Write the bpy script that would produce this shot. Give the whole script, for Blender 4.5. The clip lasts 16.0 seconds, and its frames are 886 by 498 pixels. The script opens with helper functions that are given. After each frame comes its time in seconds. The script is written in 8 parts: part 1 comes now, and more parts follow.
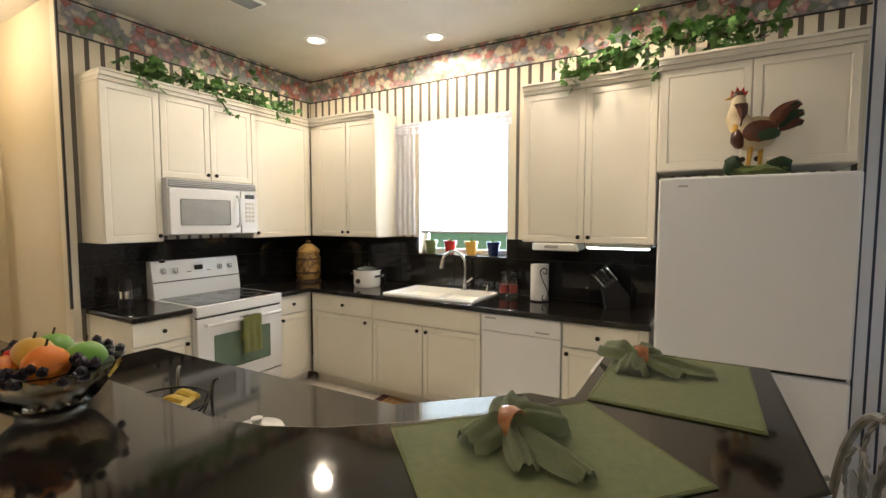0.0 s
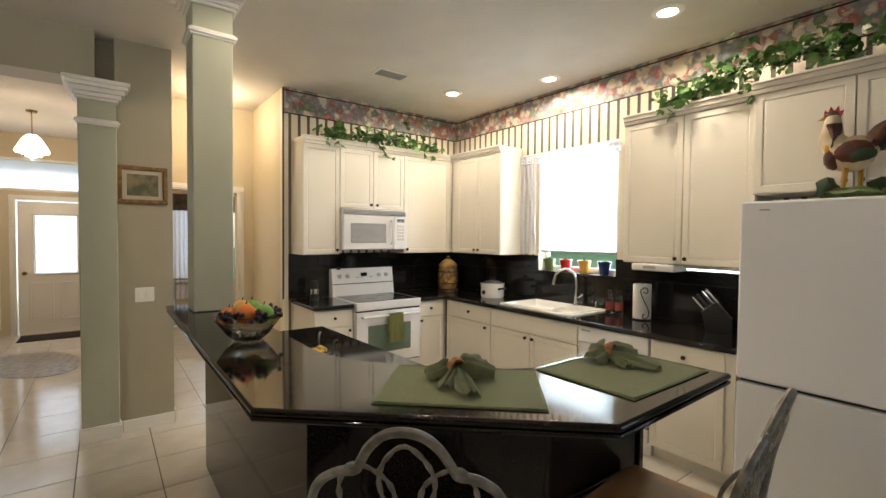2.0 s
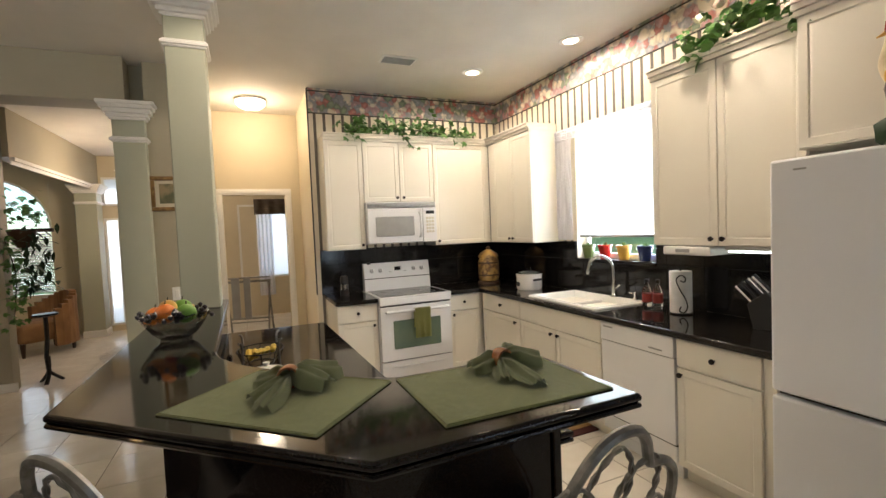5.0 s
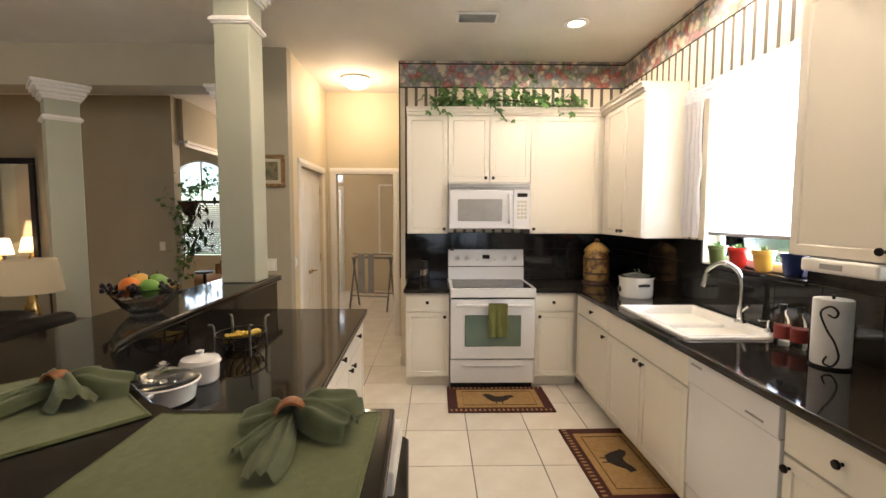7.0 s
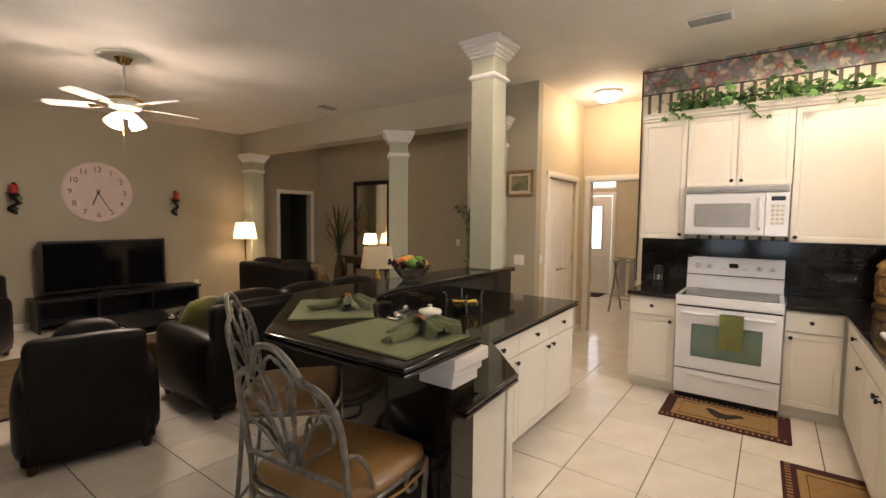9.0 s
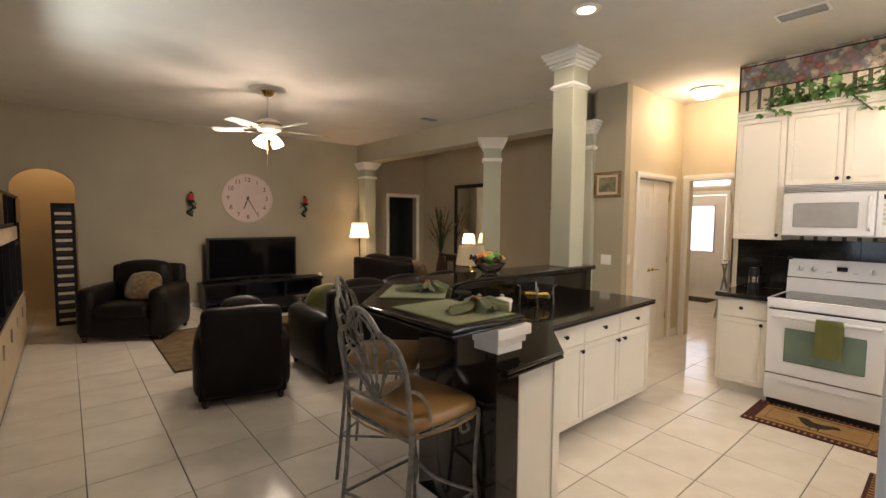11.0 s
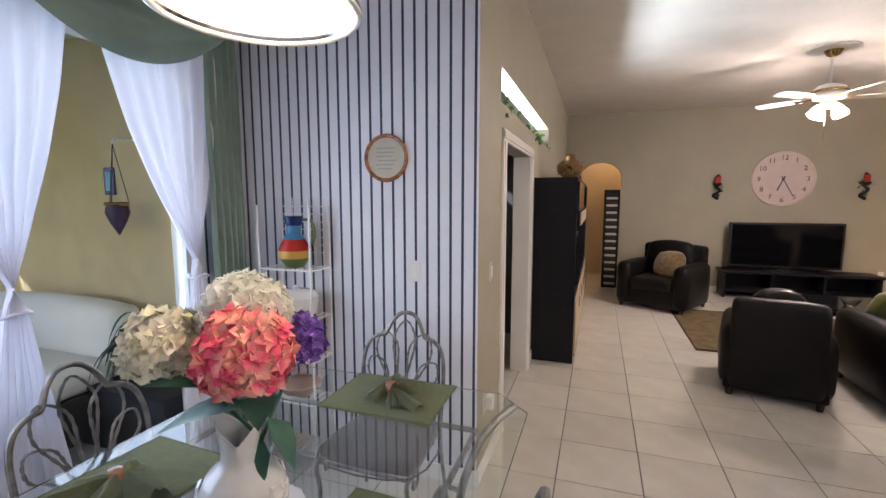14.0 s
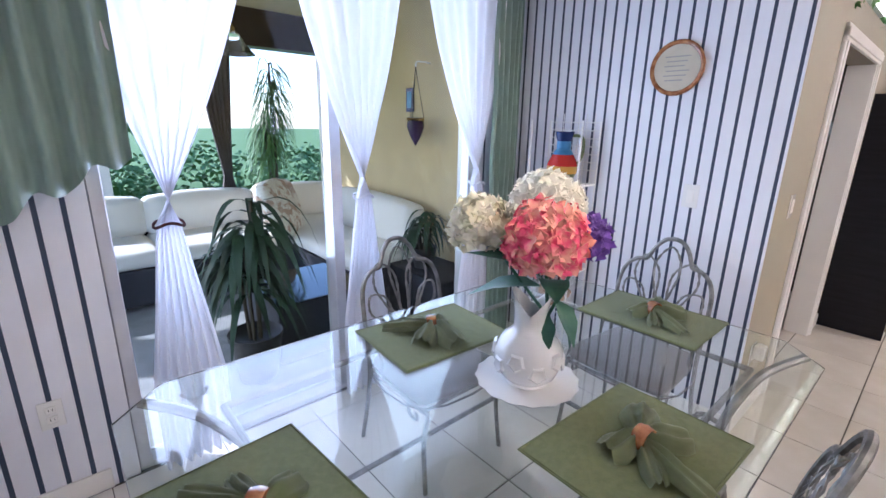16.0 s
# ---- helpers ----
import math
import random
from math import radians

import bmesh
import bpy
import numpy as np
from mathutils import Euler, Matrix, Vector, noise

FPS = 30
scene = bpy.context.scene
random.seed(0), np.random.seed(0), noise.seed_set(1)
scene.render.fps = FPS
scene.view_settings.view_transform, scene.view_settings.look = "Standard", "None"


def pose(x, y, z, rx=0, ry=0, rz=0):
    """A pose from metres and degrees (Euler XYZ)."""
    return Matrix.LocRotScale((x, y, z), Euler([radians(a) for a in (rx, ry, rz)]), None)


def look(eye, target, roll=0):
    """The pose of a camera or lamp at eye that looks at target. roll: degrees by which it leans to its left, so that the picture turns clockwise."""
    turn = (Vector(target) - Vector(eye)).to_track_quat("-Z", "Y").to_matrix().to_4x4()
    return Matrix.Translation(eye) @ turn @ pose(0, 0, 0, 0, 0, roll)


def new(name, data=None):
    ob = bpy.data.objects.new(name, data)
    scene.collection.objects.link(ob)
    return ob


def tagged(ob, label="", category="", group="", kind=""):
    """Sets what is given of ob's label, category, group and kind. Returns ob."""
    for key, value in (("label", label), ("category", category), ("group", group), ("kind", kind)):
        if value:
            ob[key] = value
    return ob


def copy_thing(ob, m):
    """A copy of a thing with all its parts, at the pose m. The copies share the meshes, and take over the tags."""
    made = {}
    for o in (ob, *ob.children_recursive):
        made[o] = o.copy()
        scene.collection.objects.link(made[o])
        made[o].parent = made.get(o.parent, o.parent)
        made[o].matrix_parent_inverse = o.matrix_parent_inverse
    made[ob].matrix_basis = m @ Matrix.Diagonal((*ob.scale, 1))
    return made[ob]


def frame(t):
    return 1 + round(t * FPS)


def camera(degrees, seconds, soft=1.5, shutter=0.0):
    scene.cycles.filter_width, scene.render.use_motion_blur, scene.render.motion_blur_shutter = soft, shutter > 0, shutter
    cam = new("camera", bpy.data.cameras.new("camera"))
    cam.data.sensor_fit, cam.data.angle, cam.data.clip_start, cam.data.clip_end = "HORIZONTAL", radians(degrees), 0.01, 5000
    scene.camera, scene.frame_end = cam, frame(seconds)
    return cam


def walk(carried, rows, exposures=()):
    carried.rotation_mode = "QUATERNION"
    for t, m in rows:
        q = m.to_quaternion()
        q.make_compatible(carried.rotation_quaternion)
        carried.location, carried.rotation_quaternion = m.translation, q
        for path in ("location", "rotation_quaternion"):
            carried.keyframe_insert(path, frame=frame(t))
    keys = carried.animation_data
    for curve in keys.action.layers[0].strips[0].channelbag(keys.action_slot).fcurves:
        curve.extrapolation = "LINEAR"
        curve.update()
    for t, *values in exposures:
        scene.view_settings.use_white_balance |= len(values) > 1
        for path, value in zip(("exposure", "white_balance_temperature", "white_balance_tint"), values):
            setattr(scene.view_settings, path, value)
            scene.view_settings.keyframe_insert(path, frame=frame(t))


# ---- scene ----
cam = camera(89.3, 16.0)
PATH = [
    (0, (0.822, 0.432, 1.562), (-0.187, 2.154, 1.427), 0.1),
    (0.5, (1.01, 0.414, 1.56), (-0.276, 1.942, 1.444), -0.5),
    (1, (1.221, 0.409, 1.572), (-0.183, 1.829, 1.461), -0.4),
    (1.5, (1.413, 0.364, 1.608), (-0.125, 1.639, 1.509), 0.2),
    (2, (1.634, 0.335, 1.584), (0.042, 1.543, 1.526), 0.5),
    (2.5, (1.849, 0.354, 1.577), (0.233, 1.53, 1.514), 1.0),
    (3, (1.996, 0.444, 1.564), (0.305, 1.508, 1.479), -0.0),
    (3.5, (2.094, 0.622, 1.546), (0.312, 1.526, 1.484), -0.5),
    (4, (2.075, 0.789, 1.539), (0.254, 1.614, 1.498), -1.8),
    (4.2, (2.046, 0.847, 1.562), (0.22, 1.662, 1.503), -2.3),
    (6.3, (1.545, 1.877, 1.544), (-0.335, 2.529, 1.343), -0.2),
    (6.5, (1.528, 1.977, 1.552), (-0.409, 2.444, 1.369), -0.7),
    (7, (1.557, 2.163, 1.553), (-0.438, 2.199, 1.406), 0.1),
    (7.5, (1.683, 2.369, 1.579), (-0.262, 1.919, 1.448), 0.9),
    (8, (1.773, 2.593, 1.569), (-0.04, 1.759, 1.433), 0.8),
    (8.5, (1.85, 2.802, 1.576), (0.19, 1.696, 1.437), -0.1),
    (9, (1.993, 2.948, 1.555), (0.384, 1.768, 1.421), 0.5),
    (9.2, (2.014, 3.001, 1.57), (0.434, 1.783, 1.427), 0.6),
    (11.3, (2.211, 3.43, 1.55), (0.971, 1.867, 1.406), 0.7),
    (11.5, (2.242, 3.436, 1.565), (1.028, 1.855, 1.403), 1.0),
    (12, (2.276, 3.473, 1.582), (1.193, 1.802, 1.391), 1.4),
    (12.2, (2.247, 3.536, 1.588), (1.296, 1.788, 1.388), 1.5),
    (12.5, (2.331, 3.465, 1.589), (1.606, 1.614, 1.376), 1.2),
    (13, (2.382, 3.494, 1.591), (2.187, 1.514, 1.389), 0.9),
    (13.5, (2.417, 3.511, 1.594), (2.678, 1.538, 1.396), 0.5),
    (14, (2.425, 3.549, 1.6), (3.073, 1.67, 1.373), 0.0),
    (14.5, (2.464, 3.608, 1.6), (3.451, 1.892, 1.316), 0.3),
    (15, (2.483, 3.661, 1.578), (3.729, 2.144, 1.194), 1.1),
    (15.5, (2.49, 3.714, 1.556), (3.878, 2.354, 1.084), 1.5),
    (16, (2.509, 3.728, 1.534), (3.947, 2.448, 0.992), 1.1),
]
walk(cam, [(t, look(eye, target, roll)) for t, eye, target, roll in PATH], exposures=[(0, 0.05, 5850, 13), (4, 0.06, 5850, 14), (7, 0.16, 6000, 19), (9, 0.14, 6150, 22), (11.5, 0.2, 6000, 20), (13, 0.58, 5600, 24), (14, 0.72, 5450, 25), (15, 0.98, 5200, 26), (16, 1.15, 5050, 26)])

# ---- world, sun and lamps ----
world = bpy.data.worlds.new("sky_world")
scene.world = world
world.use_nodes = True
wn = world.node_tree
sky = wn.nodes.new("ShaderNodeTexSky")
sky.sky_type, sky.sun_disc = "NISHITA", False
sky.sun_elevation, sky.sun_rotation = radians(32), radians(41)
wn.links.new(sky.outputs[0], wn.nodes["Background"].inputs[0])
wn.nodes["Background"].inputs[1].default_value = 0.26
sun_data = bpy.data.lights.new("sun", "SUN")
sun_data.energy, sun_data.angle, sun_data.color = 4.5, radians(0.6), (1, 0.95, 0.87)
sun = new("sun", sun_data)
sun.matrix_world = look((22, 18, 13.3), (8, 2, 0))

CEIL = 3.09


def lamp(name, kind, place, watts, colour, size=0.1, target=None, size_y=None, spot=None):
    data = bpy.data.lights.new(name, kind)
    data.energy, data.color = watts, colour
    if kind == "AREA":
        data.size = size
        if size_y:
            data.shape, data.size_y = "RECTANGLE", size_y
    else:
        data.shadow_soft_size = size
    if spot:
        data.spot_size, data.spot_blend = radians(spot), 0.25
    ob = new(name, data)
    ob.matrix_world = look(place, target) if target else Matrix.Translation(place)
    return ob


WARM = (1.0, 0.80, 0.55)
CANS = [(-2.12, 3.29), (-1.2, 3.74), (0.12, 3.34), (-0.8, 1.48)]
for cx, cy in CANS:
    lamp("can_lamp", "SPOT", (cx, cy, CEIL - 0.03), 60, WARM, 0.06, (cx, cy, 0), spot=174)
lamp("hall_lamp", "POINT", (-3.6, 1.28, CEIL - 0.22), 19, (1.0, 0.78, 0.5), 0.12)
lamp("fan_lamp", "POINT", (0.25, -2.17, 2.40), 112, (1.0, 0.82, 0.60), 0.17)
lamp("floor_lamp_bulb", "POINT", (-2.42, -4.72, 1.30), 22, (1.0, 0.66, 0.34), 0.05)
lamp("table_lamp_bulb", "POINT", (-4.15, -3.3, 1.15), 14, (1.0, 0.66, 0.34), 0.05)
lamp("pendant_bulb", "POINT", (3.13, 2.72, 2.06), 62, (1.0, 0.9, 0.75), 0.05)
lamp("foyer_lamp", "POINT", (-5.9, -0.35, 2.35), 50, (1.0, 0.74, 0.46), 0.1)
# daylight that comes in through the openings
lamp("window_day", "AREA", (-1.1, 4.22, 1.83), 60, (0.93, 0.96, 1.0), 0.9, (-1.1, 3.0, 1.75), 1.2)
lamp("slider_day", "AREA", (4.70, 2.60, 1.55), 19, (0.86, 0.93, 1.0), 1.9, (3.0, 2.60, 1.5), 1.5).data.specular_factor = 0.35
lamp("parlour_day", "AREA", (-7.95, -2.62, 1.7), 45, (0.92, 0.96, 1.0), 1.3, (-6, -2.62, 1.4), 1.8)
# niche has no window: hidden lamp added inside, aimed up at the ceiling
lamp("niche_uplight", "AREA", (3.25, -0.6, 2.205), 17, (0.92, 1.0, 0.88), 2.5, (2.6, -0.6, 2.75), 0.06).data.spread = radians(90)
lamp("front_day", "AREA", (-8.05, -0.5, 1.5), 45, (0.92, 0.96, 1.0), 1.6, (-6, -0.5, 1.2), 2.0)
lamp("dining_day", "AREA", (-8.05, 1.5, 1.5), 10, (0.92, 0.96, 1.0), 1.2, (-6, 1.5, 1.2), 1.4)


# ---- materials ----
def mat(name, base, rough=0.5, metal=0.0, second=None, scale=8.0, bump=0.0, bump_scale=60.0, stretch=(1, 1, 1), vary=0.06, coat=0.0,
        spec=0.5, sheen=0.0, transmission=0.0, ior=1.45, piece=0.0, emit=0.0, alpha=1.0, lo=0.35, hi=0.65):
    m = bpy.data.materials.new(name)
    m.use_nodes = True
    t = m.node_tree
    n, link = t.nodes, t.links.new
    b = n["Principled BSDF"]
    b.inputs["Roughness"].default_value, b.inputs["Metallic"].default_value = rough, metal
    b.inputs["Specular IOR Level"].default_value, b.inputs["Coat Weight"].default_value = spec, coat
    b.inputs["Coat Roughness"].default_value = 0.08
    b.inputs["Sheen Weight"].default_value, b.inputs["Transmission Weight"].default_value = sheen, transmission
    b.inputs["IOR"].default_value, b.inputs["Alpha"].default_value = ior, alpha
    co = n.new("ShaderNodeTexCoord")
    mp = n.new("ShaderNodeMapping")
    mp.inputs["Scale"].default_value = stretch
    link(co.outputs["Object"], mp.inputs[0])
    big = n.new("ShaderNodeTexNoise")
    big.inputs["Scale"].default_value, big.inputs["Detail"].default_value = scale, 5
    link(mp.outputs[0], big.inputs[0])
    ramp = n.new("ShaderNodeValToRGB")
    if second is None:
        second = tuple(c * (1 - 2 * vary) for c in base)
    ramp.color_ramp.elements[0].position, ramp.color_ramp.elements[1].position = lo, hi
    ramp.color_ramp.elements[0].color = (*second, 1)
    ramp.color_ramp.elements[1].color = (*base, 1)
    link(big.outputs[0], ramp.inputs[0])
    col = ramp.outputs[0]
    if piece:
        info = n.new("ShaderNodeObjectInfo")
        hsv = n.new("ShaderNodeHueSaturation")
        mr = n.new("ShaderNodeMapRange")
        mr.inputs["To Min"].default_value, mr.inputs["To Max"].default_value = 1 - piece, 1 + piece
        link(info.outputs["Random"], mr.inputs[0])
        link(mr.outputs[0], hsv.inputs["Value"])
        link(col, hsv.inputs["Color"])
        col = hsv.outputs[0]
    link(col, b.inputs["Base Color"])
    fine = n.new("ShaderNodeTexNoise")
    fine.inputs["Scale"].default_value, fine.inputs["Detail"].default_value = bump_scale, 4
    link(mp.outputs[0], fine.inputs[0])
    mr2 = n.new("ShaderNodeMapRange")
    mr2.inputs["To Min"].default_value, mr2.inputs["To Max"].default_value = max(rough - 0.06, 0.02), rough + 0.06
    link(fine.outputs[0], mr2.inputs[0])
    link(mr2.outputs[0], b.inputs["Roughness"])
    if bump:
        bp = n.new("ShaderNodeBump")
        bp.inputs["Strength"].default_value, bp.inputs["Distance"].default_value = bump, 0.004
        link(fine.outputs[0], bp.inputs["Height"])
        link(bp.outputs[0], b.inputs["Normal"])
    if emit:
        b.inputs["Emission Color"].default_value = (*base, 1)
        b.inputs["Emission Strength"].default_value = emit
    return m


def sheer(name, colour, clear=0.35, trans=0.6):
    """Thin cloth: part of the light goes straight through, part is scattered."""
    m = bpy.data.materials.new(name)
    m.use_nodes = True
    n, link = m.node_tree.nodes, m.node_tree.links.new
    out = n["Material Output"]
    n.remove(n["Principled BSDF"])
    d, tr, tp = n.new("ShaderNodeBsdfDiffuse"), n.new("ShaderNodeBsdfTranslucent"), n.new("ShaderNodeBsdfTransparent")
    d.inputs[0].default_value, tr.inputs[0].default_value = (*colour, 1), (*colour, 1)
    wave = n.new("ShaderNodeTexNoise")
    wave.inputs["Scale"].default_value = 220
    co = n.new("ShaderNodeTexCoord")
    link(co.outputs["Object"], wave.inputs[0])
    bp = n.new("ShaderNodeBump")
    bp.inputs["Strength"].default_value, bp.inputs["Distance"].default_value = 0.15, 0.001
    link(wave.outputs[0], bp.inputs["Height"])
    link(bp.outputs[0], d.inputs["Normal"])
    a, c = n.new("ShaderNodeMixShader"), n.new("ShaderNodeMixShader")
    a.inputs[0].default_value, c.inputs[0].default_value = trans, clear
    link(d.outputs[0], a.inputs[1]), link(tr.outputs[0], a.inputs[2])
    link(a.outputs[0], c.inputs[1]), link(tp.outputs[0], c.inputs[2])
    link(c.outputs[0], out.inputs[0])
    return m


def stripes(name, axis, ground, dark, period, width, phase=0.0, double=0.0):
    """Striped wallpaper; the stripes stand upright and follow each other along an axis."""
    m = mat(name, ground, 0.55, bump=0.05, bump_scale=200, vary=0.02)
    n, link = m.node_tree.nodes, m.node_tree.links.new
    b = n["Principled BSDF"]
    old = b.inputs["Base Color"].links[0].from_socket
    geo, sep = n.new("ShaderNodeNewGeometry"), n.new("ShaderNodeSeparateXYZ")
    link(geo.outputs["Position"], sep.inputs[0])

    def calc(op, a, c):
        q = n.new("ShaderNodeMath")
        q.operation = op
        for i, v in enumerate((a, c)):
            if isinstance(v, (int, float)):
                q.inputs[i].default_value = v
            else:
                link(v, q.inputs[i])
        return q.outputs[0]
    u = calc("FLOORED_MODULO", calc("ADD", sep.outputs["XYZ".index(axis)], phase + 50 * period), period)
    inside = calc("LESS_THAN", u, width)
    if double:
        inside = calc("ADD", inside, calc("MULTIPLY", calc("GREATER_THAN", u, double), calc("LESS_THAN", u, double + width * 0.35)))
    mix = n.new("ShaderNodeMixRGB")
    mix.inputs[2].default_value = (*dark, 1)
    link(inside, mix.inputs[0])
    link(old, mix.inputs[1])
    link(mix.outputs[0], b.inputs["Base Color"])
    return m


def floral(name):
    """Wallpaper border: crowded roses, leaves and fruit on cream."""
    m = mat(name, (0.62, 0.55, 0.42), 0.55, vary=0.05)
    n, link = m.node_tree.nodes, m.node_tree.links.new
    b = n["Principled BSDF"]
    co = n.new("ShaderNodeNewGeometry")
    vor = n.new("ShaderNodeTexVoronoi")
    vor.inputs["Scale"].default_value = 17
    warp = n.new("ShaderNodeTexNoise")
    warp.inputs["Scale"].default_value, warp.inputs["Detail"].default_value = 22, 3
    add = n.new("ShaderNodeMixRGB")
    add.blend_type, add.inputs[0].default_value = "ADD", 0.08
    link(co.outputs["Position"], warp.inputs[0])
    link(co.outputs["Position"], add.inputs[1])
    link(warp.outputs["Color"], add.inputs[2])
    link(add.outputs[0], vor.inputs["Vector"])
    sep = n.new("ShaderNodeSeparateColor")
    link(vor.outputs["Color"], sep.inputs[0])
    ramp = n.new("ShaderNodeValToRGB")
    ramp.color_ramp.interpolation = "CONSTANT"
    cols = [(0.0, (0.30, 0.31, 0.32)), (0.2, (0.42, 0.17, 0.15)), (0.36, (0.22, 0.27, 0.19)), (0.5, (0.66, 0.58, 0.46)), (0.70, (0.48, 0.30, 0.30)), (0.84, (0.36, 0.36, 0.38))]
    ramp.color_ramp.elements[0].color = (*cols[0][1], 1)
    ramp.color_ramp.elements[1].position, ramp.color_ramp.elements[1].color = cols[1][0], (*cols[1][1], 1)
    for p, c in cols[2:]:
        ramp.color_ramp.elements.new(p).color = (*c, 1)
    link(sep.outputs[0], ramp.inputs[0])
    shade = n.new("ShaderNodeMixRGB")
    shade.blend_type = "MULTIPLY"
    shade.inputs[0].default_value = 0.55
    edge = n.new("ShaderNodeValToRGB")
    edge.color_ramp.elements[0].color, edge.color_ramp.elements[1].color = (1.6, 1.5, 1.4, 1), (0.45, 0.45, 0.45, 1)
    edge.color_ramp.elements[1].position = 0.55
    link(vor.outputs["Distance"], edge.inputs[0])
    link(ramp.outputs[0], shade.inputs[1])
    link(edge.outputs[0], shade.inputs[2])
    mixg = n.new("ShaderNodeMixRGB")
    mixg.inputs[1].default_value = (0.62, 0.55, 0.42, 1)
    big = n.new("ShaderNodeTexNoise")
    big.inputs["Scale"].default_value = 6
    link(co.outputs["Position"], big.inputs[0])
    cut = n.new("ShaderNodeMapRange")
    cut.inputs["From Min"].default_value, cut.inputs["From Max"].default_value = 0.36, 0.42
    link(big.outputs[0], cut.inputs[0])
    link(cut.outputs[0], mixg.inputs[0])
    link(shade.outputs[0], mixg.inputs[2])
    link(mixg.outputs[0], b.inputs["Base Color"])
    return m


def glassy(name, colour, rough=0.0, ior=1.45):
    m = bpy.data.materials.new(name)
    m.use_nodes = True
    n, link = m.node_tree.nodes, m.node_tree.links.new
    b = n["Principled BSDF"]
    b.inputs["Base Color"].default_value = (*colour, 1)
    b.inputs["Roughness"].default_value, b.inputs["IOR"].default_value, b.inputs["Transmission Weight"].default_value = rough, ior, 1.0
    return m


def thin_glass(name):
    m = bpy.data.materials.new(name)
    m.use_nodes = True
    n, link = m.node_tree.nodes, m.node_tree.links.new
    out = n["Material Output"]
    n.remove(n["Principled BSDF"])
    g, tp, mx, lw = n.new("ShaderNodeBsdfGlossy"), n.new("ShaderNodeBsdfTransparent"), n.new("ShaderNodeMixShader"), n.new("ShaderNodeFresnel")
    g.inputs["Roughness"].default_value = 0.01
    tp.inputs[0].default_value = (0.93, 0.97, 0.95, 1)
    lw.inputs[0].default_value = 1.22
    link(lw.outputs[0], mx.inputs[0]), link(tp.outputs[0], mx.inputs[1]), link(g.outputs[0], mx.inputs[2])
    link(mx.outputs[0], out.inputs[0])
    return m


M = {}
M["sage"] = mat("sage_wall_paint", (0.37, 0.335, 0.245), 0.6, bump=0.12, bump_scale=90, vary=0.03, scale=2)
M["column"] = mat("pale_green_paint", (0.42, 0.43, 0.33), 0.55, bump=0.1, bump_scale=90, vary=0.03, scale=2)
M["hall"] = mat("cream_wall_paint", (0.60, 0.52, 0.36), 0.6, bump=0.12, bump_scale=90, vary=0.03, scale=2)
M["ceiling"] = mat("ceiling_texture", (0.66, 0.62, 0.55), 0.8, bump=0.35, bump_scale=120, vary=0.03, scale=3)
M["white"] = mat("white_trim_paint", (0.78, 0.76, 0.71), 0.35, vary=0.02, scale=3, bump=0.03)
M["cabinet"] = mat("cream_cabinet_foil", (0.75, 0.71, 0.61), 0.32, vary=0.02, scale=2.5, bump=0.03, bump_scale=40)
M["tile"] = mat("cream_porcelain_tile", (0.68, 0.64, 0.56), 0.13, second=(0.62, 0.575, 0.49), scale=5, bump=0.02, bump_scale=14, piece=0.05)
M["grout"] = mat("grey_grout", (0.13, 0.115, 0.095), 0.85, bump=0.3, bump_scale=200, vary=0.1)
M["granite"] = mat("black_granite", (0.008, 0.0075, 0.007), 0.06, second=(0.024, 0.016, 0.010), scale=170, vary=0.1, lo=0.3, hi=0.48, spec=0.42)
M["granite_tile"] = mat("black_granite_tile", (0.010, 0.010, 0.010), 0.07, second=(0.035, 0.03, 0.022), scale=150, lo=0.3, hi=0.46, piece=0.25)
M["appliance"] = mat("white_enamel", (0.72, 0.72, 0.72), 0.22, vary=0.01, scale=2, coat=0.25)
M["fridge"] = mat("white_textured_enamel", (0.74, 0.75, 0.78), 0.3, vary=0.01, scale=2, bump=0.08, bump_scale=350)
M["blackglass"] = mat("black_ceramic_glass", (0.01, 0.01, 0.01), 0.05, vary=0.1)
M["ovenglass"] = mat("tinted_oven_glass", (0.10, 0.15, 0.12), 0.06, second=(0.14, 0.19, 0.13), scale=3)
M["grille"] = mat("grey_vent_plastic", (0.32, 0.32, 0.31), 0.5)
M["gasket"] = mat("dark_rubber_gasket", (0.03, 0.028, 0.022), 0.7)
M["knob"] = mat("oil_rubbed_bronze", (0.018, 0.014, 0.012), 0.35, 0.6)
M["chrome"] = mat("brushed_nickel", (0.62, 0.61, 0.58), 0.18, 1.0, vary=0.03)
M["brass"] = mat("polished_brass", (0.60, 0.42, 0.16), 0.22, 1.0, vary=0.06)
M["pewter"] = mat("brushed_pewter_iron", (0.30, 0.29, 0.265), 0.42, 0.75, second=(0.17, 0.165, 0.15), scale=25, bump=0.25, bump_scale=180)
M["tanseat"] = mat("tan_leather", (0.31, 0.175, 0.055), 0.36, second=(0.22, 0.115, 0.035), scale=6, bump=0.25, bump_scale=140, coat=0.15)
M["brownseat"] = mat("taupe_suede", (0.13, 0.11, 0.09), 0.8, second=(0.10, 0.085, 0.07), scale=8, bump=0.2, bump_scale=200, sheen=0.3)
M["leather"] = mat("black_leather", (0.0045, 0.004, 0.004), 0.42, spec=0.22, second=(0.008, 0.007, 0.0065), scale=7, bump=0.3, bump_scale=110)
M["mat"] = mat("olive_woven_placemat", (0.135, 0.155, 0.048), 0.85, second=(0.105, 0.125, 0.036), scale=60, bump=0.5, bump_scale=420, sheen=0.2)
M["napkin"] = mat("olive_linen_napkin", (0.25, 0.285, 0.14), 0.85, second=(0.20, 0.235, 0.11), scale=20, bump=0.4, bump_scale=500, sheen=0.3)
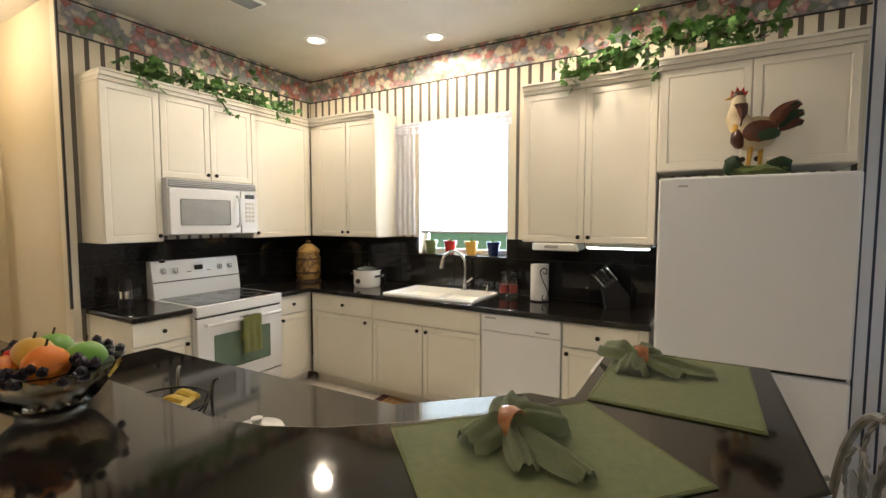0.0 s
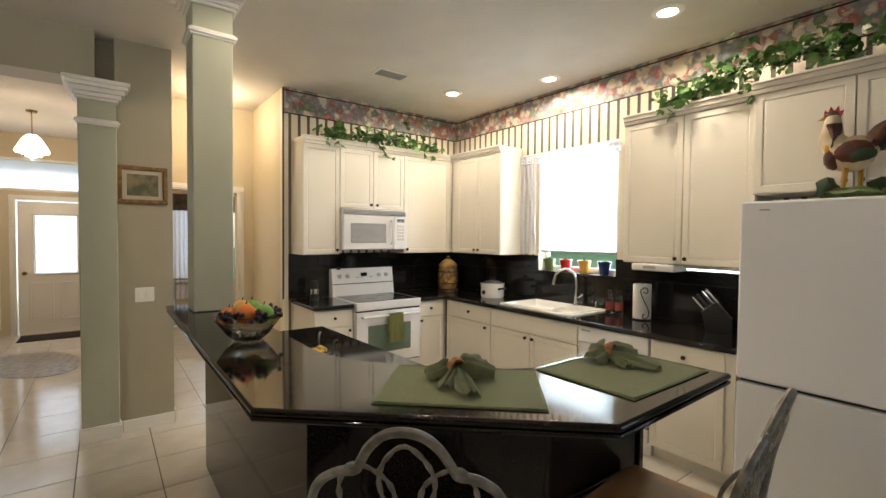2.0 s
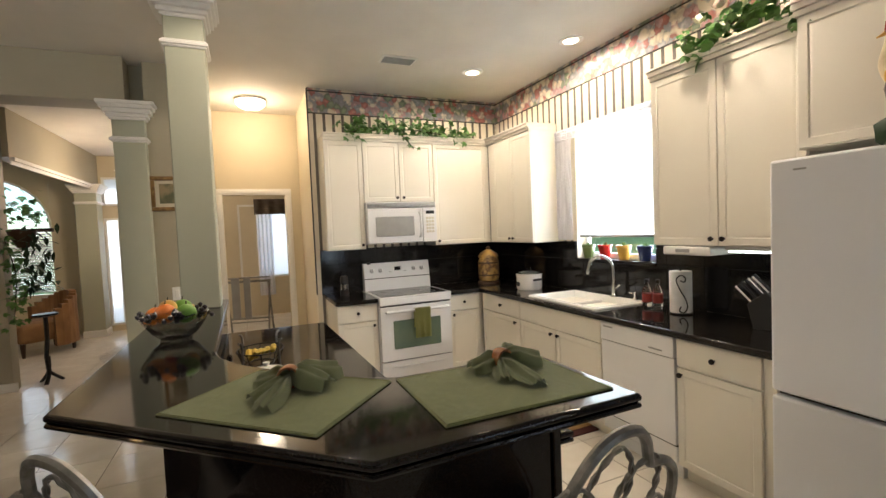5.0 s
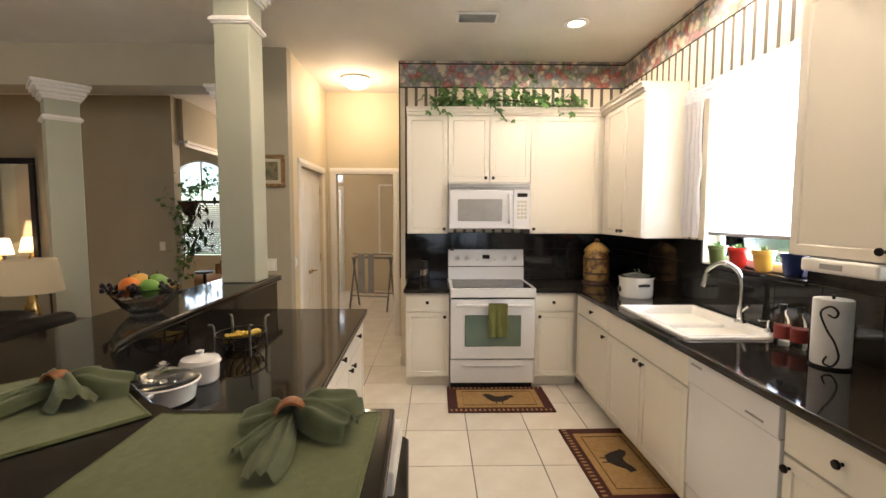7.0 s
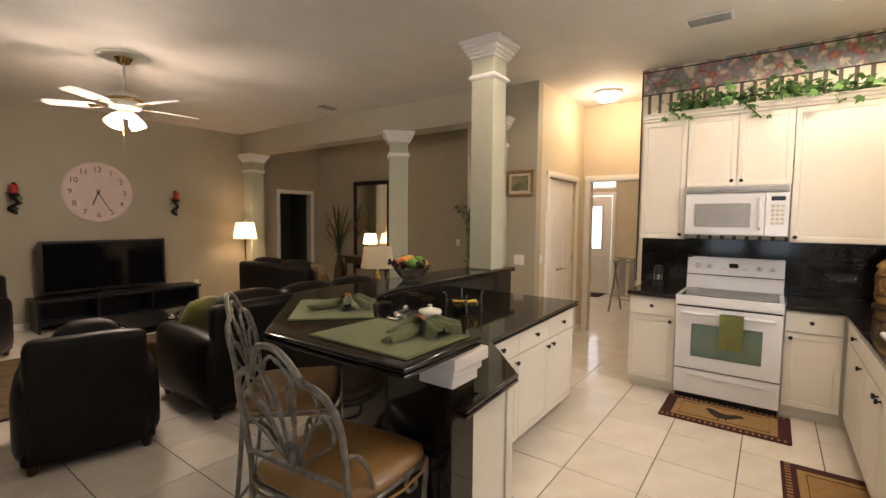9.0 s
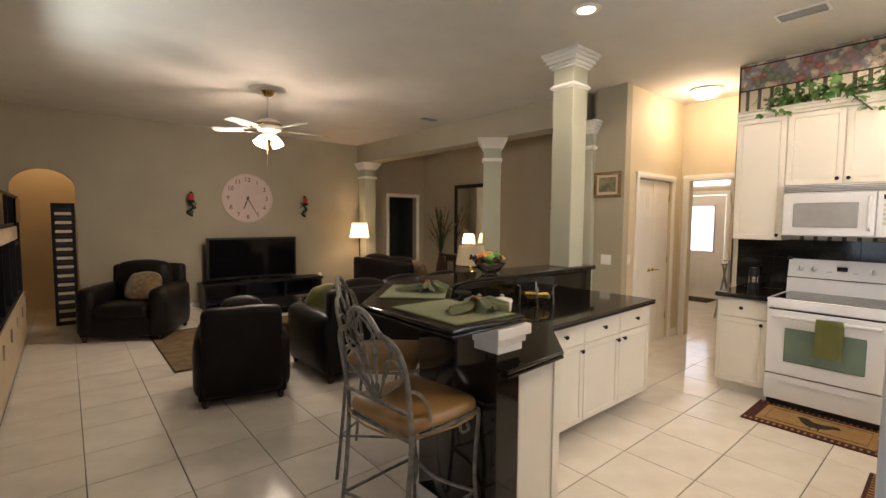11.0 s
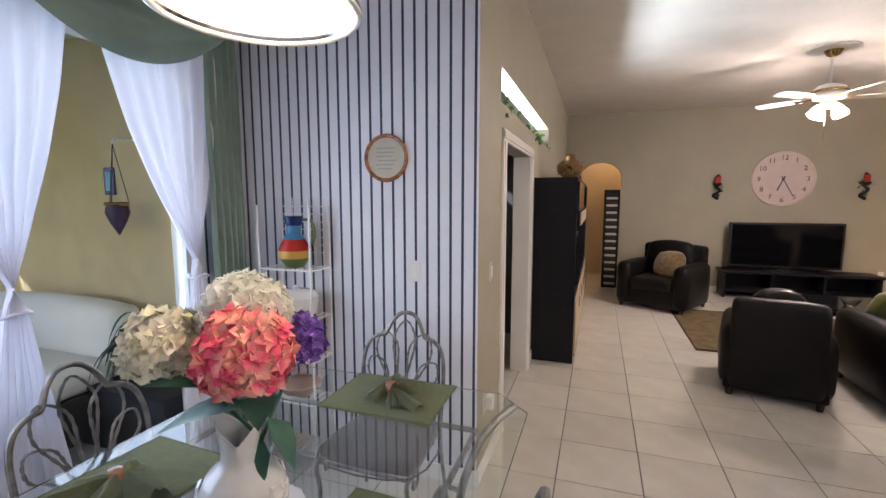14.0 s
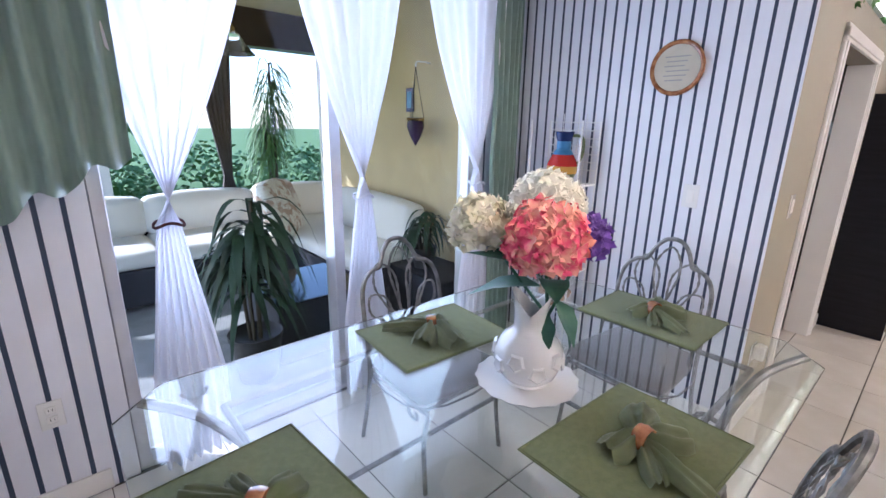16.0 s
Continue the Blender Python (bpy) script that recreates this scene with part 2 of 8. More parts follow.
M["towel"] = mat("olive_terry_towel", (0.27, 0.28, 0.075), 0.95, bump=0.8, bump_scale=400, sheen=0.4)
M["ring"] = mat("amber_wooden_ring", (0.24, 0.085, 0.03), 0.25, second=(0.42, 0.2, 0.08), scale=40, coat=0.4)
M["sagecloth"] = mat("sage_satin_drape", (0.25, 0.35, 0.285), 0.5, second=(0.20, 0.29, 0.235), scale=5, bump=0.15, bump_scale=300, sheen=0.4)
M["sheer"] = sheer("white_sheer_voile", (0.84, 0.84, 0.89), 0.10, 0.32)
M["shade"] = sheer("white_roller_shade", (0.92, 0.92, 0.90), 0.02, 0.75)
M["lampshade"] = sheer("ivory_lampshade", (0.88, 0.80, 0.62), 0.02, 0.6)
M["bulb"] = mat("lit_bulb", (1.0, 0.80, 0.5), 0.4, emit=14.0)
M["softbulb"] = mat("lit_frosted_glass", (1.0, 0.82, 0.55), 0.4, emit=7.0)
M["striplight"] = mat("lit_strip_lamp", (0.95, 1.0, 0.85), 0.4, emit=9.0)
M["glass"] = thin_glass("clear_glass")
M["thick"] = glassy("table_glass", (0.92, 0.98, 0.96), 0.0, 1.45)
M["crystal"] = glassy("cut_crystal", (0.96, 0.97, 0.97), 0.02, 1.52)
M["mirror"] = mat("silvered_mirror", (0.9, 0.9, 0.9), 0.02, 1.0, vary=0.0)
M["bluestripe"] = stripes("blue_striped_paper", "X", (0.74, 0.74, 0.77), (0.035, 0.045, 0.075), 0.0664, 0.0145, -3.0873)
M["bluestripe_y"] = stripes("blue_striped_paper_side", "Y", (0.74, 0.74, 0.77), (0.035, 0.05, 0.085), 0.0814, 0.0165, -3.6055)
M["tanstripe"] = stripes("cream_striped_paper", "Y", (0.70, 0.64, 0.50), (0.105, 0.09, 0.07), 0.098, 0.030)
M["tanstripe_x"] = stripes("cream_striped_paper_side", "X", (0.70, 0.64, 0.50), (0.105, 0.09, 0.07), 0.098, 0.030)
M["floral"] = floral("rose_border_paper")
M["darkline"] = mat("dark_border_line", (0.03, 0.028, 0.025), 0.6)
M["blackwood"] = mat("black_wood_veneer", (0.008, 0.008, 0.011), 0.42, spec=0.25, second=(0.012, 0.012, 0.016), scale=3, stretch=(1, 1, 12), bump=0.1)
M["lightwood"] = mat("maple_veneer", (0.52, 0.42, 0.28), 0.4, second=(0.44, 0.35, 0.22), scale=3, stretch=(1, 1, 12))
M["darkwood"] = mat("walnut_wood", (0.055, 0.028, 0.014), 0.4, second=(0.035, 0.017, 0.009), scale=4, stretch=(8, 1, 1), bump=0.1)
M["screen"] = mat("television_screen", (0.004, 0.004, 0.005), 0.08)
M["leaf"] = mat("ivy_leaf", (0.035, 0.125, 0.022), 0.4, second=(0.12, 0.24, 0.06), scale=14, lo=0.5, hi=0.62)
M["leafdark"] = mat("dark_houseplant_leaf", (0.010, 0.030, 0.010), 0.62, second=(0.02, 0.05, 0.018), scale=9)
M["leafbig"] = mat("hydrangea_leaf", (0.03, 0.11, 0.075), 0.5, second=(0.055, 0.16, 0.09), scale=14, bump=0.3)
M["stem"] = mat("brown_stem", (0.05, 0.04, 0.02), 0.7)
M["pinkflower"] = mat("pink_silk_petal", (0.92, 0.12, 0.24), 0.7, second=(0.95, 0.48, 0.36), scale=22, lo=0.4, hi=0.6, piece=0.12)
M["whiteflower"] = sheer("cream_silk_petal", (0.93, 0.92, 0.82), 0.0, 0.35)
M["blushflower"] = mat("blush_silk_petal", (0.92, 0.86, 0.72), 0.7, second=(0.84, 0.82, 0.58), scale=18, sheen=0.2)
M["purpleflower"] = mat("purple_silk_petal", (0.13, 0.05, 0.34), 0.7, second=(0.2, 0.1, 0.45), scale=22)
M["ceramic"] = mat("white_glazed_ceramic", (0.80, 0.79, 0.76), 0.2, vary=0.02, bump=0.25, bump_scale=34, coat=0.4)
M["plainwhite"] = mat("white_porcelain", (0.78, 0.77, 0.73), 0.15, vary=0.01, coat=0.4)
M["red"] = mat("red_glaze", (0.42, 0.022, 0.015), 0.25, vary=0.1)
M["yellow"] = mat("ochre_yellow_glaze", (0.60, 0.34, 0.05), 0.3, vary=0.1)
M["blue"] = mat("cobalt_glaze", (0.02, 0.035, 0.13), 0.25, vary=0.1)
M["skyblue"] = mat("turquoise_glaze", (0.06, 0.22, 0.42), 0.3, vary=0.1)
M["olive"] = mat("moss_green_glaze", (0.12, 0.16, 0.05), 0.3, vary=0.1)
M["orange"] = mat("orange_fruit", (0.72, 0.20, 0.02), 0.4, bump=0.2, bump_scale=120)
M["green"] = mat("green_fruit", (0.16, 0.36, 0.05), 0.35, vary=0.1)
M["banana"] = mat("ripe_banana", (0.70, 0.48, 0.05), 0.45, second=(0.5, 0.36, 0.05), scale=10)
M["grape"] = mat("dark_grape", (0.012, 0.008, 0.014), 0.3, vary=0.1)
M["rust"] = mat("rust_feather_glaze", (0.23, 0.07, 0.018), 0.4, second=(0.36, 0.17, 0.03), scale=12, bump=0.3, bump_scale=60)
M["maroon"] = mat("maroon_feather_glaze", (0.045, 0.014, 0.010), 0.35, second=(0.12, 0.035, 0.012), scale=14, bump=0.3, bump_scale=60)
M["cream"] = mat("cream_feather_glaze", (0.62, 0.52, 0.34), 0.4, second=(0.45, 0.35, 0.2), scale=14, bump=0.3, bump_scale=60)
M["jar"] = mat("mustard_glazed_jar", (0.32, 0.20, 0.055), 0.3, second=(0.10, 0.05, 0.02), scale=16, lo=0.4, hi=0.55, coat=0.3)
M["rug"] = mat("tan_looped_rug", (0.33, 0.205, 0.075), 0.95, second=(0.28, 0.165, 0.055), scale=30, bump=0.9, bump_scale=300)
M["rugedge"] = mat("maroon_rug_border", (0.055, 0.012, 0.010), 0.95, bump=0.9, bump_scale=300)
M["rugmark"] = mat("dark_rug_motif", (0.020, 0.014, 0.010), 0.95, bump=0.9, bump_scale=300)
M["paper"] = mat("white_paper_towel", (0.80, 0.79, 0.77), 0.9, bump=0.4, bump_scale=150)
M["blackmetal"] = mat("black_wrought_iron", (0.012, 0.012, 0.012), 0.45, 0.5)
M["blackplastic"] = mat("black_plastic", (0.012, 0.012, 0.012), 0.4)
M["gold"] = mat("antique_gilt_frame", (0.28, 0.17, 0.06), 0.4, 0.4, second=(0.14, 0.08, 0.03), scale=30, bump=0.3, bump_scale=90)
M["canvas"] = mat("oil_painted_canvas", (0.09, 0.10, 0.05), 0.6, second=(0.25, 0.20, 0.11), scale=9, lo=0.42, hi=0.58, bump=0.3)
M["matboard"] = mat("ivory_mat_board", (0.55, 0.50, 0.38), 0.8)
M["clockface"] = mat("pale_pink_clock_face", (0.62, 0.50, 0.46), 0.6, vary=0.03)
M["terra"] = mat("dark_planter", (0.02, 0.018, 0.016), 0.5, vary=0.1)
M["pillow_olive"] = mat("olive_velvet_pillow", (0.15, 0.16, 0.03), 0.85, sheen=0.5, bump=0.3)
M["pillow_gold"] = mat("gold_brocade_pillow", (0.16, 0.10, 0.03), 0.8, second=(0.08, 0.05, 0.02), scale=18, sheen=0.4)
M["candle"] = mat("red_candle_wax", (0.45, 0.03, 0.015), 0.5)
M["purpleglass"] = mat("purple_blown_glass", (0.05, 0.02, 0.07), 0.15, vary=0.1, coat=0.4)
M["patio_wall"] = mat("tan_stucco", (0.50, 0.39, 0.20), 0.85, bump=0.5, bump_scale=80, vary=0.05)
M["patio_floor"] = mat("grey_patio_paver", (0.30, 0.29, 0.27), 0.7, bump=0.3, bump_scale=30, vary=0.1)
M["wicker"] = mat("dark_wicker", (0.016, 0.016, 0.022), 0.6, bump=0.8, bump_scale=160)
M["cushion"] = mat("ivory_outdoor_cushion", (0.72, 0.68, 0.60), 0.85, bump=0.2, bump_scale=200, vary=0.03)
M["floralpillow"] = mat("floral_print_pillow", (0.70, 0.66, 0.56), 0.85, second=(0.42, 0.30, 0.22), scale=14, lo=0.42, hi=0.52)
M["bronze_curtain"] = mat("brown_outdoor_curtain", (0.085, 0.058, 0.04), 0.7, sheen=0.3, vary=0.1)
M["grass"] = mat("lawn", (0.09, 0.16, 0.035), 0.9, second=(0.06, 0.12, 0.02), scale=14, bump=0.6, bump_scale=60)
M["hedge"] = mat("hedge_leaf", (0.075, 0.16, 0.04), 0.6, second=(0.08, 0.17, 0.04), scale=8)
# the dimness of the unlit side rooms is put into this wall colour
M["unlit_room"] = mat("unlit_green_grey_wall", (0.075, 0.085, 0.07), 0.7)
M["satin_arm"] = mat("tan_stripe_upholstery", (0.28, 0.15, 0.06), 0.7, second=(0.2, 0.1, 0.04), scale=4, stretch=(10, 1, 1))
M["steel"] = mat("dark_bronze_aluminium", (0.05, 0.05, 0.05), 0.4, 0.6)
M["trackmetal"] = mat("white_aluminium_frame", (0.62, 0.62, 0.63), 0.35, 0.2)
M["label"] = mat("paper_label", (0.30, 0.05, 0.04), 0.6)
M["inkblack"] = mat("black_print", (0.02, 0.018, 0.016), 0.6)
M["brownrug"] = mat("brown_area_rug", (0.10, 0.065, 0.03), 0.95, second=(0.15, 0.11, 0.05), scale=9, bump=0.8, bump_scale=200)
M["slate"] = mat("pebble_medallion", (0.16, 0.14, 0.11), 0.3, second=(0.34, 0.3, 0.24), scale=16)


# ---- building tools ----
def thing(name, place=(0, 0, 0), rz=0.0, label="", category="", group="", kind=""):
    ob = new(name)
    ob.empty_display_size = 0.05
    ob.matrix_world = pose(*place, 0, 0, rz)
    return tagged(ob, label, category, group, kind)


def broad_normals(bm):
    """Normals weighted by area, so that broad faces stay flat and rounded edges blend into them."""
    size = {f: f.calc_area() for f in bm.faces}
    out = []
    for f in bm.faces:
        for v in f.verts:
            total = Vector()
            for g in v.link_faces:
                if g.normal.dot(f.normal) > 0.72:
                    total += g.normal * size[g]
            out.append(tuple(total.normalized()) if total.length > 1e-12 else tuple(f.normal))
    return out


def mesh_object(name, bm, material, smooth=False):
    data = bpy.data.meshes.new(name)
    bm.normal_update()
    custom = None
    if smooth is True and 5 < len(bm.faces) < 4000:
        areas = sorted(f.calc_area() for f in bm.faces)
        if areas[-1] > 12 * areas[len(areas) // 2]:
            custom = broad_normals(bm)
    bm.to_mesh(data)
    bm.free()
    data.materials.append(M[material] if isinstance(material, str) else material)
    if smooth:
        for p in data.polygons:
            p.use_smooth = True
        if smooth != "all":
            data.set_sharp_from_angle(angle=radians(40))
    if custom:
        data.normals_split_custom_set(custom)
    return new(name, data)


def part(name, bm, material, parent=None, label="", m=None, smooth=True):
    """One mesh object under a thing or a part; its mesh is given in the thing's own axes."""
    ob = mesh_object(name, bm, material, smooth)
    if parent is not None:
        ob.parent = parent
    if m is not None:
        ob.matrix_basis = m
    if label:
        ob["label"] = label
    return ob


def setting(name, bm, material, label="", smooth=False):
    return tagged(mesh_object(name, bm, material, smooth), label, kind="structure")


def box(x0, y0, z0, x1, y1, z1, bevel=0.0, segments=2, bm=None):
    own = bmesh.new()
    bmesh.ops.create_cube(own, size=1)
    for v in own.verts:
        v.co = Vector(((x0 + x1) / 2 + v.co.x * abs(x1 - x0), (y0 + y1) / 2 + v.co.y * abs(y1 - y0), (z0 + z1) / 2 + v.co.z * abs(z1 - z0)))
    if bevel:
        bmesh.ops.bevel(own, geom=own.edges[:], offset=bevel, segments=segments, profile=0.5, affect="EDGES")
    return merge(bm, own)


def merge(bm, own, m=None):
    if m is not None:
        bmesh.ops.transform(own, matrix=m, verts=own.verts)
    if bm is None:
        return own
    data = bpy.data.meshes.new("tmp")
    own.to_mesh(data)
    own.free()
    bm.from_mesh(data)
    bpy.data.meshes.remove(data)
    return bm


def prism(points, z0, z1, bevel=0.0, segments=2, bm=None):
    """A flat outline in plan, drawn up from z0 to z1."""
    own = bmesh.new()
    face = own.faces.new([own.verts.new((x, y, z0)) for x, y in points])
    up = bmesh.ops.extrude_face_region(own, geom=[face])["geom"]
    bmesh.ops.translate(own, verts=[v for v in up if isinstance(v, bmesh.types.BMVert)], vec=(0, 0, z1 - z0))
    bmesh.ops.recalc_face_normals(own, faces=own.faces[:])
    if bevel:
        edges = [e for e in own.edges if abs(e.verts[0].co.z - e.verts[1].co.z) < 1e-6]
        bmesh.ops.bevel(own, geom=edges, offset=bevel, segments=segments, profile=0.5, affect="EDGES")
    return merge(bm, own)


def lathe(profile, steps=24, bm=None, m=None, flute=0, depth=0.0):
    """Turns a list of (radius, height) round the z axis."""
    own = bmesh.new()
    rings = []
    for r, z in profile:
        ring = []
        for i in range(steps):
            a = 2 * math.pi * i / steps
            rr = r * (1 + depth * math.cos(flute * a)) if flute else r
            ring.append(own.verts.new((rr * math.cos(a), rr * math.sin(a), z)))
        rings.append(ring)
    for a, b in zip(rings, rings[1:]):
        for i in range(steps):
            own.faces.new((a[i], a[(i + 1) % steps], b[(i + 1) % steps], b[i]))
    if profile[0][0] > 1e-4:
        own.faces.new(rings[0][::-1])
    if profile[-1][0] > 1e-4:
        own.faces.new(rings[-1])
    bmesh.ops.remove_doubles(own, verts=own.verts, dist=1e-5)
    bmesh.ops.recalc_face_normals(own, faces=own.faces[:])
    return merge(bm, own, m)


def tube(points, radius, sides=8, bm=None, closed=False, taper=None):
    """A round bar that follows points."""
    own = bmesh.new()
    pts = [Vector(p) for p in points]
    count = len(pts)
    rings, side = [], None
    for i, p in enumerate(pts):
        before = pts[(i - 1) % count] if closed or i else p
        after = pts[(i + 1) % count] if closed or i < count - 1 else p
        way = (after - before).normalized()
        if side is None:
            side = way.orthogonal().normalized()
        side = (side - way * side.dot(way))
        side = side.normalized() if side.length > 1e-6 else way.orthogonal().normalized()
        other = way.cross(side)
        r = radius if taper is None else radius * (1 + (taper - 1) * i / (count - 1))
        rings.append([own.verts.new(p + r * (math.cos(2 * math.pi * k / sides) * side + math.sin(2 * math.pi * k / sides) * other)) for k in range(sides)])
    for a, b in zip(rings, rings[1:] + ([rings[0]] if closed else [])):
        for k in range(sides):
            own.faces.new((a[k], a[(k + 1) % sides], b[(k + 1) % sides], b[k]))
    if not closed:
        own.faces.new(rings[0][::-1])
        own.faces.new(rings[-1])
    return merge(bm, own)


def smooth_path(points, per=6, closed=False):
    """A rounded line through points (Catmull-Rom)."""
    pts = [Vector(p) for p in points]
    n = len(pts)
    out = []
    for i in range(n if closed else n - 1):
        p0, p1 = pts[(i - 1) % n] if closed or i else pts[0], pts[i]
        p2 = pts[(i + 1) % n]
        p3 = pts[(i + 2) % n] if closed or i + 2 < n else pts[-1]
        for k in range(per):
            t = k / per
            out.append(0.5 * ((2 * p1) + (p2 - p0) * t + (2 * p0 - 5 * p1 + 4 * p2 - p3) * t * t + (3 * p1 - p0 - 3 * p2 + p3) * t ** 3))
    if not closed:
        out.append(pts[-1])
    return out


def blob(place, size, detail=2, rough=0.0, freq=3.0, bm=None, rz=0.0):
    """A rounded, slightly uneven lump."""
    own = bmesh.new()
    bmesh.ops.create_icosphere(own, subdivisions=detail, radius=1)
    for v in own.verts:
        if rough:
            v.co *= 1 + rough * noise.noise(v.co * freq + Vector(place) * 7)
        v.co = Vector((v.co.x * size[0], v.co.y * size[1], v.co.z * size[2]))
    return merge(bm, own, pose(*place, 0, 0, rz))


def cushion_block(x0, y0, z0, x1, y1, z1, puff=0.03, bm=None, bevel=0.05):
    """An upholstered block with soft, swollen faces."""
    own = box(x0, y0, z0, x1, y1, z1, min(bevel, abs(x1 - x0) / 2.2, abs(y1 - y0) / 2.2, abs(z1 - z0) / 2.2), 3)
    bmesh.ops.subdivide_edges(own, edges=[e for e in own.edges if e.calc_length() > 0.12], cuts=5, use_grid_fill=True)
    c = Vector(((x0 + x1) / 2, (y0 + y1) / 2, (z0 + z1) / 2))
    h = Vector((abs(x1 - x0) / 2, abs(y1 - y0) / 2, abs(z1 - z0) / 2))
    for v in own.verts:
        q = Vector([(v.co[i] - c[i]) / h[i] for i in range(3)])
        for i in range(3):
            j, k = (i + 1) % 3, (i + 2) % 3
            v.co[i] += puff * q[i] * (1 - q[j] ** 2) * (1 - q[k] ** 2)
        v.co += 0.006 * noise.noise_vector(v.co * 6)
    return merge(bm, own)


def wall(name, axis, at, a0, a1, z0, z1, thick, material, holes=(), label=""):
    """A wall whose seen face lies at axis = at; it is thick metres deep towards the sign of thick. Holes: (a0, a1, z0, z1)."""
    bm = bmesh.new()
    cuts = sorted({a0, a1, *[h[0] for h in holes], *[h[1] for h in holes]})
    cuts = [c for c in cuts if a0 <= c <= a1]
    for c0, c1 in zip(cuts, cuts[1:]):
        mid = (c0 + c1) / 2
        spans = sorted((h[2], h[3]) for h in holes if h[0] < mid < h[1])
        low = z0
        for s0, s1 in spans + [(z1, z1)]:
            if s0 - low > 1e-4:
                if axis == "x":
                    box(at, c0, low, at + thick, c1, s0, bm=bm)
                else:
                    box(c0, at, low, c1, at + thick, s0, bm=bm)
            low = max(low, s1)
    bmesh.ops.remove_doubles(bm, verts=bm.verts, dist=1e-5)
    return setting(name, bm, material, label)


# ---- the large structure ----
setting("floor", box(-8.2, -7.2, -0.12, 4.76, 4.2, -0.004), "grout", "grey grout bed under cream floor tiles")
setting("ceiling", box(-8.2, -7.2, CEIL, 4.9, 4.3, CEIL + 0.12), "ceiling", "off-white lightly textured flat ceiling")

wall("wall_stove", "x", -3.02, 1.815, 4.2, 0, CEIL, -0.12, "tanstripe", label="cream and brown striped wallpaper wall behind the range")
WIN = (-1.57, -0.66, 1.23, 2.46)
wall("wall_window", "y", 4.06, -3.02, 1.62, 0, CEIL, 0.14, "tanstripe_x", [WIN], "cream and brown striped wallpaper wall with the sink window")
wall("wall_nook_north", "y", 4.06, 1.62, 4.76, 0, CEIL, 0.14, "bluestripe", label="white and blue striped wallpaper wall of the breakfast nook")
wall("wall_hall_right", "y", 1.815, -4.2, -3.14, 0, CEIL, 0.12, "hall", label="warm cream painted hall wall")
wall("wall_hall_end", "x", -4.2, 0.68, 1.935, 0, CEIL, -0.12, "hall", [(0.91, 1.63, 0, 2.08)], "cream hall end wall with a cased doorway")
wall("wall_pantry", "y", 0.80, -4.2, -2.82, 0, CEIL, -0.12, "hall", [(-3.93, -3.03, 0, 2.06)], "cream hall wall holding the pantry doors")
wall("wall_picture", "x", -2.70, 0.42, 0.80, 0, CEIL, -0.12, "sage", label="sage painted wall with a small framed picture")
wall("wall_foyer_right", "y", 0.30, -4.3, -2.82, 0, CEIL, 0.12, "sage", label="sage painted wall along the foyer")
wall("wall_mirror", "x", -4.40, -5.15, -1.24, 0, CEIL, -0.16, "sage", label="sage painted wall with the leaning mirror")
wall("wall_tv", "y", -5.15, -4.56, 3.0, 0, CEIL, -0.14, "sage", [(2.05, 2.76, 0, 2.24), (-4.18, -3.42, 0, 2.05)], "sage painted wall behind the television")
wall("wall_living_left", "x", 3.01, -5.29, 1.286, 0, CEIL, 0.13, "sage", [(-0.50, 0.645, 0, 1.955), (-1.95, 0.76, 2.185, 2.395)], "sage painted wall with a doorway and a high plant niche")
setting("wall_nook_striped", box(3.01, 1.287, 0, 4.62, 1.292, CEIL), "bluestripe", "white wallpaper with narrow blue-grey stripes")
setting("wall_nook_core", box(3.14, 1.16, 0, 4.62, 1.286, CEIL), "sage")
bm = bmesh.new()
for a in ((3.14, -2.0, 2.13, 3.6, 0.78, 2.15), (3.6, -2.0, 2.13, 3.62, 0.78, 2.95), (3.14, 0.78, 2.13, 3.62, 0.80, 2.95), (3.14, -2.02, 2.13, 3.62, -2.0, 2.95), (3.14, -2.0, 2.93, 3.6, 0.78, 2.95)):
    box(*a, bm=bm)
setting("plant_niche", bm, "white", "white lined high niche lit from inside")
SLIDE = (1.58, 3.62, 0.0, 2.40)
wall("wall_slider", "x", 4.62, 1.16, 4.06, 0, CEIL, 0.14, "bluestripe_y", [SLIDE], "striped wallpaper wall with the sliding glass door")
wall("wall_front", "x", -7.75, -4.2, 4.2, 0, CEIL, -0.14, "hall", [(-0.72, 0.22, 0, 2.08), (-1.14, -0.90, 0.1, 2.0), (-1.14, 0.3, 2.22, 2.72), (1.35, 2.55, 0.75, 2.2), (-3.36, -1.88, 0.74, 1.80), (-3.36, -1.88, 1.86, 2.70)], "cream front wall with entry door and sidelight")
wall("wall_parlour", "y", -4.0, -7.75, -4.56, 0, CEIL, -0.14, "hall", label="tan wall of the front room")
wall("wall_dining", "y", 3.2, -7.75, -3.14, 0, CEIL, 0.14, "hall", label="cream dining room wall")
wall("wall_back_hall", "y", -6.5, 1.4, 3.3, 0, CEIL, -0.14, "hall", label="warm lit wall at the end of the arched passage")
wall("wall_back_hall_left", "x", 3.1, -6.5, -5.29, 0, CEIL, 0.14, "hall")
wall("wall_back_hall_right", "x", 1.6, -6.5, -5.29, 0, CEIL, -0.14, "hall")
# side rooms behind the doorways; their gloom comes from the dark wall colour
wall("wall_green_room", "y", -6.6, -4.8, -3.0, 0, CEIL, -0.14, "unlit_room", label="grey-green bedroom wall, coloured dark for the unlit room")
wall("wall_green_left", "x", -3.0, -6.6, -5.29, 0, CEIL, 0.14, "unlit_room")
wall("wall_green_right", "x", -4.7, -6.6, -5.29, 0, CEIL, -0.14, "unlit_room")
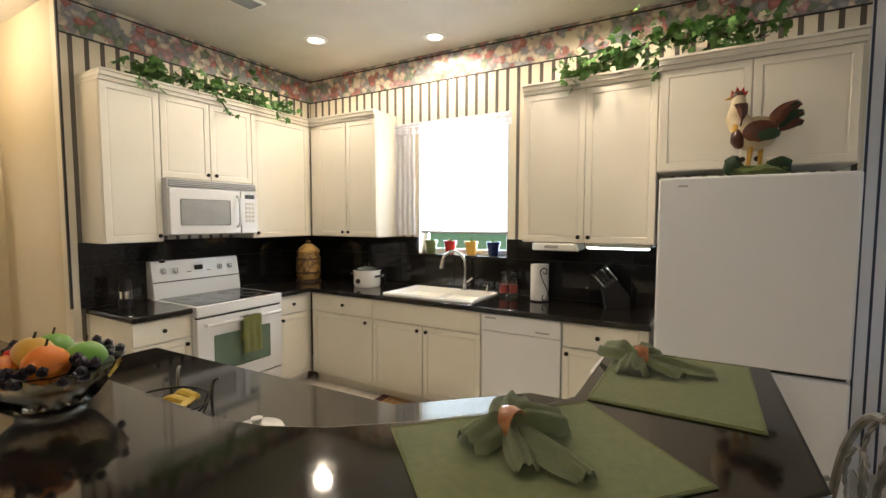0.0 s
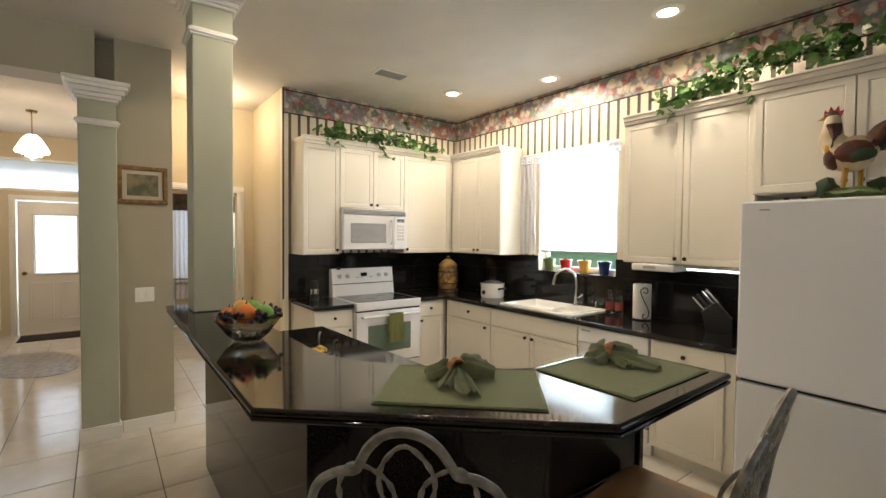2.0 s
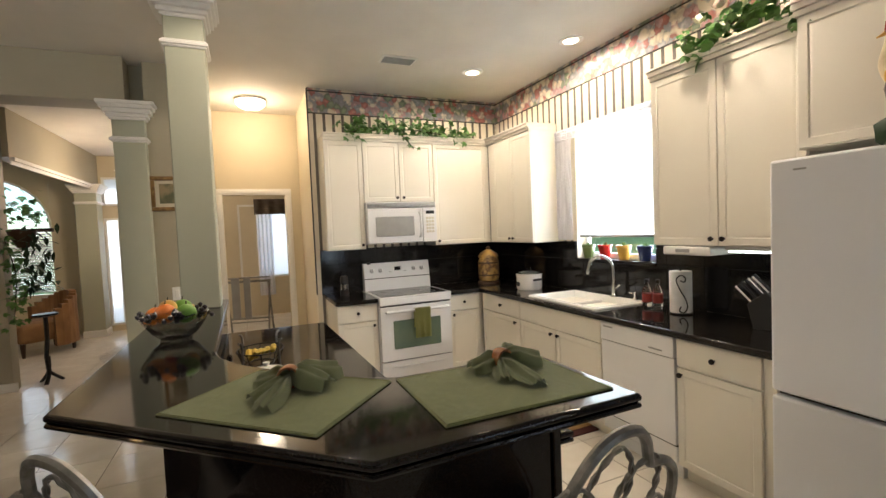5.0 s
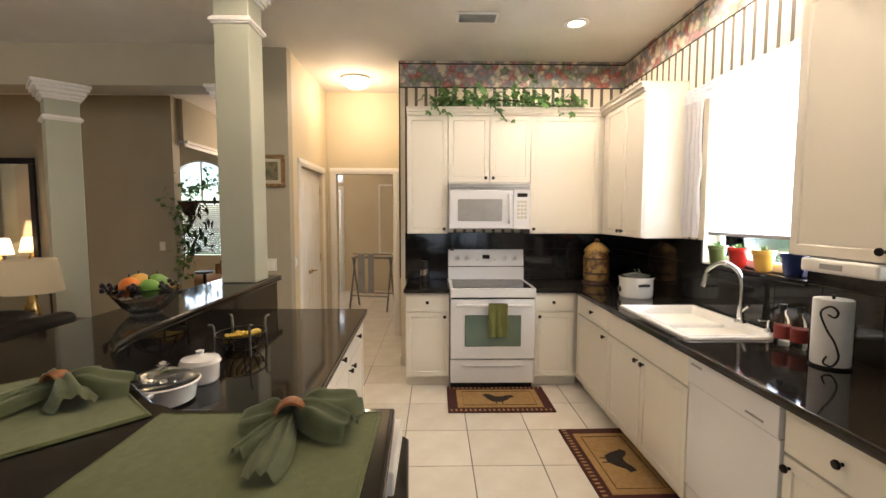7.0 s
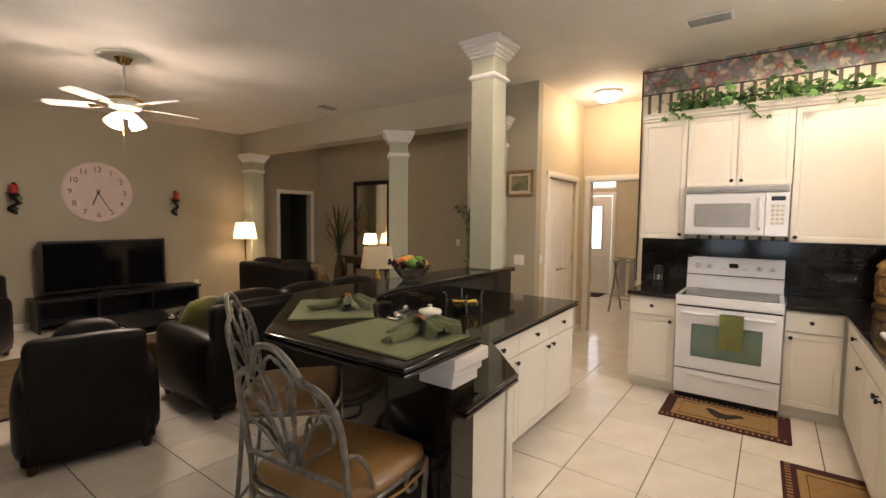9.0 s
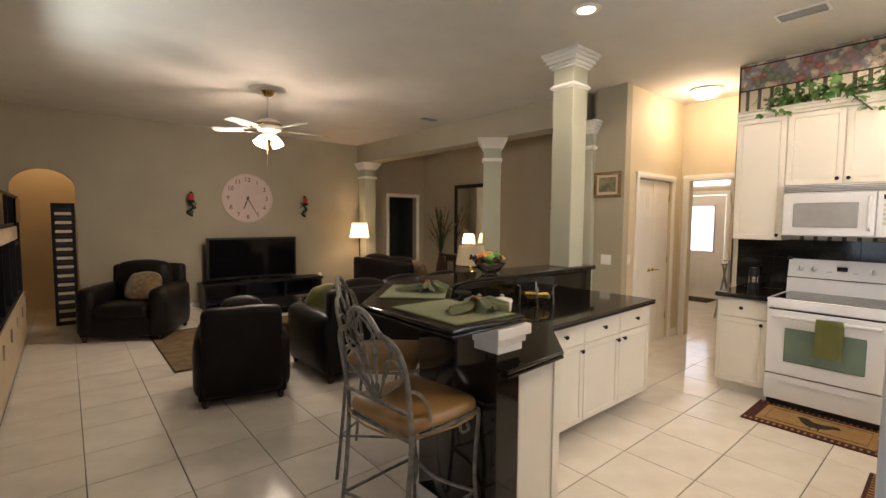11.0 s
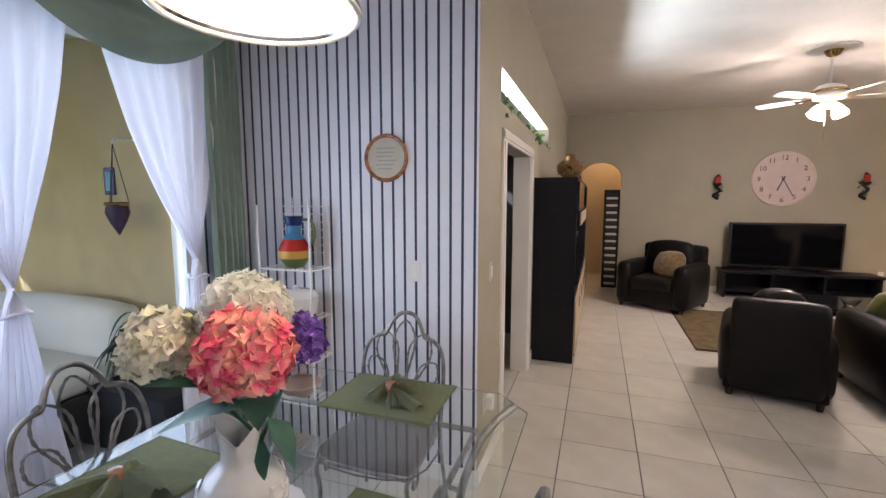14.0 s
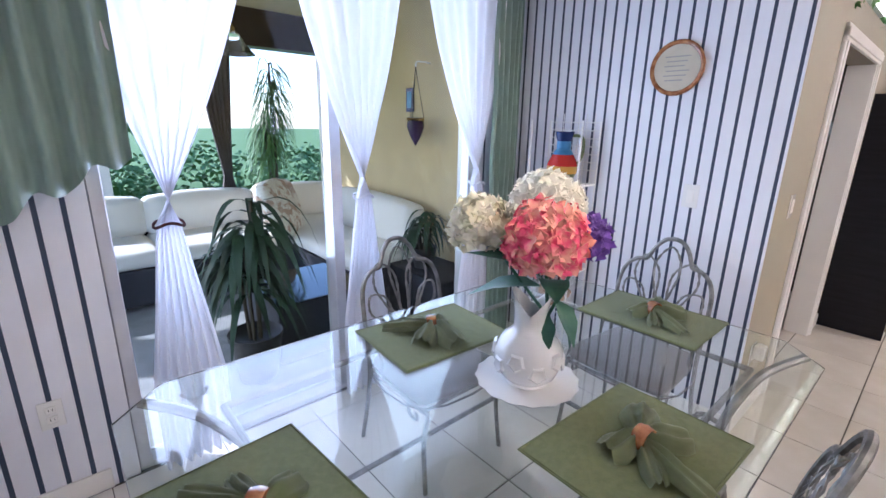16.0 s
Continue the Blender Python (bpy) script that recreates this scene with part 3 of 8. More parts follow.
wall("wall_den_back", "x", 5.4, -1.6, 1.16, 0, CEIL, 0.1, "unlit_room", label="bedroom wall beyond the doorway, coloured dark for the unlit room")
wall("wall_den_a", "y", -1.6, 3.51, 5.4, 0, CEIL, -0.1, "unlit_room")
wall("wall_den_b", "y", -1.6, 3.145, 3.51, 0, 2.12, -0.1, "unlit_room")
lamp("passage_lamp", "POINT", (2.3, -5.9, 2.6), 9, (1.0, 0.6, 0.25), 0.1)

# rounded head of the passage
arch = bmesh.new()
pts = [(2.05 + 0.355 - 0.355 * math.cos(math.pi * i / 16), 1.96 + 0.275 * math.sin(math.pi * i / 16)) for i in range(17)]
for i in range(16):
    (xa, za), (xb, zb) = pts[i], pts[i + 1]
    for y0, y1 in ((-5.149, -5.289),):
        vs = [arch.verts.new(p) for p in ((xa, y0, za), (xb, y0, zb), (xb, y0, 2.241), (xa, y0, 2.241), (xa, y1, za), (xb, y1, zb), (xb, y1, 2.241), (xa, y1, 2.241))]
        for f in ((0, 1, 2, 3), (7, 6, 5, 4), (0, 4, 5, 1)):
            arch.faces.new([vs[k] for k in f])
setting("arch_head", arch, "sage", "rounded plaster head of the passage")

# ceiling beam over the colonnade and the foyer header
setting("beam", box(-2.92, -5.15, 2.72, -2.62, 0.30, CEIL - 0.001), "sage", "sage painted boxed beam over the colonnade")
setting("foyer_beam", box(-7.75, -1.34, 2.55, -4.56, -1.18, CEIL - 0.001), "sage", "tan boxed beam with crown moulding")


def moulding(name, steps, half, z, material, parent=None):
    """Stacked square rings: (how far each stands out, height)."""
    bm = bmesh.new()
    low = z
    for out, high in steps:
        box(-half - out, -half - out, low, half + out, half + out, low + high, 0.004, 1, bm)
        low += high
    return part(name, bm, material, parent)


def column(x, y, half, top, base, rz, label):
    c = thing("column", (x, y, 0), rz, label, "column", kind="structure")
    part("shaft", box(-half, -half, base, half, half, top - 0.002, 0.006, 1), "column", c)
    moulding("neck_ring", [(0.012, 0.012), (0.022, 0.022), (0.012, 0.012)], half, top - 0.33, "white", c)
    moulding("capital", [(0.015, 0.02), (0.03, 0.03), (0.05, 0.035), (0.07, 0.03), (0.085, 0.03)], half, top - 0.146, "white", c)
    if base < 0.1:
        moulding("plinth", [(0.014, 0.10), (0.007, 0.015)], half, 0.0, "white", c)
    return c


column(-1.50, 0.875, 0.112, CEIL, 1.112, 0, "square sage green column standing on the raised bar")
column(-2.745, 0.312, 0.117, 2.72, 0.0, 0, "square sage column at the foyer opening")
column(-2.66, -1.24, 0.125, 2.72, 0.0, 45, "square sage column with white capital under the beam")
column(-2.76, -4.98, 0.13, 2.72, 0.0, 0, "square sage column against the television wall")
column(-7.45, -1.26, 0.15, 2.55, 0.0, 0, "tan square column beside the entry")

# skirting
for a in ((-2.695, 0.45, -2.685, 0.80), (-4.2, 0.803, -4.0, 0.815), (-2.955, 0.803, -2.7, 0.815), (3.0, -0.5 - 0.09 - 0.25, 3.01, -0.59), (2.998, 0.71, 3.01, 1.29),
          (3.01, 1.292, 4.55, 1.304), (4.608, 3.72, 4.62, 4.05), (-3.40, -5.15, 2.04, -5.138), (-4.40, -5.1, -4.388, -1.2), (-3.03, 1.803, -3.02, 1.83), (-4.19, 1.803, -3.03, 1.815)):
    setting("baseboard", box(a[0], a[1], 0, a[2], a[3], 0.095, 0.003, 1), "white", "white painted baseboard")

# wallpaper border with dark edges under the ceiling
setting("wallpaper_border", box(-3.02, 1.815, 2.83, -3.016, 4.06, CEIL - 0.002), "floral", "rose and leaf wallpaper border under the ceiling")
setting("wallpaper_border", box(-3.016, 4.056, 2.83, 1.62, 4.06, CEIL - 0.002), "floral", "rose and leaf wallpaper border under the ceiling")
for z in (2.822, 3.052):
    setting("border_line", box(-3.016, 1.815, z, -3.013, 4.056, z + 0.012), "darkline", "thin dark edge of the wallpaper border")
    setting("border_line", box(-3.013, 4.053, z, 1.62, 4.056, z + 0.012), "darkline", "thin dark edge of the wallpaper border")
setting("trim", box(-3.032, 1.803, 0.92, -3.008, 1.815, CEIL - 0.01), "darkline", "narrow dark edge strip of the wallpaper")


def casing(name, axis, at, side, a0, a1, top, w=0.075, d=0.018, floor_z=0.0):
    """White casing round an opening; side: +1 or -1, the way it faces."""
    c = thing(name, label="white painted door casing", category="door frame", kind="structure")
    for n, (p0, p1, z0, z1) in (("jamb", (a0 - w, a0, floor_z, top)), ("jamb", (a1, a1 + w, floor_z, top)), ("head", (a0 - w, a1 + w, top, top + w))):
        for k, (inset, dep) in enumerate(((0.0, d), (0.018, d + 0.007))):
            q = (p0 + inset, p1 - inset) if n == "jamb" else (p0, p1)
            zz = (z0, z1) if n == "jamb" else (z0 + inset, z1 - inset)
            lo, hi = sorted((at, at + side * dep))
            b = box(lo, q[0], zz[0], hi, q[1], zz[1], 0.003, 1) if axis == "x" else box(q[0], lo, zz[0], q[1], hi, zz[1], 0.003, 1)
            if k == 0:
                p = part(n, b, "white", c)
            else:
                part("bead", b, "white", p)
    return c


casing("door_1", "x", -4.2, 1, 0.91, 1.63, 2.08)
casing("door_2", "y", 0.80, 1, -3.93, -3.03, 2.06, 0.07)
casing("door_3", "x", 3.01, -1, -0.50, 0.645, 1.955, 0.08)
casing("door_4", "y", -5.15, 1, -4.18, -3.42, 2.05)
casing("door_5", "x", -7.75, 1, -0.72, 0.22, 2.08)
part("lining", box(3.0, 0.625, 0, 3.15, 0.647, 1.955), "white", thing("door_lining", label="white door jamb lining", category="door frame", kind="structure"))
part("lining", box(3.0, -0.502, 0, 3.15, -0.48, 1.955), "white", thing("door_lining", label="white door jamb lining", category="door frame", kind="structure"))


def panel_relief(own, face, inset, depth, ridge=0.0):
    bmesh.ops.inset_region(own, faces=[face], thickness=inset, depth=0)
    bmesh.ops.inset_region(own, faces=[face], thickness=0.008, depth=-depth)
    if ridge:
        bmesh.ops.inset_region(own, faces=[face], thickness=0.022, depth=ridge)


def panel_door(w, h, t=0.02, inset=0.055, depth=0.006, ridge=0.005):
    """A raised-panel door, front towards -y, lower left corner at the origin."""
    own = box(0, 0, 0, w, t, h, 0.0025, 1)
    own.faces.ensure_lookup_table()
    front = max((f for f in own.faces if f.normal.y < -0.9), key=lambda f: f.calc_area())
    panel_relief(own, front, inset, depth, ridge)
    return own


def six_panel(w, h, t=0.04, name="leaf"):
    own = box(0, 0, 0, w, t, h)
    for z0, z1 in ((0.18, 0.82), (0.98, 1.60), (1.70, h - 0.14)):
        for x0, x1 in ((0.11, w / 2 - 0.05), (w / 2 + 0.05, w - 0.11)):
            p = box(x0, -0.004, z0, x1, 0.01, z1, 0.004, 1)
            p.faces.ensure_lookup_table()
            f = max((f for f in p.faces if f.normal.y < -0.9), key=lambda f: f.calc_area())
            bmesh.ops.inset_region(p, faces=[f], thickness=0.02, depth=-0.013)
            bmesh.ops.inset_region(p, faces=[f], thickness=0.026, depth=0.011)
            merge(own, p)
    return own


def knob(parent, x, y, z, r=0.016):
    """Round cabinet knob standing out towards -y."""
    bm = lathe([(0.006, 0), (0.006, 0.012), (r * 0.8, 0.016), (r, 0.022), (r * 0.85, 0.029), (0.0, 0.031)], 12)
    return part("knob", bm, "knob", parent, "dark bronze knob", pose(x, y, z, 90))


# pantry double door and the open hall door
pantry = thing("pantry_door", (-3.03, 0.765, 0), 180, "white six-panel double pantry door, closed, brass levers", "door")
for dx in (0.005, 0.4525):
    leaf = part("door_leaf", six_panel(0.4425, 2.05), "white", pantry, m=pose(dx, 0, 0))
    for hz in (0.25, 1.0, 1.8):
        part("hinge", box(0.001 if dx < 0.1 else 0.43, -0.012, hz, 0.012 if dx < 0.1 else 0.441, 0.0, hz + 0.09, 0.003, 1), "brass", leaf)
    bm = lathe([(0.022, 0), (0.022, 0.008), (0.008, 0.012), (0.008, 0.04), (0.0, 0.042)], 12, m=pose(0.39 if dx < 0.1 else 0.05, 0, 0.93, 90))
    s = 1 if dx > 0.1 else -1
    tube([(0.39 if dx < 0.1 else 0.05, -0.038, 0.93), ((0.39 if dx < 0.1 else 0.05) + s * 0.05, -0.04, 0.932), ((0.39 if dx < 0.1 else 0.05) + s * 0.10, -0.036, 0.926)], 0.007, 8, bm)
    part("door_handle", bm, "brass", leaf, "brass lever handle")
front = thing("front_door", (-7.75, -0.70, 0), 90, "cream entry door with a bright frosted glass panel", "door")
bm = box(0, 0, 0, 0.90, 0.04, 0.95, 0.003, 1)
for a in ((0, 0.95, 0.2, 2.06), (0.70, 0.95, 0.90, 2.06), (0.2, 1.85, 0.70, 2.06)):
    box(a[0], 0, a[1], a[2], 0.04, a[3], bm=bm)
for x0, x1 in ((0.12, 0.41), (0.49, 0.78)):
    p = box(x0, -0.004, 0.2, x1, 0.01, 0.8, 0.004, 1)
    p.faces.ensure_lookup_table()
    panel_relief(p, max((f for f in p.faces if f.normal.y < -0.9), key=lambda f: f.calc_area()), 0.02, 0.006, 0.005)
    merge(bm, p)
fd = part("door_leaf", bm, "white", front)
part("glass_panel", box(0.2, 0.014, 0.95, 0.70, 0.020, 1.85), "shade", fd, "bright frosted glass panel")
part("glass_frame", tube([(0.18, -0.012, 0.93), (0.72, -0.012, 0.93), (0.72, -0.012, 1.87), (0.18, -0.012, 1.87)], 0.018, 6, closed=True), "white", fd)
part("door_handle", lathe([(0.03, 0), (0.03, 0.01), (0.012, 0.02), (0.03, 0.05), (0.02, 0.07), (0, 0.072)], 14, m=pose(0.07, 0, 0.95, 90)), "brass", fd)
for nm, y0, y1, z0, z1 in (("window_1", -1.14, -0.90, 0.1, 2.0), ("window_2", -1.14, 0.3, 2.22, 2.72), ("window_3", 1.0, 2.2, 0.75, 2.2)):
    w = thing(nm, label="bright front window with white frame", category="window", kind="structure")
    bm = bmesh.new()
    for a in ((y0, z0, y1, z0 + 0.04), (y0, z1 - 0.04, y1, z1), (y0, z0 + 0.04, y0 + 0.04, z1 - 0.04), (y1 - 0.04, z0 + 0.04, y1, z1 - 0.04)):
        box(-7.80, a[0], a[1], -7.74, a[2], a[3], 0.003, 1, bm)
    part("window_frame", bm, "white", w)
    part("pane", box(-7.83, y0 + 0.02, z0 + 0.02, -7.825, y1 - 0.02, z1 - 0.02), "shade", w)
door3 = thing("bedroom_door", (3.15, 0.60, 0), 0, "white panelled bedroom door standing open into a dark room", "door")
part("door_leaf", six_panel(0.80, 1.94), "white", door3, m=pose(0.0, 0.0, 0.01, 0, 0, 6))


# ---- kitchen cabinets ----
def base_cabinet(name, place, rz, w, drawers, doors, label, knobs=(), depth=0.60, group="base cabinets", top=0.87, end=False):
    c = thing(name, place, rz, label, "cabinet", group)
    part("body", box(0, 0.02, 0.10, w, depth, top, 0.002, 1), "cabinet", c)
    part("toe_kick", box(0, 0.08, 0.0, w, depth, 0.10), "cabinet", c)
    for x0, x1, z0, z1 in drawers:
        part("drawer_front", panel_door(x1 - x0 - 0.006, z1 - z0 - 0.006, 0.02, 0.012, 0.003, 0), "cabinet", c, m=pose(x0 + 0.003, 0, z0 + 0.003))
    for x0, x1, z0, z1 in doors:
        part("door", panel_door(x1 - x0 - 0.006, z1 - z0 - 0.006), "cabinet", c, m=pose(x0 + 0.003, 0, z0 + 0.003))
    for x, z in knobs:
        knob(c, x, 0.0, z)
    return c


base_cabinet("base_cabinet", (-2.40, 1.90, 0), 90, 0.392, [(0, 0.392, 0.70, 0.865)], [(0, 0.392, 0.105, 0.695)],
             "cream base cabinet with one drawer beside the range", [(0.196, 0.785), (0.35, 0.655)])
base_cabinet("base_cabinet", (-2.40, 3.06, 0), 90, 0.40, [(0, 0.355, 0.70, 0.865)], [(0, 0.355, 0.105, 0.695)],
             "cream base cabinet with one drawer in the corner", [(0.165, 0.785), (0.04, 0.655)])
base_cabinet("base_cabinet", (-2.39, 3.43, 0), 0, 0.745, [(0.03, 0.745, 0.70, 0.865)], [(0.03, 0.745, 0.105, 0.695)],
             "cream base cabinet with wide drawer by the sink", [(0.42, 0.785), (0.68, 0.655)])
base_cabinet("sink_cabinet", (-1.643, 3.43, 0), 0, 1.035, [(0, 1.035, 0.70, 0.865)], [(0, 0.517, 0.105, 0.695), (0.518, 1.035, 0.105, 0.695)],
             "cream sink base cabinet with two doors", [(0.475, 0.655), (0.56, 0.655)])
base_cabinet("base_cabinet", (0.005, 3.43, 0), 0, 0.535, [(0.0, 0.48, 0.70, 0.865)], [(0, 0.48, 0.105, 0.695)],
             "cream base cabinet with one drawer beside the refrigerator", [(0.235, 0.785), (0.035, 0.655)])


def upper_cabinet(place, rz, w, z0, z1, doors, label, knobs, depth=0.325):
    c = thing("wall_cabinet", place, rz, label, "cabinet", "wall cabinets")
    part("body", box(0, 0.02, z0, w, depth, z1, 0.002, 1), "cabinet", c)
    for x0, x1 in doors:
        part("door", panel_door(x1 - x0 - 0.005, z1 - z0 - 0.02), "cabinet", c, m=pose(x0 + 0.0025, 0, z0 + 0.005))
    for x in knobs:
        knob(c, x, 0.0, z0 + 0.045)
    bm = bmesh.new()
    for out, a, b in ((0.012, z1 - 0.012, z1 + 0.015), (0.03, z1 + 0.015, z1 + 0.045), (0.045, z1 + 0.045, z1 + 0.06)):
        box(-0.002, -out, a, w + 0.002, depth, b, 0.003, 1, bm)
    part("cornice", bm, "cabinet", c)
    return c


upper_cabinet((-2.70, 1.90, 0), 90, 0.385, 1.385, 2.50, [(0, 0.385)], "cream wall cabinet with one raised-panel door", [0.35])
upper_cabinet((-2.70, 2.287, 0), 90, 0.775, 1.865, 2.50, [(0, 0.387), (0.388, 0.775)], "cream two-door wall cabinet above the microwave", [0.352, 0.423])
upper_cabinet((-2.70, 3.064, 0), 90, 0.70, 1.385, 2.50, [(0, 0.655)], "wide single-door cream wall cabinet in the corner", [0.035])
upper_cabinet((-2.695, 3.735, 0), 0, 0.86, 1.385, 2.50, [(0.12, 0.49), (0.491, 0.86)], "cream two-door wall cabinet beside the window", [0.455, 0.525])
upper_cabinet((-0.405, 3.735, 0), 0, 0.93, 1.385, 2.50, [(0, 0.465), (0.466, 0.93)], "cream two-door wall cabinet by the refrigerator", [0.43, 0.5])
upper_cabinet((0.535, 3.62, 0), 0, 0.98, 1.865, 2.50, [(0.01, 0.49), (0.491, 0.97)], "cream wall cabinet above the refrigerator", [0.455, 0.525], 0.44)

# worktop round the sink, with rounded front edge
top = thing("worktop", (0, 0, 0), 0, "polished black granite worktop along two walls", "countertop")
part("slab", box(-3.018, 1.885, 0.872, -2.365, 2.292, 0.912, 0.01, 3), "granite", top)
part("slab", prism([(-3.018, 3.062), (-2.365, 3.062), (-2.365, 3.395), (-1.545, 3.395), (-1.545, 4.058), (-3.018, 4.058)], 0.872, 0.912, 0.01, 3), "granite", top)
part("slab", box(-0.735, 3.395, 0.872, 0.553, 4.058, 0.912, 0.01, 3), "granite", top)
part("slab", box(-1.545, 3.395, 0.872, -0.735, 3.505, 0.912, 0.01, 3), "granite", top)
part("slab", box(-1.545, 3.985, 0.872, -0.735, 4.058, 0.912, 0.01, 3), "granite", top)

# sink and tap
sink = thing("kitchen_sink", (-1.14, 3.745, 0.912), 0, "white drop-in double kitchen sink in black worktop", "sink")
bm = box(-0.43, -0.27, -0.16, 0.43, 0.27, 0.016, 0.012, 3)
bm.faces.ensure_lookup_table()
f = max((f for f in bm.faces if f.normal.z > 0.9), key=lambda f: f.calc_area())
bmesh.ops.inset_region(bm, faces=[f], thickness=0.03, depth=0)
bmesh.ops.inset_region(bm, faces=[f], thickness=0.012, depth=-0.02)
bmesh.ops.inset_region(bm, faces=[f], thickness=0.03, depth=-0.12)
part("basin", bm, "plainwhite", sink)
part("divider", box(-0.012, -0.22, -0.12, 0.012, 0.20, -0.02, 0.008, 2), "plainwhite", sink)
for dx in (-0.2, 0.2):
    part("drain", lathe([(0.045, 0), (0.04, 0.004), (0.02, 0.001), (0, 0.001)], 16, m=pose(dx, 0, -0.122)), "chrome", sink)
tap = thing("kitchen_tap", (-1.02, 3.965, 0.93), 0, "brushed nickel gooseneck kitchen tap with side lever", "tap")
part("base", lathe([(0.032, 0), (0.03, 0.012), (0.02, 0.02), (0.018, 0.10), (0.0, 0.10)], 16), "chrome", tap)
part("spout", tube(smooth_path([(0, 0, 0.08), (0, 0, 0.22), (-0.02, -0.015, 0.30), (-0.085, -0.06, 0.345), (-0.15, -0.105, 0.30), (-0.165, -0.115, 0.25)]), 0.013, 10), "chrome", tap)
part("spray_head", tube([(-0.16, -0.112, 0.265), (-0.172, -0.12, 0.205), (-0.176, -0.122, 0.19)], 0.019, 10), "chrome", tap)
part("lever", tube([(0.015, 0, 0.07), (0.05, -0.01, 0.09), (0.085, -0.015, 0.115)], 0.008, 8), "chrome", tap)
soap = thing("soap_pump", (-0.80, 3.97, 0.93), 0, "small nickel soap pump behind the sink", "soap dispenser")
part("pump", lathe([(0.02, 0), (0.018, 0.02), (0.01, 0.025), (0.01, 0.06), (0.014, 0.065), (0, 0.07)], 12), "chrome", soap)
part("nozzle", tube([(0, 0, 0.06), (-0.01, -0.05, 0.062)], 0.006, 6), "chrome", soap)

# range
rg = thing("range", (-2.34, 2.297, 0), 90, "white electric range with black glass cooktop and tall control panel", "stove")
W = 0.758
part("body", box(0.0, 0.04, 0.06, W, 0.66, 0.895, 0.004, 1), "appliance", rg)
part("base_plinth", box(0.01, 0.08, 0.0, W - 0.01, 0.64, 0.06), "gasket", rg)
dr = part("storage_drawer", panel_door(W - 0.008, 0.21, 0.035, 0.012, 0.003, 0), "appliance", rg, m=pose(0.004, 0.008, 0.065))
part("drawer_lip", box(0.1, -0.01, 0.15, W - 0.1, 0.003, 0.165, 0.005, 2), "appliance", dr)
dd = part("oven_door", box(0.004, 0.0, 0.285, W - 0.004, 0.045, 0.82, 0.008, 2), "appliance", rg)
part("oven_window", box(0.13, -0.004, 0.40, W - 0.13, 0.003, 0.68, 0.008, 2), "ovenglass", dd, "tinted green oven window")
bm = tube([(0.05, -0.045, 0.775), (W - 0.05, -0.045, 0.775)], 0.014, 10)
for x in (0.06, W - 0.06):
    tube([(x, 0.005, 0.775), (x, -0.045, 0.775)], 0.012, 8, bm)
part("oven_handle", bm, "appliance", dd)
part("seam", box(0.004, 0.02, 0.277, W - 0.004, 0.03, 0.285), "gasket", rg)
part("vent_gap", box(0.01, 0.015, 0.82, W - 0.01, 0.04, 0.835), "gasket", rg)
part("front_rail", box(0.0, -0.005, 0.835, W, 0.06, 0.905, 0.01, 3), "appliance", rg)
part("cooktop_rim", box(-0.002, -0.005, 0.895, W + 0.002, 0.60, 0.918, 0.006, 2), "appliance", rg)
gl = part("cooktop_glass", box(0.03, 0.03, 0.917, W - 0.03, 0.56, 0.921, 0.002, 1), "blackglass", rg, "black ceramic glass cooktop")
for x, y, r in ((0.2, 0.16, 0.1), (0.56, 0.16, 0.08), (0.2, 0.42, 0.08), (0.56, 0.42, 0.1)):
    part("burner_ring", tube([(x + r * math.cos(2 * math.pi * k / 24), y + r * math.sin(2 * math.pi * k / 24), 0.9212) for k in range(24)], 0.0014, 4, closed=True), "grille", gl)
bg = part("control_panel", prism([(0.56, 0.918), (0.675, 0.918), (0.675, 1.215), (0.605, 1.215), (0.575, 1.06)], 0.0, W, 0.006, 2), "appliance", rg,
          m=Matrix(((0, 0, 1, 0), (1, 0, 0, 0), (0, 1, 0, 0), (0, 0, 0, 1))))
part("panel_seam", box(0.002, 0.568, 1.045, W - 0.002, 0.60, 1.053), "gasket", rg)
for x in (0.09, 0.185, W - 0.185, W - 0.09):
    kb = part("control_knob", lathe([(0.027, 0), (0.027, 0.008), (0.02, 0.012), (0.017, 0.03), (0, 0.031)], 16), "appliance", rg, m=pose(x, 0.588, 1.135, 79))
    part("grip", box(-0.004, -0.017, 0.028, 0.004, 0.017, 0.036, 0.002, 1), "grille", kb)
part("clock_display", box(W / 2 - 0.035, 0.577, 1.125, W / 2 + 0.035, 0.60, 1.165, 0.002, 1), "blackglass", rg, "small black clock display")
for k in range(6):
    part("button", box(W / 2 - 0.10 + 0.012 * k + (0.135 if k > 2 else 0), 0.578, 1.11, W / 2 - 0.092 + 0.012 * k + (0.135 if k > 2 else 0), 0.60, 1.118), "grille", rg)
tw = thing("dish_towel", (-2.34, 2.297, 0), 90, "olive green dish towel hung over the oven handle", "towel")
bm = bmesh.new()
cols, rows_ = 14, 20
for side, yb, zl in ((0, -0.066, 0.50), (1, -0.026, 0.60)):
    grid = []
    for j in range(rows_ + 1):
        z = 0.792 - (0.792 - zl) * j / rows_
        grid.append([bm.verts.new((0.335 + 0.165 * i / cols, yb - 0.004 * math.sin(i * 1.1) * (j / rows_) - (0.003 if side == 0 else 0) * noise.noise(Vector((i * 0.5, j * 0.3, 1))), z)) for i in range(cols + 1)])
    for j in range(rows_):
        for i in range(cols):
            bm.faces.new((grid[j][i], grid[j][i + 1], grid[j + 1][i + 1], grid[j + 1][i]))
    if side == 0:
        first = grid[0]
    else:
        for i in range(cols):
            bm.faces.new((first[i], first[i + 1], grid[0][i + 1], grid[0][i]))
bmesh.ops.solidify(bm, geom=bm.faces[:], thickness=0.004)
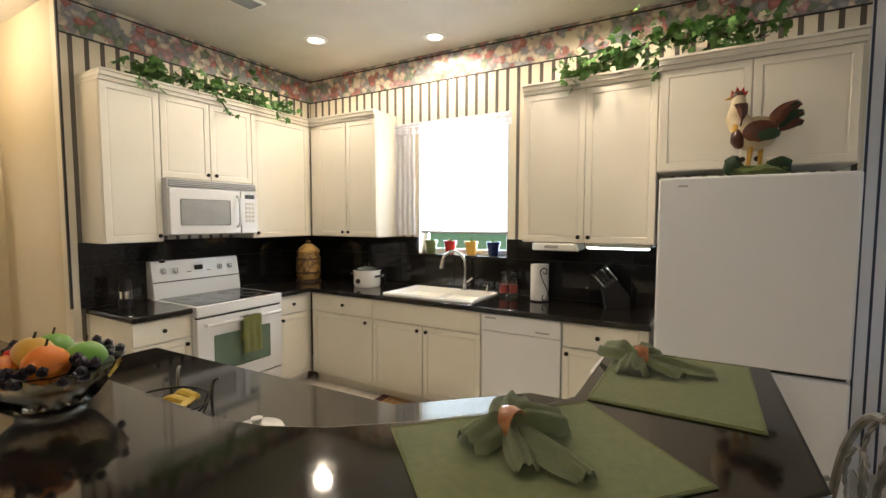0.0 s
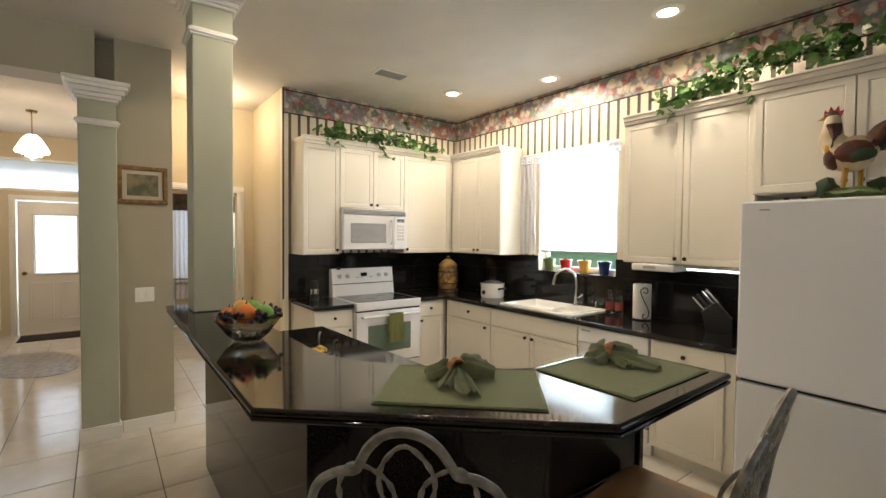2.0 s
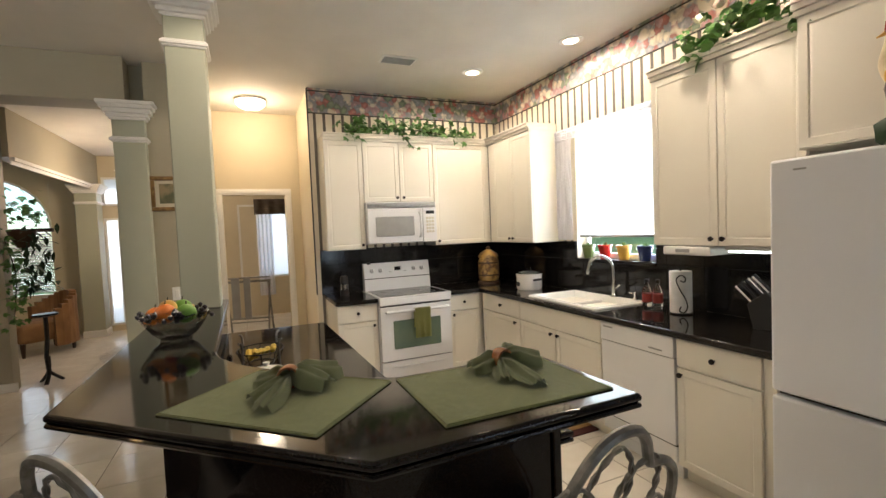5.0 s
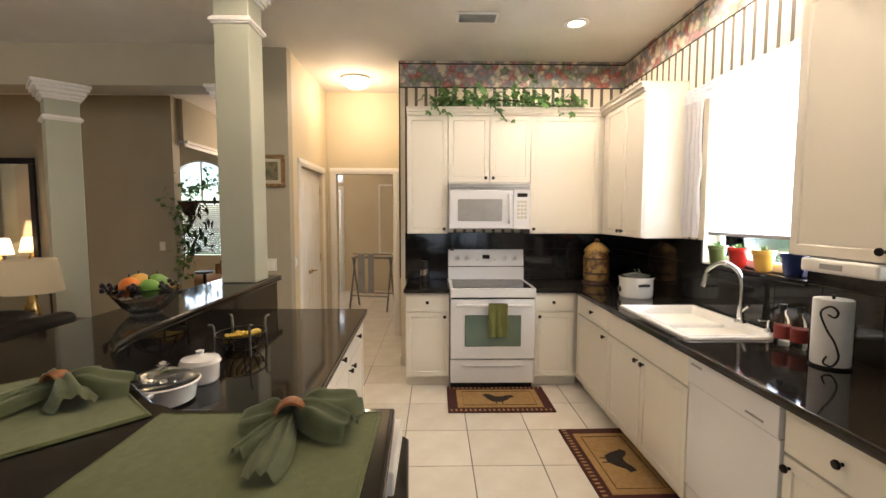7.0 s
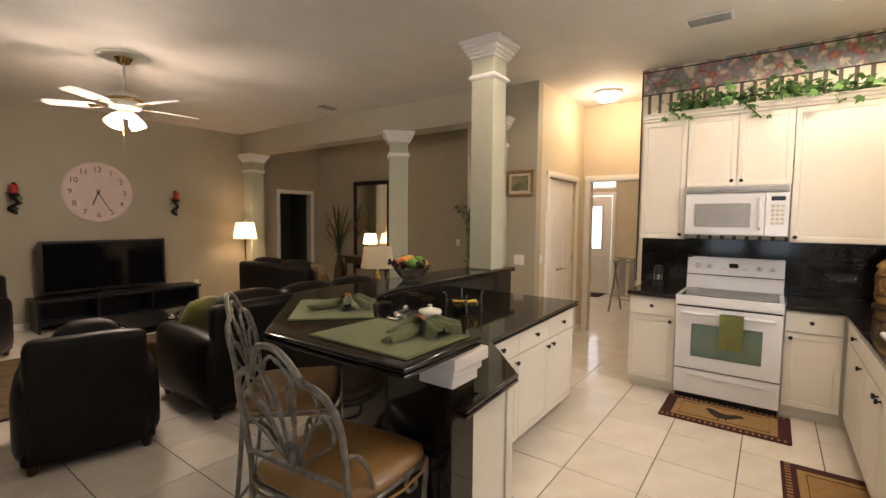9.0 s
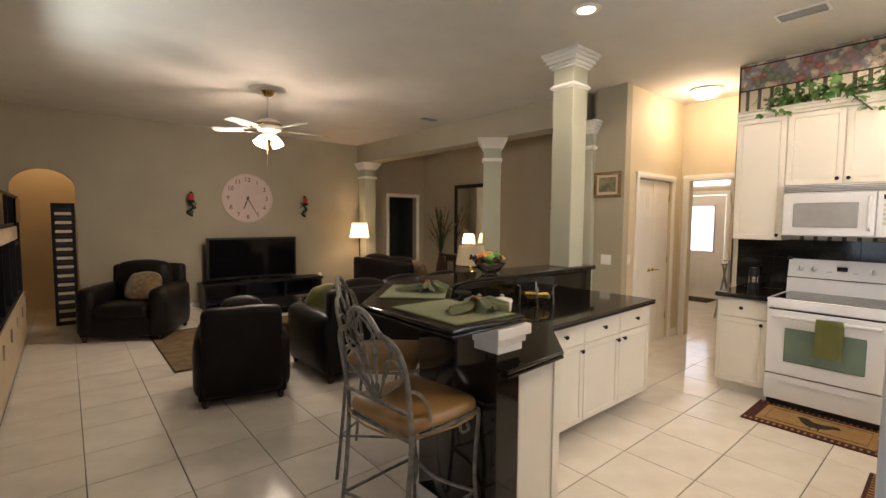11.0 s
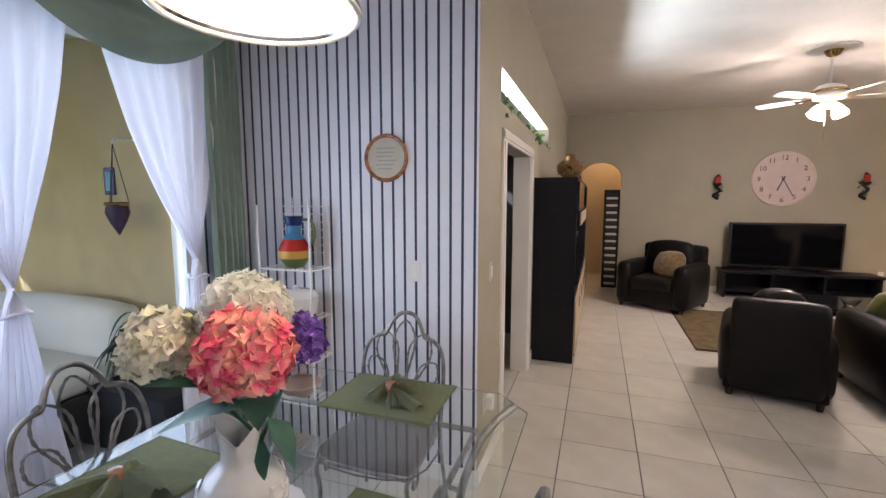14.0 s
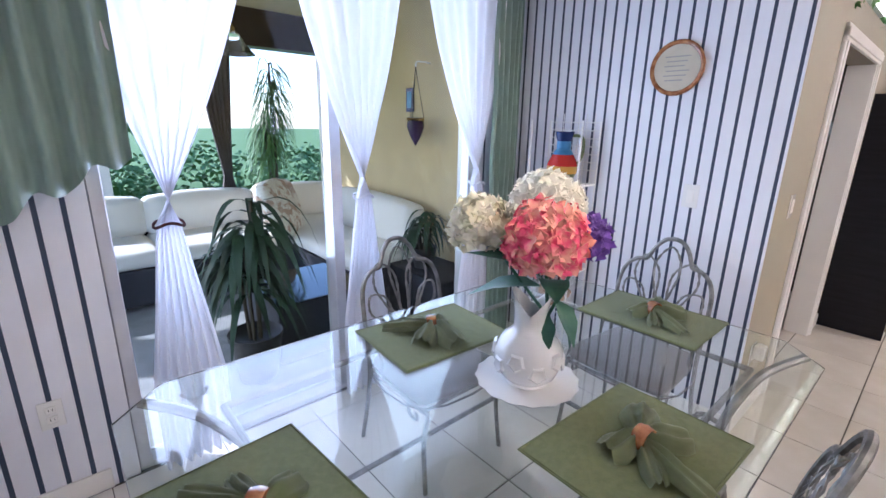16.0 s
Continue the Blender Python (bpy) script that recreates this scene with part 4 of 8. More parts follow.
part("cloth", bm, "towel", tw)

# microwave under the wall cabinet
mw = thing("microwave", (-2.63, 2.29, 1.43), 90, "white over-the-range microwave with vent grille on top", "microwave")
WM = 0.765
part("body", box(0, 0.02, 0, WM, 0.38, 0.43, 0.006, 2), "appliance", mw)
dm = part("door", box(0.004, 0.0, 0.004, 0.60, 0.03, 0.365, 0.012, 3), "appliance", mw)
part("window", box(0.085, -0.003, 0.075, 0.50, 0.004, 0.28, 0.01, 2), "grille", dm, "grey dotted microwave window")
part("door_handle", tube(smooth_path([(0.565, 0.0, 0.06), (0.565, -0.035, 0.09), (0.565, -0.04, 0.19), (0.565, -0.035, 0.29), (0.565, 0.0, 0.32)]), 0.011, 8), "appliance", dm)
pn = part("control_panel", box(0.605, 0.0, 0.004, WM - 0.004, 0.03, 0.365, 0.006, 2), "appliance", mw)
part("display", box(0.64, -0.003, 0.30, 0.735, 0.004, 0.335, 0.002, 1), "blackglass", pn)
for r in range(5):
    for c in range(3):
        part("button", box(0.642 + 0.032 * c, -0.002, 0.10 + 0.036 * r, 0.666 + 0.032 * c, 0.003, 0.123 + 0.036 * r, 0.002, 1), "matboard", pn)
for k in range(4):
    part("vent_slat", box(0.01, 0.0 + 0.004 * k, 0.372 + 0.014 * k, WM - 0.01, 0.03, 0.381 + 0.014 * k, 0.002, 1), "grille", mw)

# dishwasher
dw = thing("dishwasher", (-0.60, 3.425, 0), 0, "white built-in dishwasher under the worktop", "dishwasher")
part("body", box(0, 0.03, 0.10, 0.60, 0.60, 0.868), "appliance", dw)
dp = part("door", box(0.004, 0.0, 0.215, 0.596, 0.04, 0.735, 0.005, 2), "appliance", dw)
cp = part("control_panel", box(0.004, -0.008, 0.74, 0.596, 0.04, 0.865, 0.006, 2), "appliance", dw)
part("label_bar", box(0.035, -0.010, 0.83, 0.12, -0.006, 0.842), "grille", cp)
part("latch_grip", box(0.42, -0.012, 0.765, 0.52, -0.004, 0.775, 0.002, 1), "grille", cp)
part("lower_panel", box(0.004, 0.008, 0.105, 0.596, 0.04, 0.205, 0.004, 1), "appliance", dw)
part("seam", box(0.006, 0.012, 0.204, 0.594, 0.05, 0.216), "gasket", dw)
part("toe_plate", box(0.004, 0.06, 0.0, 0.596, 0.10, 0.10), "appliance", dw)

# refrigerator
fr = thing("refrigerator", (0.575, 3.345, 0), 0, "white bottom-freezer refrigerator with smooth textured doors", "refrigerator")
WF = 0.90
part("cabinet_body", box(0.0, 0.075, 0.05, WF, 0.70, 1.79, 0.005, 2), "fridge", fr)
ud = part("refrigerator_door", box(0.0, 0.0, 0.755, WF, 0.068, 1.80, 0.016, 4), "fridge", fr)
part("badge", box(0.10, -0.002, 1.745, 0.15, 0.002, 1.753), "grille", ud, "small grey badge")
part("freezer_drawer", box(0.0, 0.0, 0.095, WF, 0.068, 0.735, 0.016, 4), "fridge", fr)
part("gasket", box(0.012, 0.045, 0.73, WF - 0.012, 0.08, 0.762), "gasket", fr, "dark yellowed door gasket")
bm = bmesh.new()
for k in range(22):
    box(0.06 + 0.036 * k, 0.03, 0.02, 0.085 + 0.036 * k, 0.06, 0.085, bm=bm)
part("grille", bm, "grille", fr)
part("grille_plate", box(0.03, 0.045, 0.012, WF - 0.03, 0.08, 0.09), "fridge", fr)
for x in (0.04, WF - 0.04):
    part("foot", lathe([(0.022, 0), (0.022, 0.018), (0.012, 0.022), (0.012, 0.06)], 12, m=pose(x, 0.06, 0)), "gasket", fr)

# ---- peninsula with raised bar ----
pen = thing("peninsula_cabinet", (-0.12, 1.65, 0), 180, "cream peninsula base cabinets facing the range", "cabinet", "base cabinets")
pen.scale = (1.10, 1.0, 0.969)
part("body", box(0.0, 0.02, 0.10, 1.36, 0.60, 0.87, 0.002, 1), "cabinet", pen)
part("toe_kick", box(0.0, 0.34, 0, 1.36, 0.58, 0.10), "cabinet", pen)
for x0, x1 in ((0.02, 0.46), (0.465, 0.905), (0.91, 1.35)):
    part("drawer_front", panel_door(x1 - x0, 0.16, 0.02, 0.012, 0.003, 0), "cabinet", pen, m=pose(x0, 0, 0.70))
    part("door", panel_door(x1 - x0, 0.585, 0.02), "cabinet", pen, m=pose(x0, 0, 0.108))
    knob(pen, (x0 + x1) / 2, 0, 0.785)
    knob(pen, x0 + 0.40 if x0 < 0.4 else (x0 + 0.40 if x0 < 0.8 else x0 + 0.04), 0, 0.65)
endp = thing("peninsula_end_panel", (0, 0, 0), 0, "cream end panel closing the peninsula", "panel")
part("panel", prism([(-0.115, 1.69), (-0.115, 1.63), (0.53, 1.63), (0.53, 2.03), (0.22, 2.03)], 0.0, 0.843, 0.003, 1), "cabinet", endp)
part("stile", box(0.205, 2.028, 0.0, 0.265, 2.04, 0.843, 0.004, 1), "cabinet", endp)
low = thing("peninsula_worktop", label="polished black granite peninsula worktop with clipped corner", category="countertop")
LOW = [(-1.655, 1.002), (-1.655, 1.675), (-0.14, 1.725), (0.25, 2.085), (0.70, 2.11), (0.70, 2.06), (0.548, 2.06), (0.548, 1.55), (0.10, 1.002)]
part("slab", prism(LOW, 0.862, 0.885, 0.009, 3), "granite", low)
part("edge_moulding", prism(LOW, 0.845, 0.862, 0.007, 2), "granite", low)
knee = thing("bar_wall", label="black granite clad knee wall under the raised bar", category="wall", kind="structure")
part("cladding", prism([(-1.74, 0.88), (0.16, 0.88), (0.70, 1.46), (0.70, 2.045), (0.552, 2.045), (0.552, 1.55), (0.10, 1.0), (-1.74, 1.0)], 0.0, 1.07, 0.002, 1), "granite", knee)
part("corner_strip", box(0.696, 2.02, 0.0, 0.712, 2.052, 0.95, 0.004, 1), "granite", knee)
part("base_trim", prism([(0.165, 0.865), (0.712, 1.452), (0.712, 2.03), (0.702, 2.03), (0.702, 1.458), (0.16, 0.878)], 0.0, 0.07), "white", knee, "white base trim")
for out, z0, z1 in ((0.008, 1.035, 1.05), (0.02, 1.05, 1.069)):
    part("crown_trim", prism([(0.165, 0.88 - out), (0.70 + out, 1.455 - out * 0.6), (0.70 + out, 1.90), (0.699, 1.90), (0.699, 1.462), (0.155, 0.882)], z0, z1), "white", knee, "thin white moulding under the bar top")
for out, z0, z1 in ((0.010, 0.945, 0.985), (0.022, 0.985, 1.02), (0.04, 1.02, 1.068)):
    part("end_capital", box(0.552 - out, 1.90, z0, 0.70 + out, 2.045 + out, z1, 0.003, 1), "white", knee, "stepped white moulding at the wall's end")
bar = thing("raised_bar", label="polished black granite counter of the raised breakfast bar", category="countertop")
HIGH = [(-1.80, 0.66), (0.36, 0.65), (1.02, 1.37), (1.005, 2.085), (0.545, 2.07), (0.545, 1.57), (0.50, 1.49), (0.27, 1.245), (0.13, 1.13), (0.0, 1.06), (-0.14, 1.03), (-1.80, 1.015)]
part("slab", prism(HIGH, 1.087, 1.111, 0.010, 3), "granite", bar)
part("edge_moulding", prism(HIGH, 1.071, 1.087, 0.007, 2), "granite", bar)

# sink window: frame, sill, shade, panes
win = thing("window_4", label="white kitchen window with roller shade drawn most of the way", category="window", kind="structure")
bm = bmesh.new()
for a in ((WIN[0], WIN[2], WIN[1], WIN[2] + 0.05), (WIN[0], WIN[3] - 0.05, WIN[1], WIN[3]), (WIN[0], WIN[2] + 0.05, WIN[0] + 0.045, WIN[3] - 0.05), (WIN[1] - 0.045, WIN[2] + 0.05, WIN[1], WIN[3] - 0.05), (WIN[0], 1.82, WIN[1], 1.86)):
    box(a[0], 4.15, a[1], a[2], 4.19, a[3], 0.004, 1, bm)
part("window_frame", bm, "white", win)
for z0, z1 in ((WIN[2] + 0.04, 1.83), (1.85, WIN[3] - 0.04)):
    p = part("pane", box(WIN[0] + 0.03, 4.168, z0, WIN[1] - 0.03, 4.172, z1), "glass", win)
    p.visible_shadow = False
part("window_sill", box(WIN[0] - 0.005, 4.03, WIN[2] - 0.03, WIN[1] + 0.005, 4.15, WIN[2], 0.006, 2), "granite", win, "black granite window sill")
part("shade_fabric", box(WIN[0] + 0.006, 4.085, 1.445, WIN[1] - 0.006, 4.087, WIN[3] - 0.01), "shade", win, "white roller shade")
part("hem_bar", box(WIN[0] + 0.006, 4.08, 1.425, WIN[1] - 0.006, 4.092, 1.447, 0.004, 1), "grille", win, "grey hem bar of the shade")
side = thing("cafe_curtain", label="narrow white lace curtain beside the window", category="curtain")


def curtain(name, parent, x0, x1, y, z_top, z_bot, material, folds=7, depth=0.03, gather=None, axis="x", rows=26, bow=1.12):
    """Hanging cloth with soft folds. gather: (z, centre, width) where a tie pulls it in."""
    bm = bmesh.new()
    cols = folds * 8
    grid = []
    for j in range(rows + 1):
        z = z_top + (z_bot - z_top) * j / rows
        a, b = x0, x1
        amp = depth * (0.6 + 0.4 * j / rows)
        if gather:
            gz, gc, gw = gather
            if z >= gz:
                s = ((z_top - z) / (z_top - gz)) ** bow
                a, b = x0 + (gc - gw / 2 - x0) * s, x1 + (gc + gw / 2 - x1) * s
            else:
                s = (gz - z) / (gz - z_bot)
                spread = gw / 2 + 0.10 * min(1, s * 1.6)
                a, b = gc - spread, gc + spread
        line = []
        for i in range(cols + 1):
            u = i / cols
            p = a + (b - a) * u
            wob = amp * math.sin(2 * math.pi * folds * u + 0.8 * noise.noise(Vector((u * 3, j * 0.12, x0)))) + 0.012 * noise.noise(Vector((u * 6, j * 0.25, 3 + x0)))
            line.append(bm.verts.new((p, y + wob, z) if axis == "x" else (y + wob, p, z)))
        grid.append(line)
    for j in range(rows):
        for i in range(cols):
            bm.faces.new((grid[j][i], grid[j][i + 1], grid[j + 1][i + 1], grid[j + 1][i]))
    return part(name, bm, material, parent, smooth="all")


curtain("panel", side, -1.83, -1.60, 4.035, 2.46, 1.40, "sheer", 4, 0.012)
curtain("valance", side, -1.84, -0.62, 4.03, 2.47, 2.36, "sheer", 16, 0.01)


# ---- small helpers for things ----
def leaf_shape(bm, m, length, width, curl=0.15):
    """One pointed leaf along +y."""
    rows = [(0.0, 0.1), (0.3, 0.9), (0.6, 0.8), (1.0, 0.0)]
    prev = None
    for t, w in rows:
        z = -curl * length * t * t
        row = [bm.verts.new(m @ Vector((-w * width / 2, t * length, z + 0.12 * width * w))), bm.verts.new(m @ Vector((0, t * length, z))), bm.verts.new(m @ Vector((w * width / 2, t * length, z + 0.12 * width * w)))]
        if prev:
            bm.faces.new((prev[0], prev[1], row[1], row[0]))
            bm.faces.new((prev[1], prev[2], row[2], row[1]))
        prev = row


def garland(name, points, label, count=190, size=0.075, spread=0.09, droop=0.06, seed=1):
    rnd = random.Random(seed)
    g = thing(name, label=label, category="plant")
    line = smooth_path(points, 10)
    part("vine", tube(line, 0.006, 6), "stem", g)
    bm = bmesh.new()
    for k in range(count):
        p = line[rnd.randrange(len(line))]
        q = p + Vector((rnd.gauss(0, spread), rnd.gauss(0, spread * 0.6), abs(rnd.gauss(0, spread * 0.9)) - droop * rnd.random() ** 2))
        s = size * rnd.uniform(0.6, 1.2)
        m = Matrix.Translation(q) @ Euler((rnd.uniform(-1.2, 0.6), rnd.uniform(-0.8, 0.8), rnd.uniform(0, 6.28))).to_matrix().to_4x4()
        for a in (-42, 0, 42):
            leaf_shape(bm, m @ pose(0, 0, 0, 0, 0, a), s * (1.0 if a == 0 else 0.75), s * 0.5)
    part("foliage", bm, "leaf", g)
    return g


def multi(name, pieces, parent=None, label=""):
    """One mesh with several materials: pieces are (bmesh, material name)."""
    bm, names = bmesh.new(), []
    for own, material in pieces:
        if material not in names:
            names.append(material)
        for f in own.faces:
            f.material_index = names.index(material)
        merge(bm, own)
    ob = part(name, bm, names[0], parent, label)
    for extra in names[1:]:
        ob.data.materials.append(M[extra])
    return ob


# ---- things of the kitchen ----
garland("ivy_garland", [(-2.72, 2.12, 2.575), (-2.74, 2.3, 2.60), (-2.70, 2.55, 2.62), (-2.72, 2.9, 2.63), (-2.70, 3.2, 2.59), (-2.74, 3.5, 2.57)],
        "green artificial ivy lying along the wall cabinet tops", 430, 0.07, 0.075, 0.1, 4)
garland("ivy_swag", [(-2.66, 2.7, 2.57), (-2.64, 2.76, 2.50), (-2.645, 2.83, 2.42)], "trailing tip of the artificial ivy", 16, 0.06, 0.03, 0.02, 5)
garland("flower_garland", [(-0.05, 3.72, 2.575), (0.15, 3.72, 2.63), (0.4, 3.72, 2.70), (0.62, 3.68, 2.70), (0.85, 3.66, 2.67), (1.0, 3.66, 2.62)],
        "artificial leafy garland with pale roses above the cabinets", 380, 0.07, 0.085, 0.11, 6)
garland("ivy_swag", [(0.50, 3.69, 2.6), (0.54, 3.67, 2.5), (0.57, 3.66, 2.41)], "trailing tip of the artificial ivy", 30, 0.06, 0.035, 0.02, 7)
rnd = random.Random(11)
for k in range(9):
    r = thing("silk_rose", (0.02 + 0.13 * k, 3.66 + rnd.uniform(-0.03, 0.03), 2.64 + rnd.uniform(0, 0.09)), 40 * k, "faded pink silk rose in the garland", "flower", "garland roses")
    bm = bmesh.new()
    for j in range(10):
        leaf_shape(bm, pose(0, 0, 0, rnd.uniform(10, 60), 0, 36 * j), 0.05, 0.05, -0.5)
    part("petals", bm, "floralpillow" if k % 2 else "blushflower", r)

# painted rooster figurine: one plain shape
def plume(bm, base, lean, length, width, bend):
    """One curved tail feather in the upright plane of the figurine."""
    n = 7
    row = []
    for i in range(n + 1):
        u = i / n
        ang = math.radians(lean + bend * u)
        base = base + Vector((math.sin(ang), 0, math.cos(ang))) * (length / n if i else 0)
        w = width * math.sin(math.pi * (0.12 + 0.86 * u)) * 0.5
        side = Vector((math.cos(ang), 0, -math.sin(ang)))
        row.append([bm.verts.new(base + side * k * w + Vector((0, y, 0))) for k, y in ((-1, 0.0), (0, -0.014), (1, 0.0), (0, 0.014))])
    for p, q in zip(row, row[1:]):
        for k in range(4):
            bm.faces.new((p[k], p[(k + 1) % 4], q[(k + 1) % 4], q[k]))
    bm.faces.new(row[0])
    bm.faces.new(row[-1][::-1])


tail_dark, tail_rust = bmesh.new(), bmesh.new()
for k in range(9):
    plume(tail_dark if k % 2 else tail_rust, Vector((0.07, -0.028 + 0.007 * k, 0.24 + 0.008 * (k % 3))), 2 + 6 * k, 0.195 - 0.006 * k, 0.075, 60)
hackle = bmesh.new()
for k in range(16):
    plume(hackle, Vector((-0.075 + 0.028 * math.cos(k * 2.4), -0.028 + 0.024 * math.sin(k * 2.4), 0.40)), 168 + 18 * math.cos(k * 2.4), 0.13, 0.03, 20)
comb = prism([(-0.125, 0.445), (-0.12, 0.49), (-0.105, 0.47), (-0.095, 0.505), (-0.08, 0.475), (-0.062, 0.50), (-0.058, 0.47), (-0.04, 0.475), (-0.055, 0.44)], -0.008, 0.008, 0.003, 1)
comb.transform(pose(0, 0, 0, 90))
rooster = multi("rooster_figurine", [
    (blob((0, 0, 0.235), (0.105, 0.07, 0.095), 3, 0.10), "cream"),
    (tube(smooth_path([(-0.04, 0, 0.25), (-0.085, 0, 0.32), (-0.085, 0, 0.39), (-0.085, 0, 0.45)]), 0.072, 12, taper=0.40), "cream"),
    (blob((-0.075, -0.01, 0.225), (0.045, 0.055, 0.07), 2, 0.15), "maroon"),
    (blob((-0.09, -0.03, 0.275), (0.025, 0.03, 0.04), 2, 0.15), "yellow"),
    (hackle, "maroon"),
    (blob((-0.088, 0, 0.45), (0.034, 0.027, 0.032), 2), "maroon"),
    (comb, "red"),
    (blob((-0.108, 0, 0.41), (0.014, 0.014, 0.036), 1), "red"),
    (tube([(-0.115, 0, 0.447), (-0.15, 0, 0.437)], 0.011, 6, taper=0.2), "yellow"),
    (tail_dark, "leafdark"), (tail_rust, "maroon"),
    (blob((0.015, -0.058, 0.24), (0.085, 0.024, 0.06), 2), "maroon"),
    (blob((0.05, -0.066, 0.22), (0.06, 0.02, 0.035), 2), "leafdark"),
    (tube([(-0.02, -0.03, 0.16), (-0.03, -0.03, 0.04)], 0.014, 8, taper=0.7), "yellow"),
    (tube([(0.03, 0.03, 0.16), (0.03, 0.03, 0.04)], 0.014, 8, taper=0.7), "yellow"),
    (blob((0.02, 0, 0.025), (0.14, 0.08, 0.035), 3, 0.35), "olive"),
    (blob((0.11, 0, 0.05), (0.06, 0.05, 0.055), 2, 0.4), "leafdark"),
    (blob((-0.10, -0.01, 0.06), (0.05, 0.05, 0.06), 2, 0.4), "leafdark")])
rooster.matrix_world = pose(1.04, 3.50, 1.802)
tagged(rooster, "glazed ceramic rooster figurine standing on the refrigerator", "figurine")

# ceramic jar, slow cooker, bottles, paper towel, knife block, coffee grinder
jar = thing("lidded_jar", (-2.72, 3.72, 0.912), 0, "mustard and brown ceramic jar with domed lid", "jar")
part("stand", lathe([(0.13, 0), (0.13, 0.02), (0.115, 0.03), (0.0, 0.03)], 24), "darkwood", jar)
part("jar_body", lathe([(0.105, 0.03), (0.12, 0.06), (0.122, 0.24), (0.105, 0.29), (0.10, 0.30)], 28), "jar", jar)
part("lid", lathe([(0.118, 0.30), (0.118, 0.315), (0.09, 0.35), (0.04, 0.385), (0.018, 0.39), (0.026, 0.415), (0, 0.43)], 28), "jar", jar)
for z in (0.09, 0.23):
    part("band", lathe([(0.123, z), (0.126, z + 0.008), (0.123, z + 0.016)], 28), "darkwood", jar)
cook = thing("slow_cooker", (-1.99, 3.78, 0.912), 0, "white round slow cooker with black base", "slow cooker")
part("pot", lathe([(0.12, 0.0), (0.128, 0.02), (0.128, 0.14), (0.135, 0.15), (0.135, 0.16)], 28), "plainwhite", cook)
part("lid", lathe([(0.132, 0.161), (0.10, 0.18), (0.03, 0.19), (0.02, 0.21), (0.03, 0.22), (0, 0.224)], 24), "glass", cook)
for s in (-1, 1):
    part("handle", tube(smooth_path([(s * 0.125, -0.03, 0.10), (s * 0.175, -0.02, 0.11), (s * 0.175, 0.02, 0.11), (s * 0.125, 0.03, 0.10)]), 0.011, 8), "blackplastic", cook)
part("dial", lathe([(0.025, 0), (0.022, 0.012), (0, 0.012)], 14, m=pose(0, -0.128, 0.06, 90)), "blackplastic", cook)
sb = thing("soap_bottle", (-0.62, 3.90, 0.912), 0, "clear bottle with red label beside the sink", "bottle", "sink bottles")
part("bottle", lathe([(0.032, 0), (0.035, 0.01), (0.035, 0.12), (0.014, 0.16), (0.014, 0.18)], 16), "crystal", sb)
part("label_band", lathe([(0.0356, 0.035), (0.0356, 0.10)], 16), "label", sb, "red paper label")
part("cap", lathe([(0.017, 0.18), (0.017, 0.205), (0, 0.207)], 14), "blackplastic", sb)
copy_thing(sb, pose(-0.545, 3.925, 0.912, 0, 0, 40))
pt = thing("paper_towel_holder", (-0.30, 3.86, 0.912), 45, "white paper towel roll on a black scrolled iron holder", "paper towel")
part("base", lathe([(0.075, 0), (0.075, 0.008), (0, 0.01)], 20), "blackmetal", pt)
part("roll", lathe([(0.02, 0.012), (0.068, 0.012), (0.07, 0.02), (0.07, 0.285), (0.068, 0.292), (0.02, 0.292)], 28), "paper", pt)
part("post", tube([(0, 0, 0.01), (0, 0, 0.31)], 0.006, 8), "blackmetal", pt)
part("scroll", tube(smooth_path([(-0.012, -0.078, 0.235), (0.012, -0.08, 0.225), (0.02, -0.08, 0.25), (-0.005, -0.082, 0.27), (-0.035, -0.08, 0.24), (-0.012, -0.08, 0.17), (0.015, -0.08, 0.12), (0.03, -0.08, 0.06), (0.01, -0.08, 0.02), (-0.018, -0.08, 0.03), (-0.008, -0.08, 0.06)]), 0.004, 6), "blackmetal", pt)
kn = thing("knife_block", (0.27, 3.86, 0.912), 20, "black knife block full of black-handled knives", "knife block")
part("block", prism([(-0.07, 0), (0.09, 0), (0.09, 0.10), (-0.01, 0.22), (-0.10, 0.14)], -0.05, 0.05, 0.004, 1), "blackplastic", kn, m=pose(0, 0, 0, 90))
rnd = random.Random(3)
for i in range(4):
    for j in range(3):
        a = Vector((-0.085 + 0.028 * i, -0.033 + 0.033 * j, 0.15 + 0.02 * i))
        part("knife_handle", tube([a, a + Vector((-0.075, 0, 0.085 + 0.01 * rnd.random()))], 0.010, 6), "blackplastic" if (i + j) % 3 else "chrome", kn)
gr = thing("coffee_grinder", (-2.82, 2.06, 0.912), 0, "small black and steel coffee grinder", "grinder")
part("base", lathe([(0.045, 0), (0.045, 0.06), (0.04, 0.065), (0, 0.065)], 18), "blackplastic", gr)
part("steel_band", lathe([(0.041, 0.065), (0.041, 0.12)], 18), "chrome", gr)
part("hood", lathe([(0.042, 0.12), (0.04, 0.19), (0.03, 0.205), (0, 0.207)], 18), "blackplastic", gr)
sh = thing("salt_shaker", (-2.83, 2.33, 1.215), 0, "tiny black shaker on the range's panel", "shaker")
part("shaker", lathe([(0.02, 0), (0.022, 0.015), (0.012, 0.025), (0.0, 0.03)], 12), "blackplastic", sh)

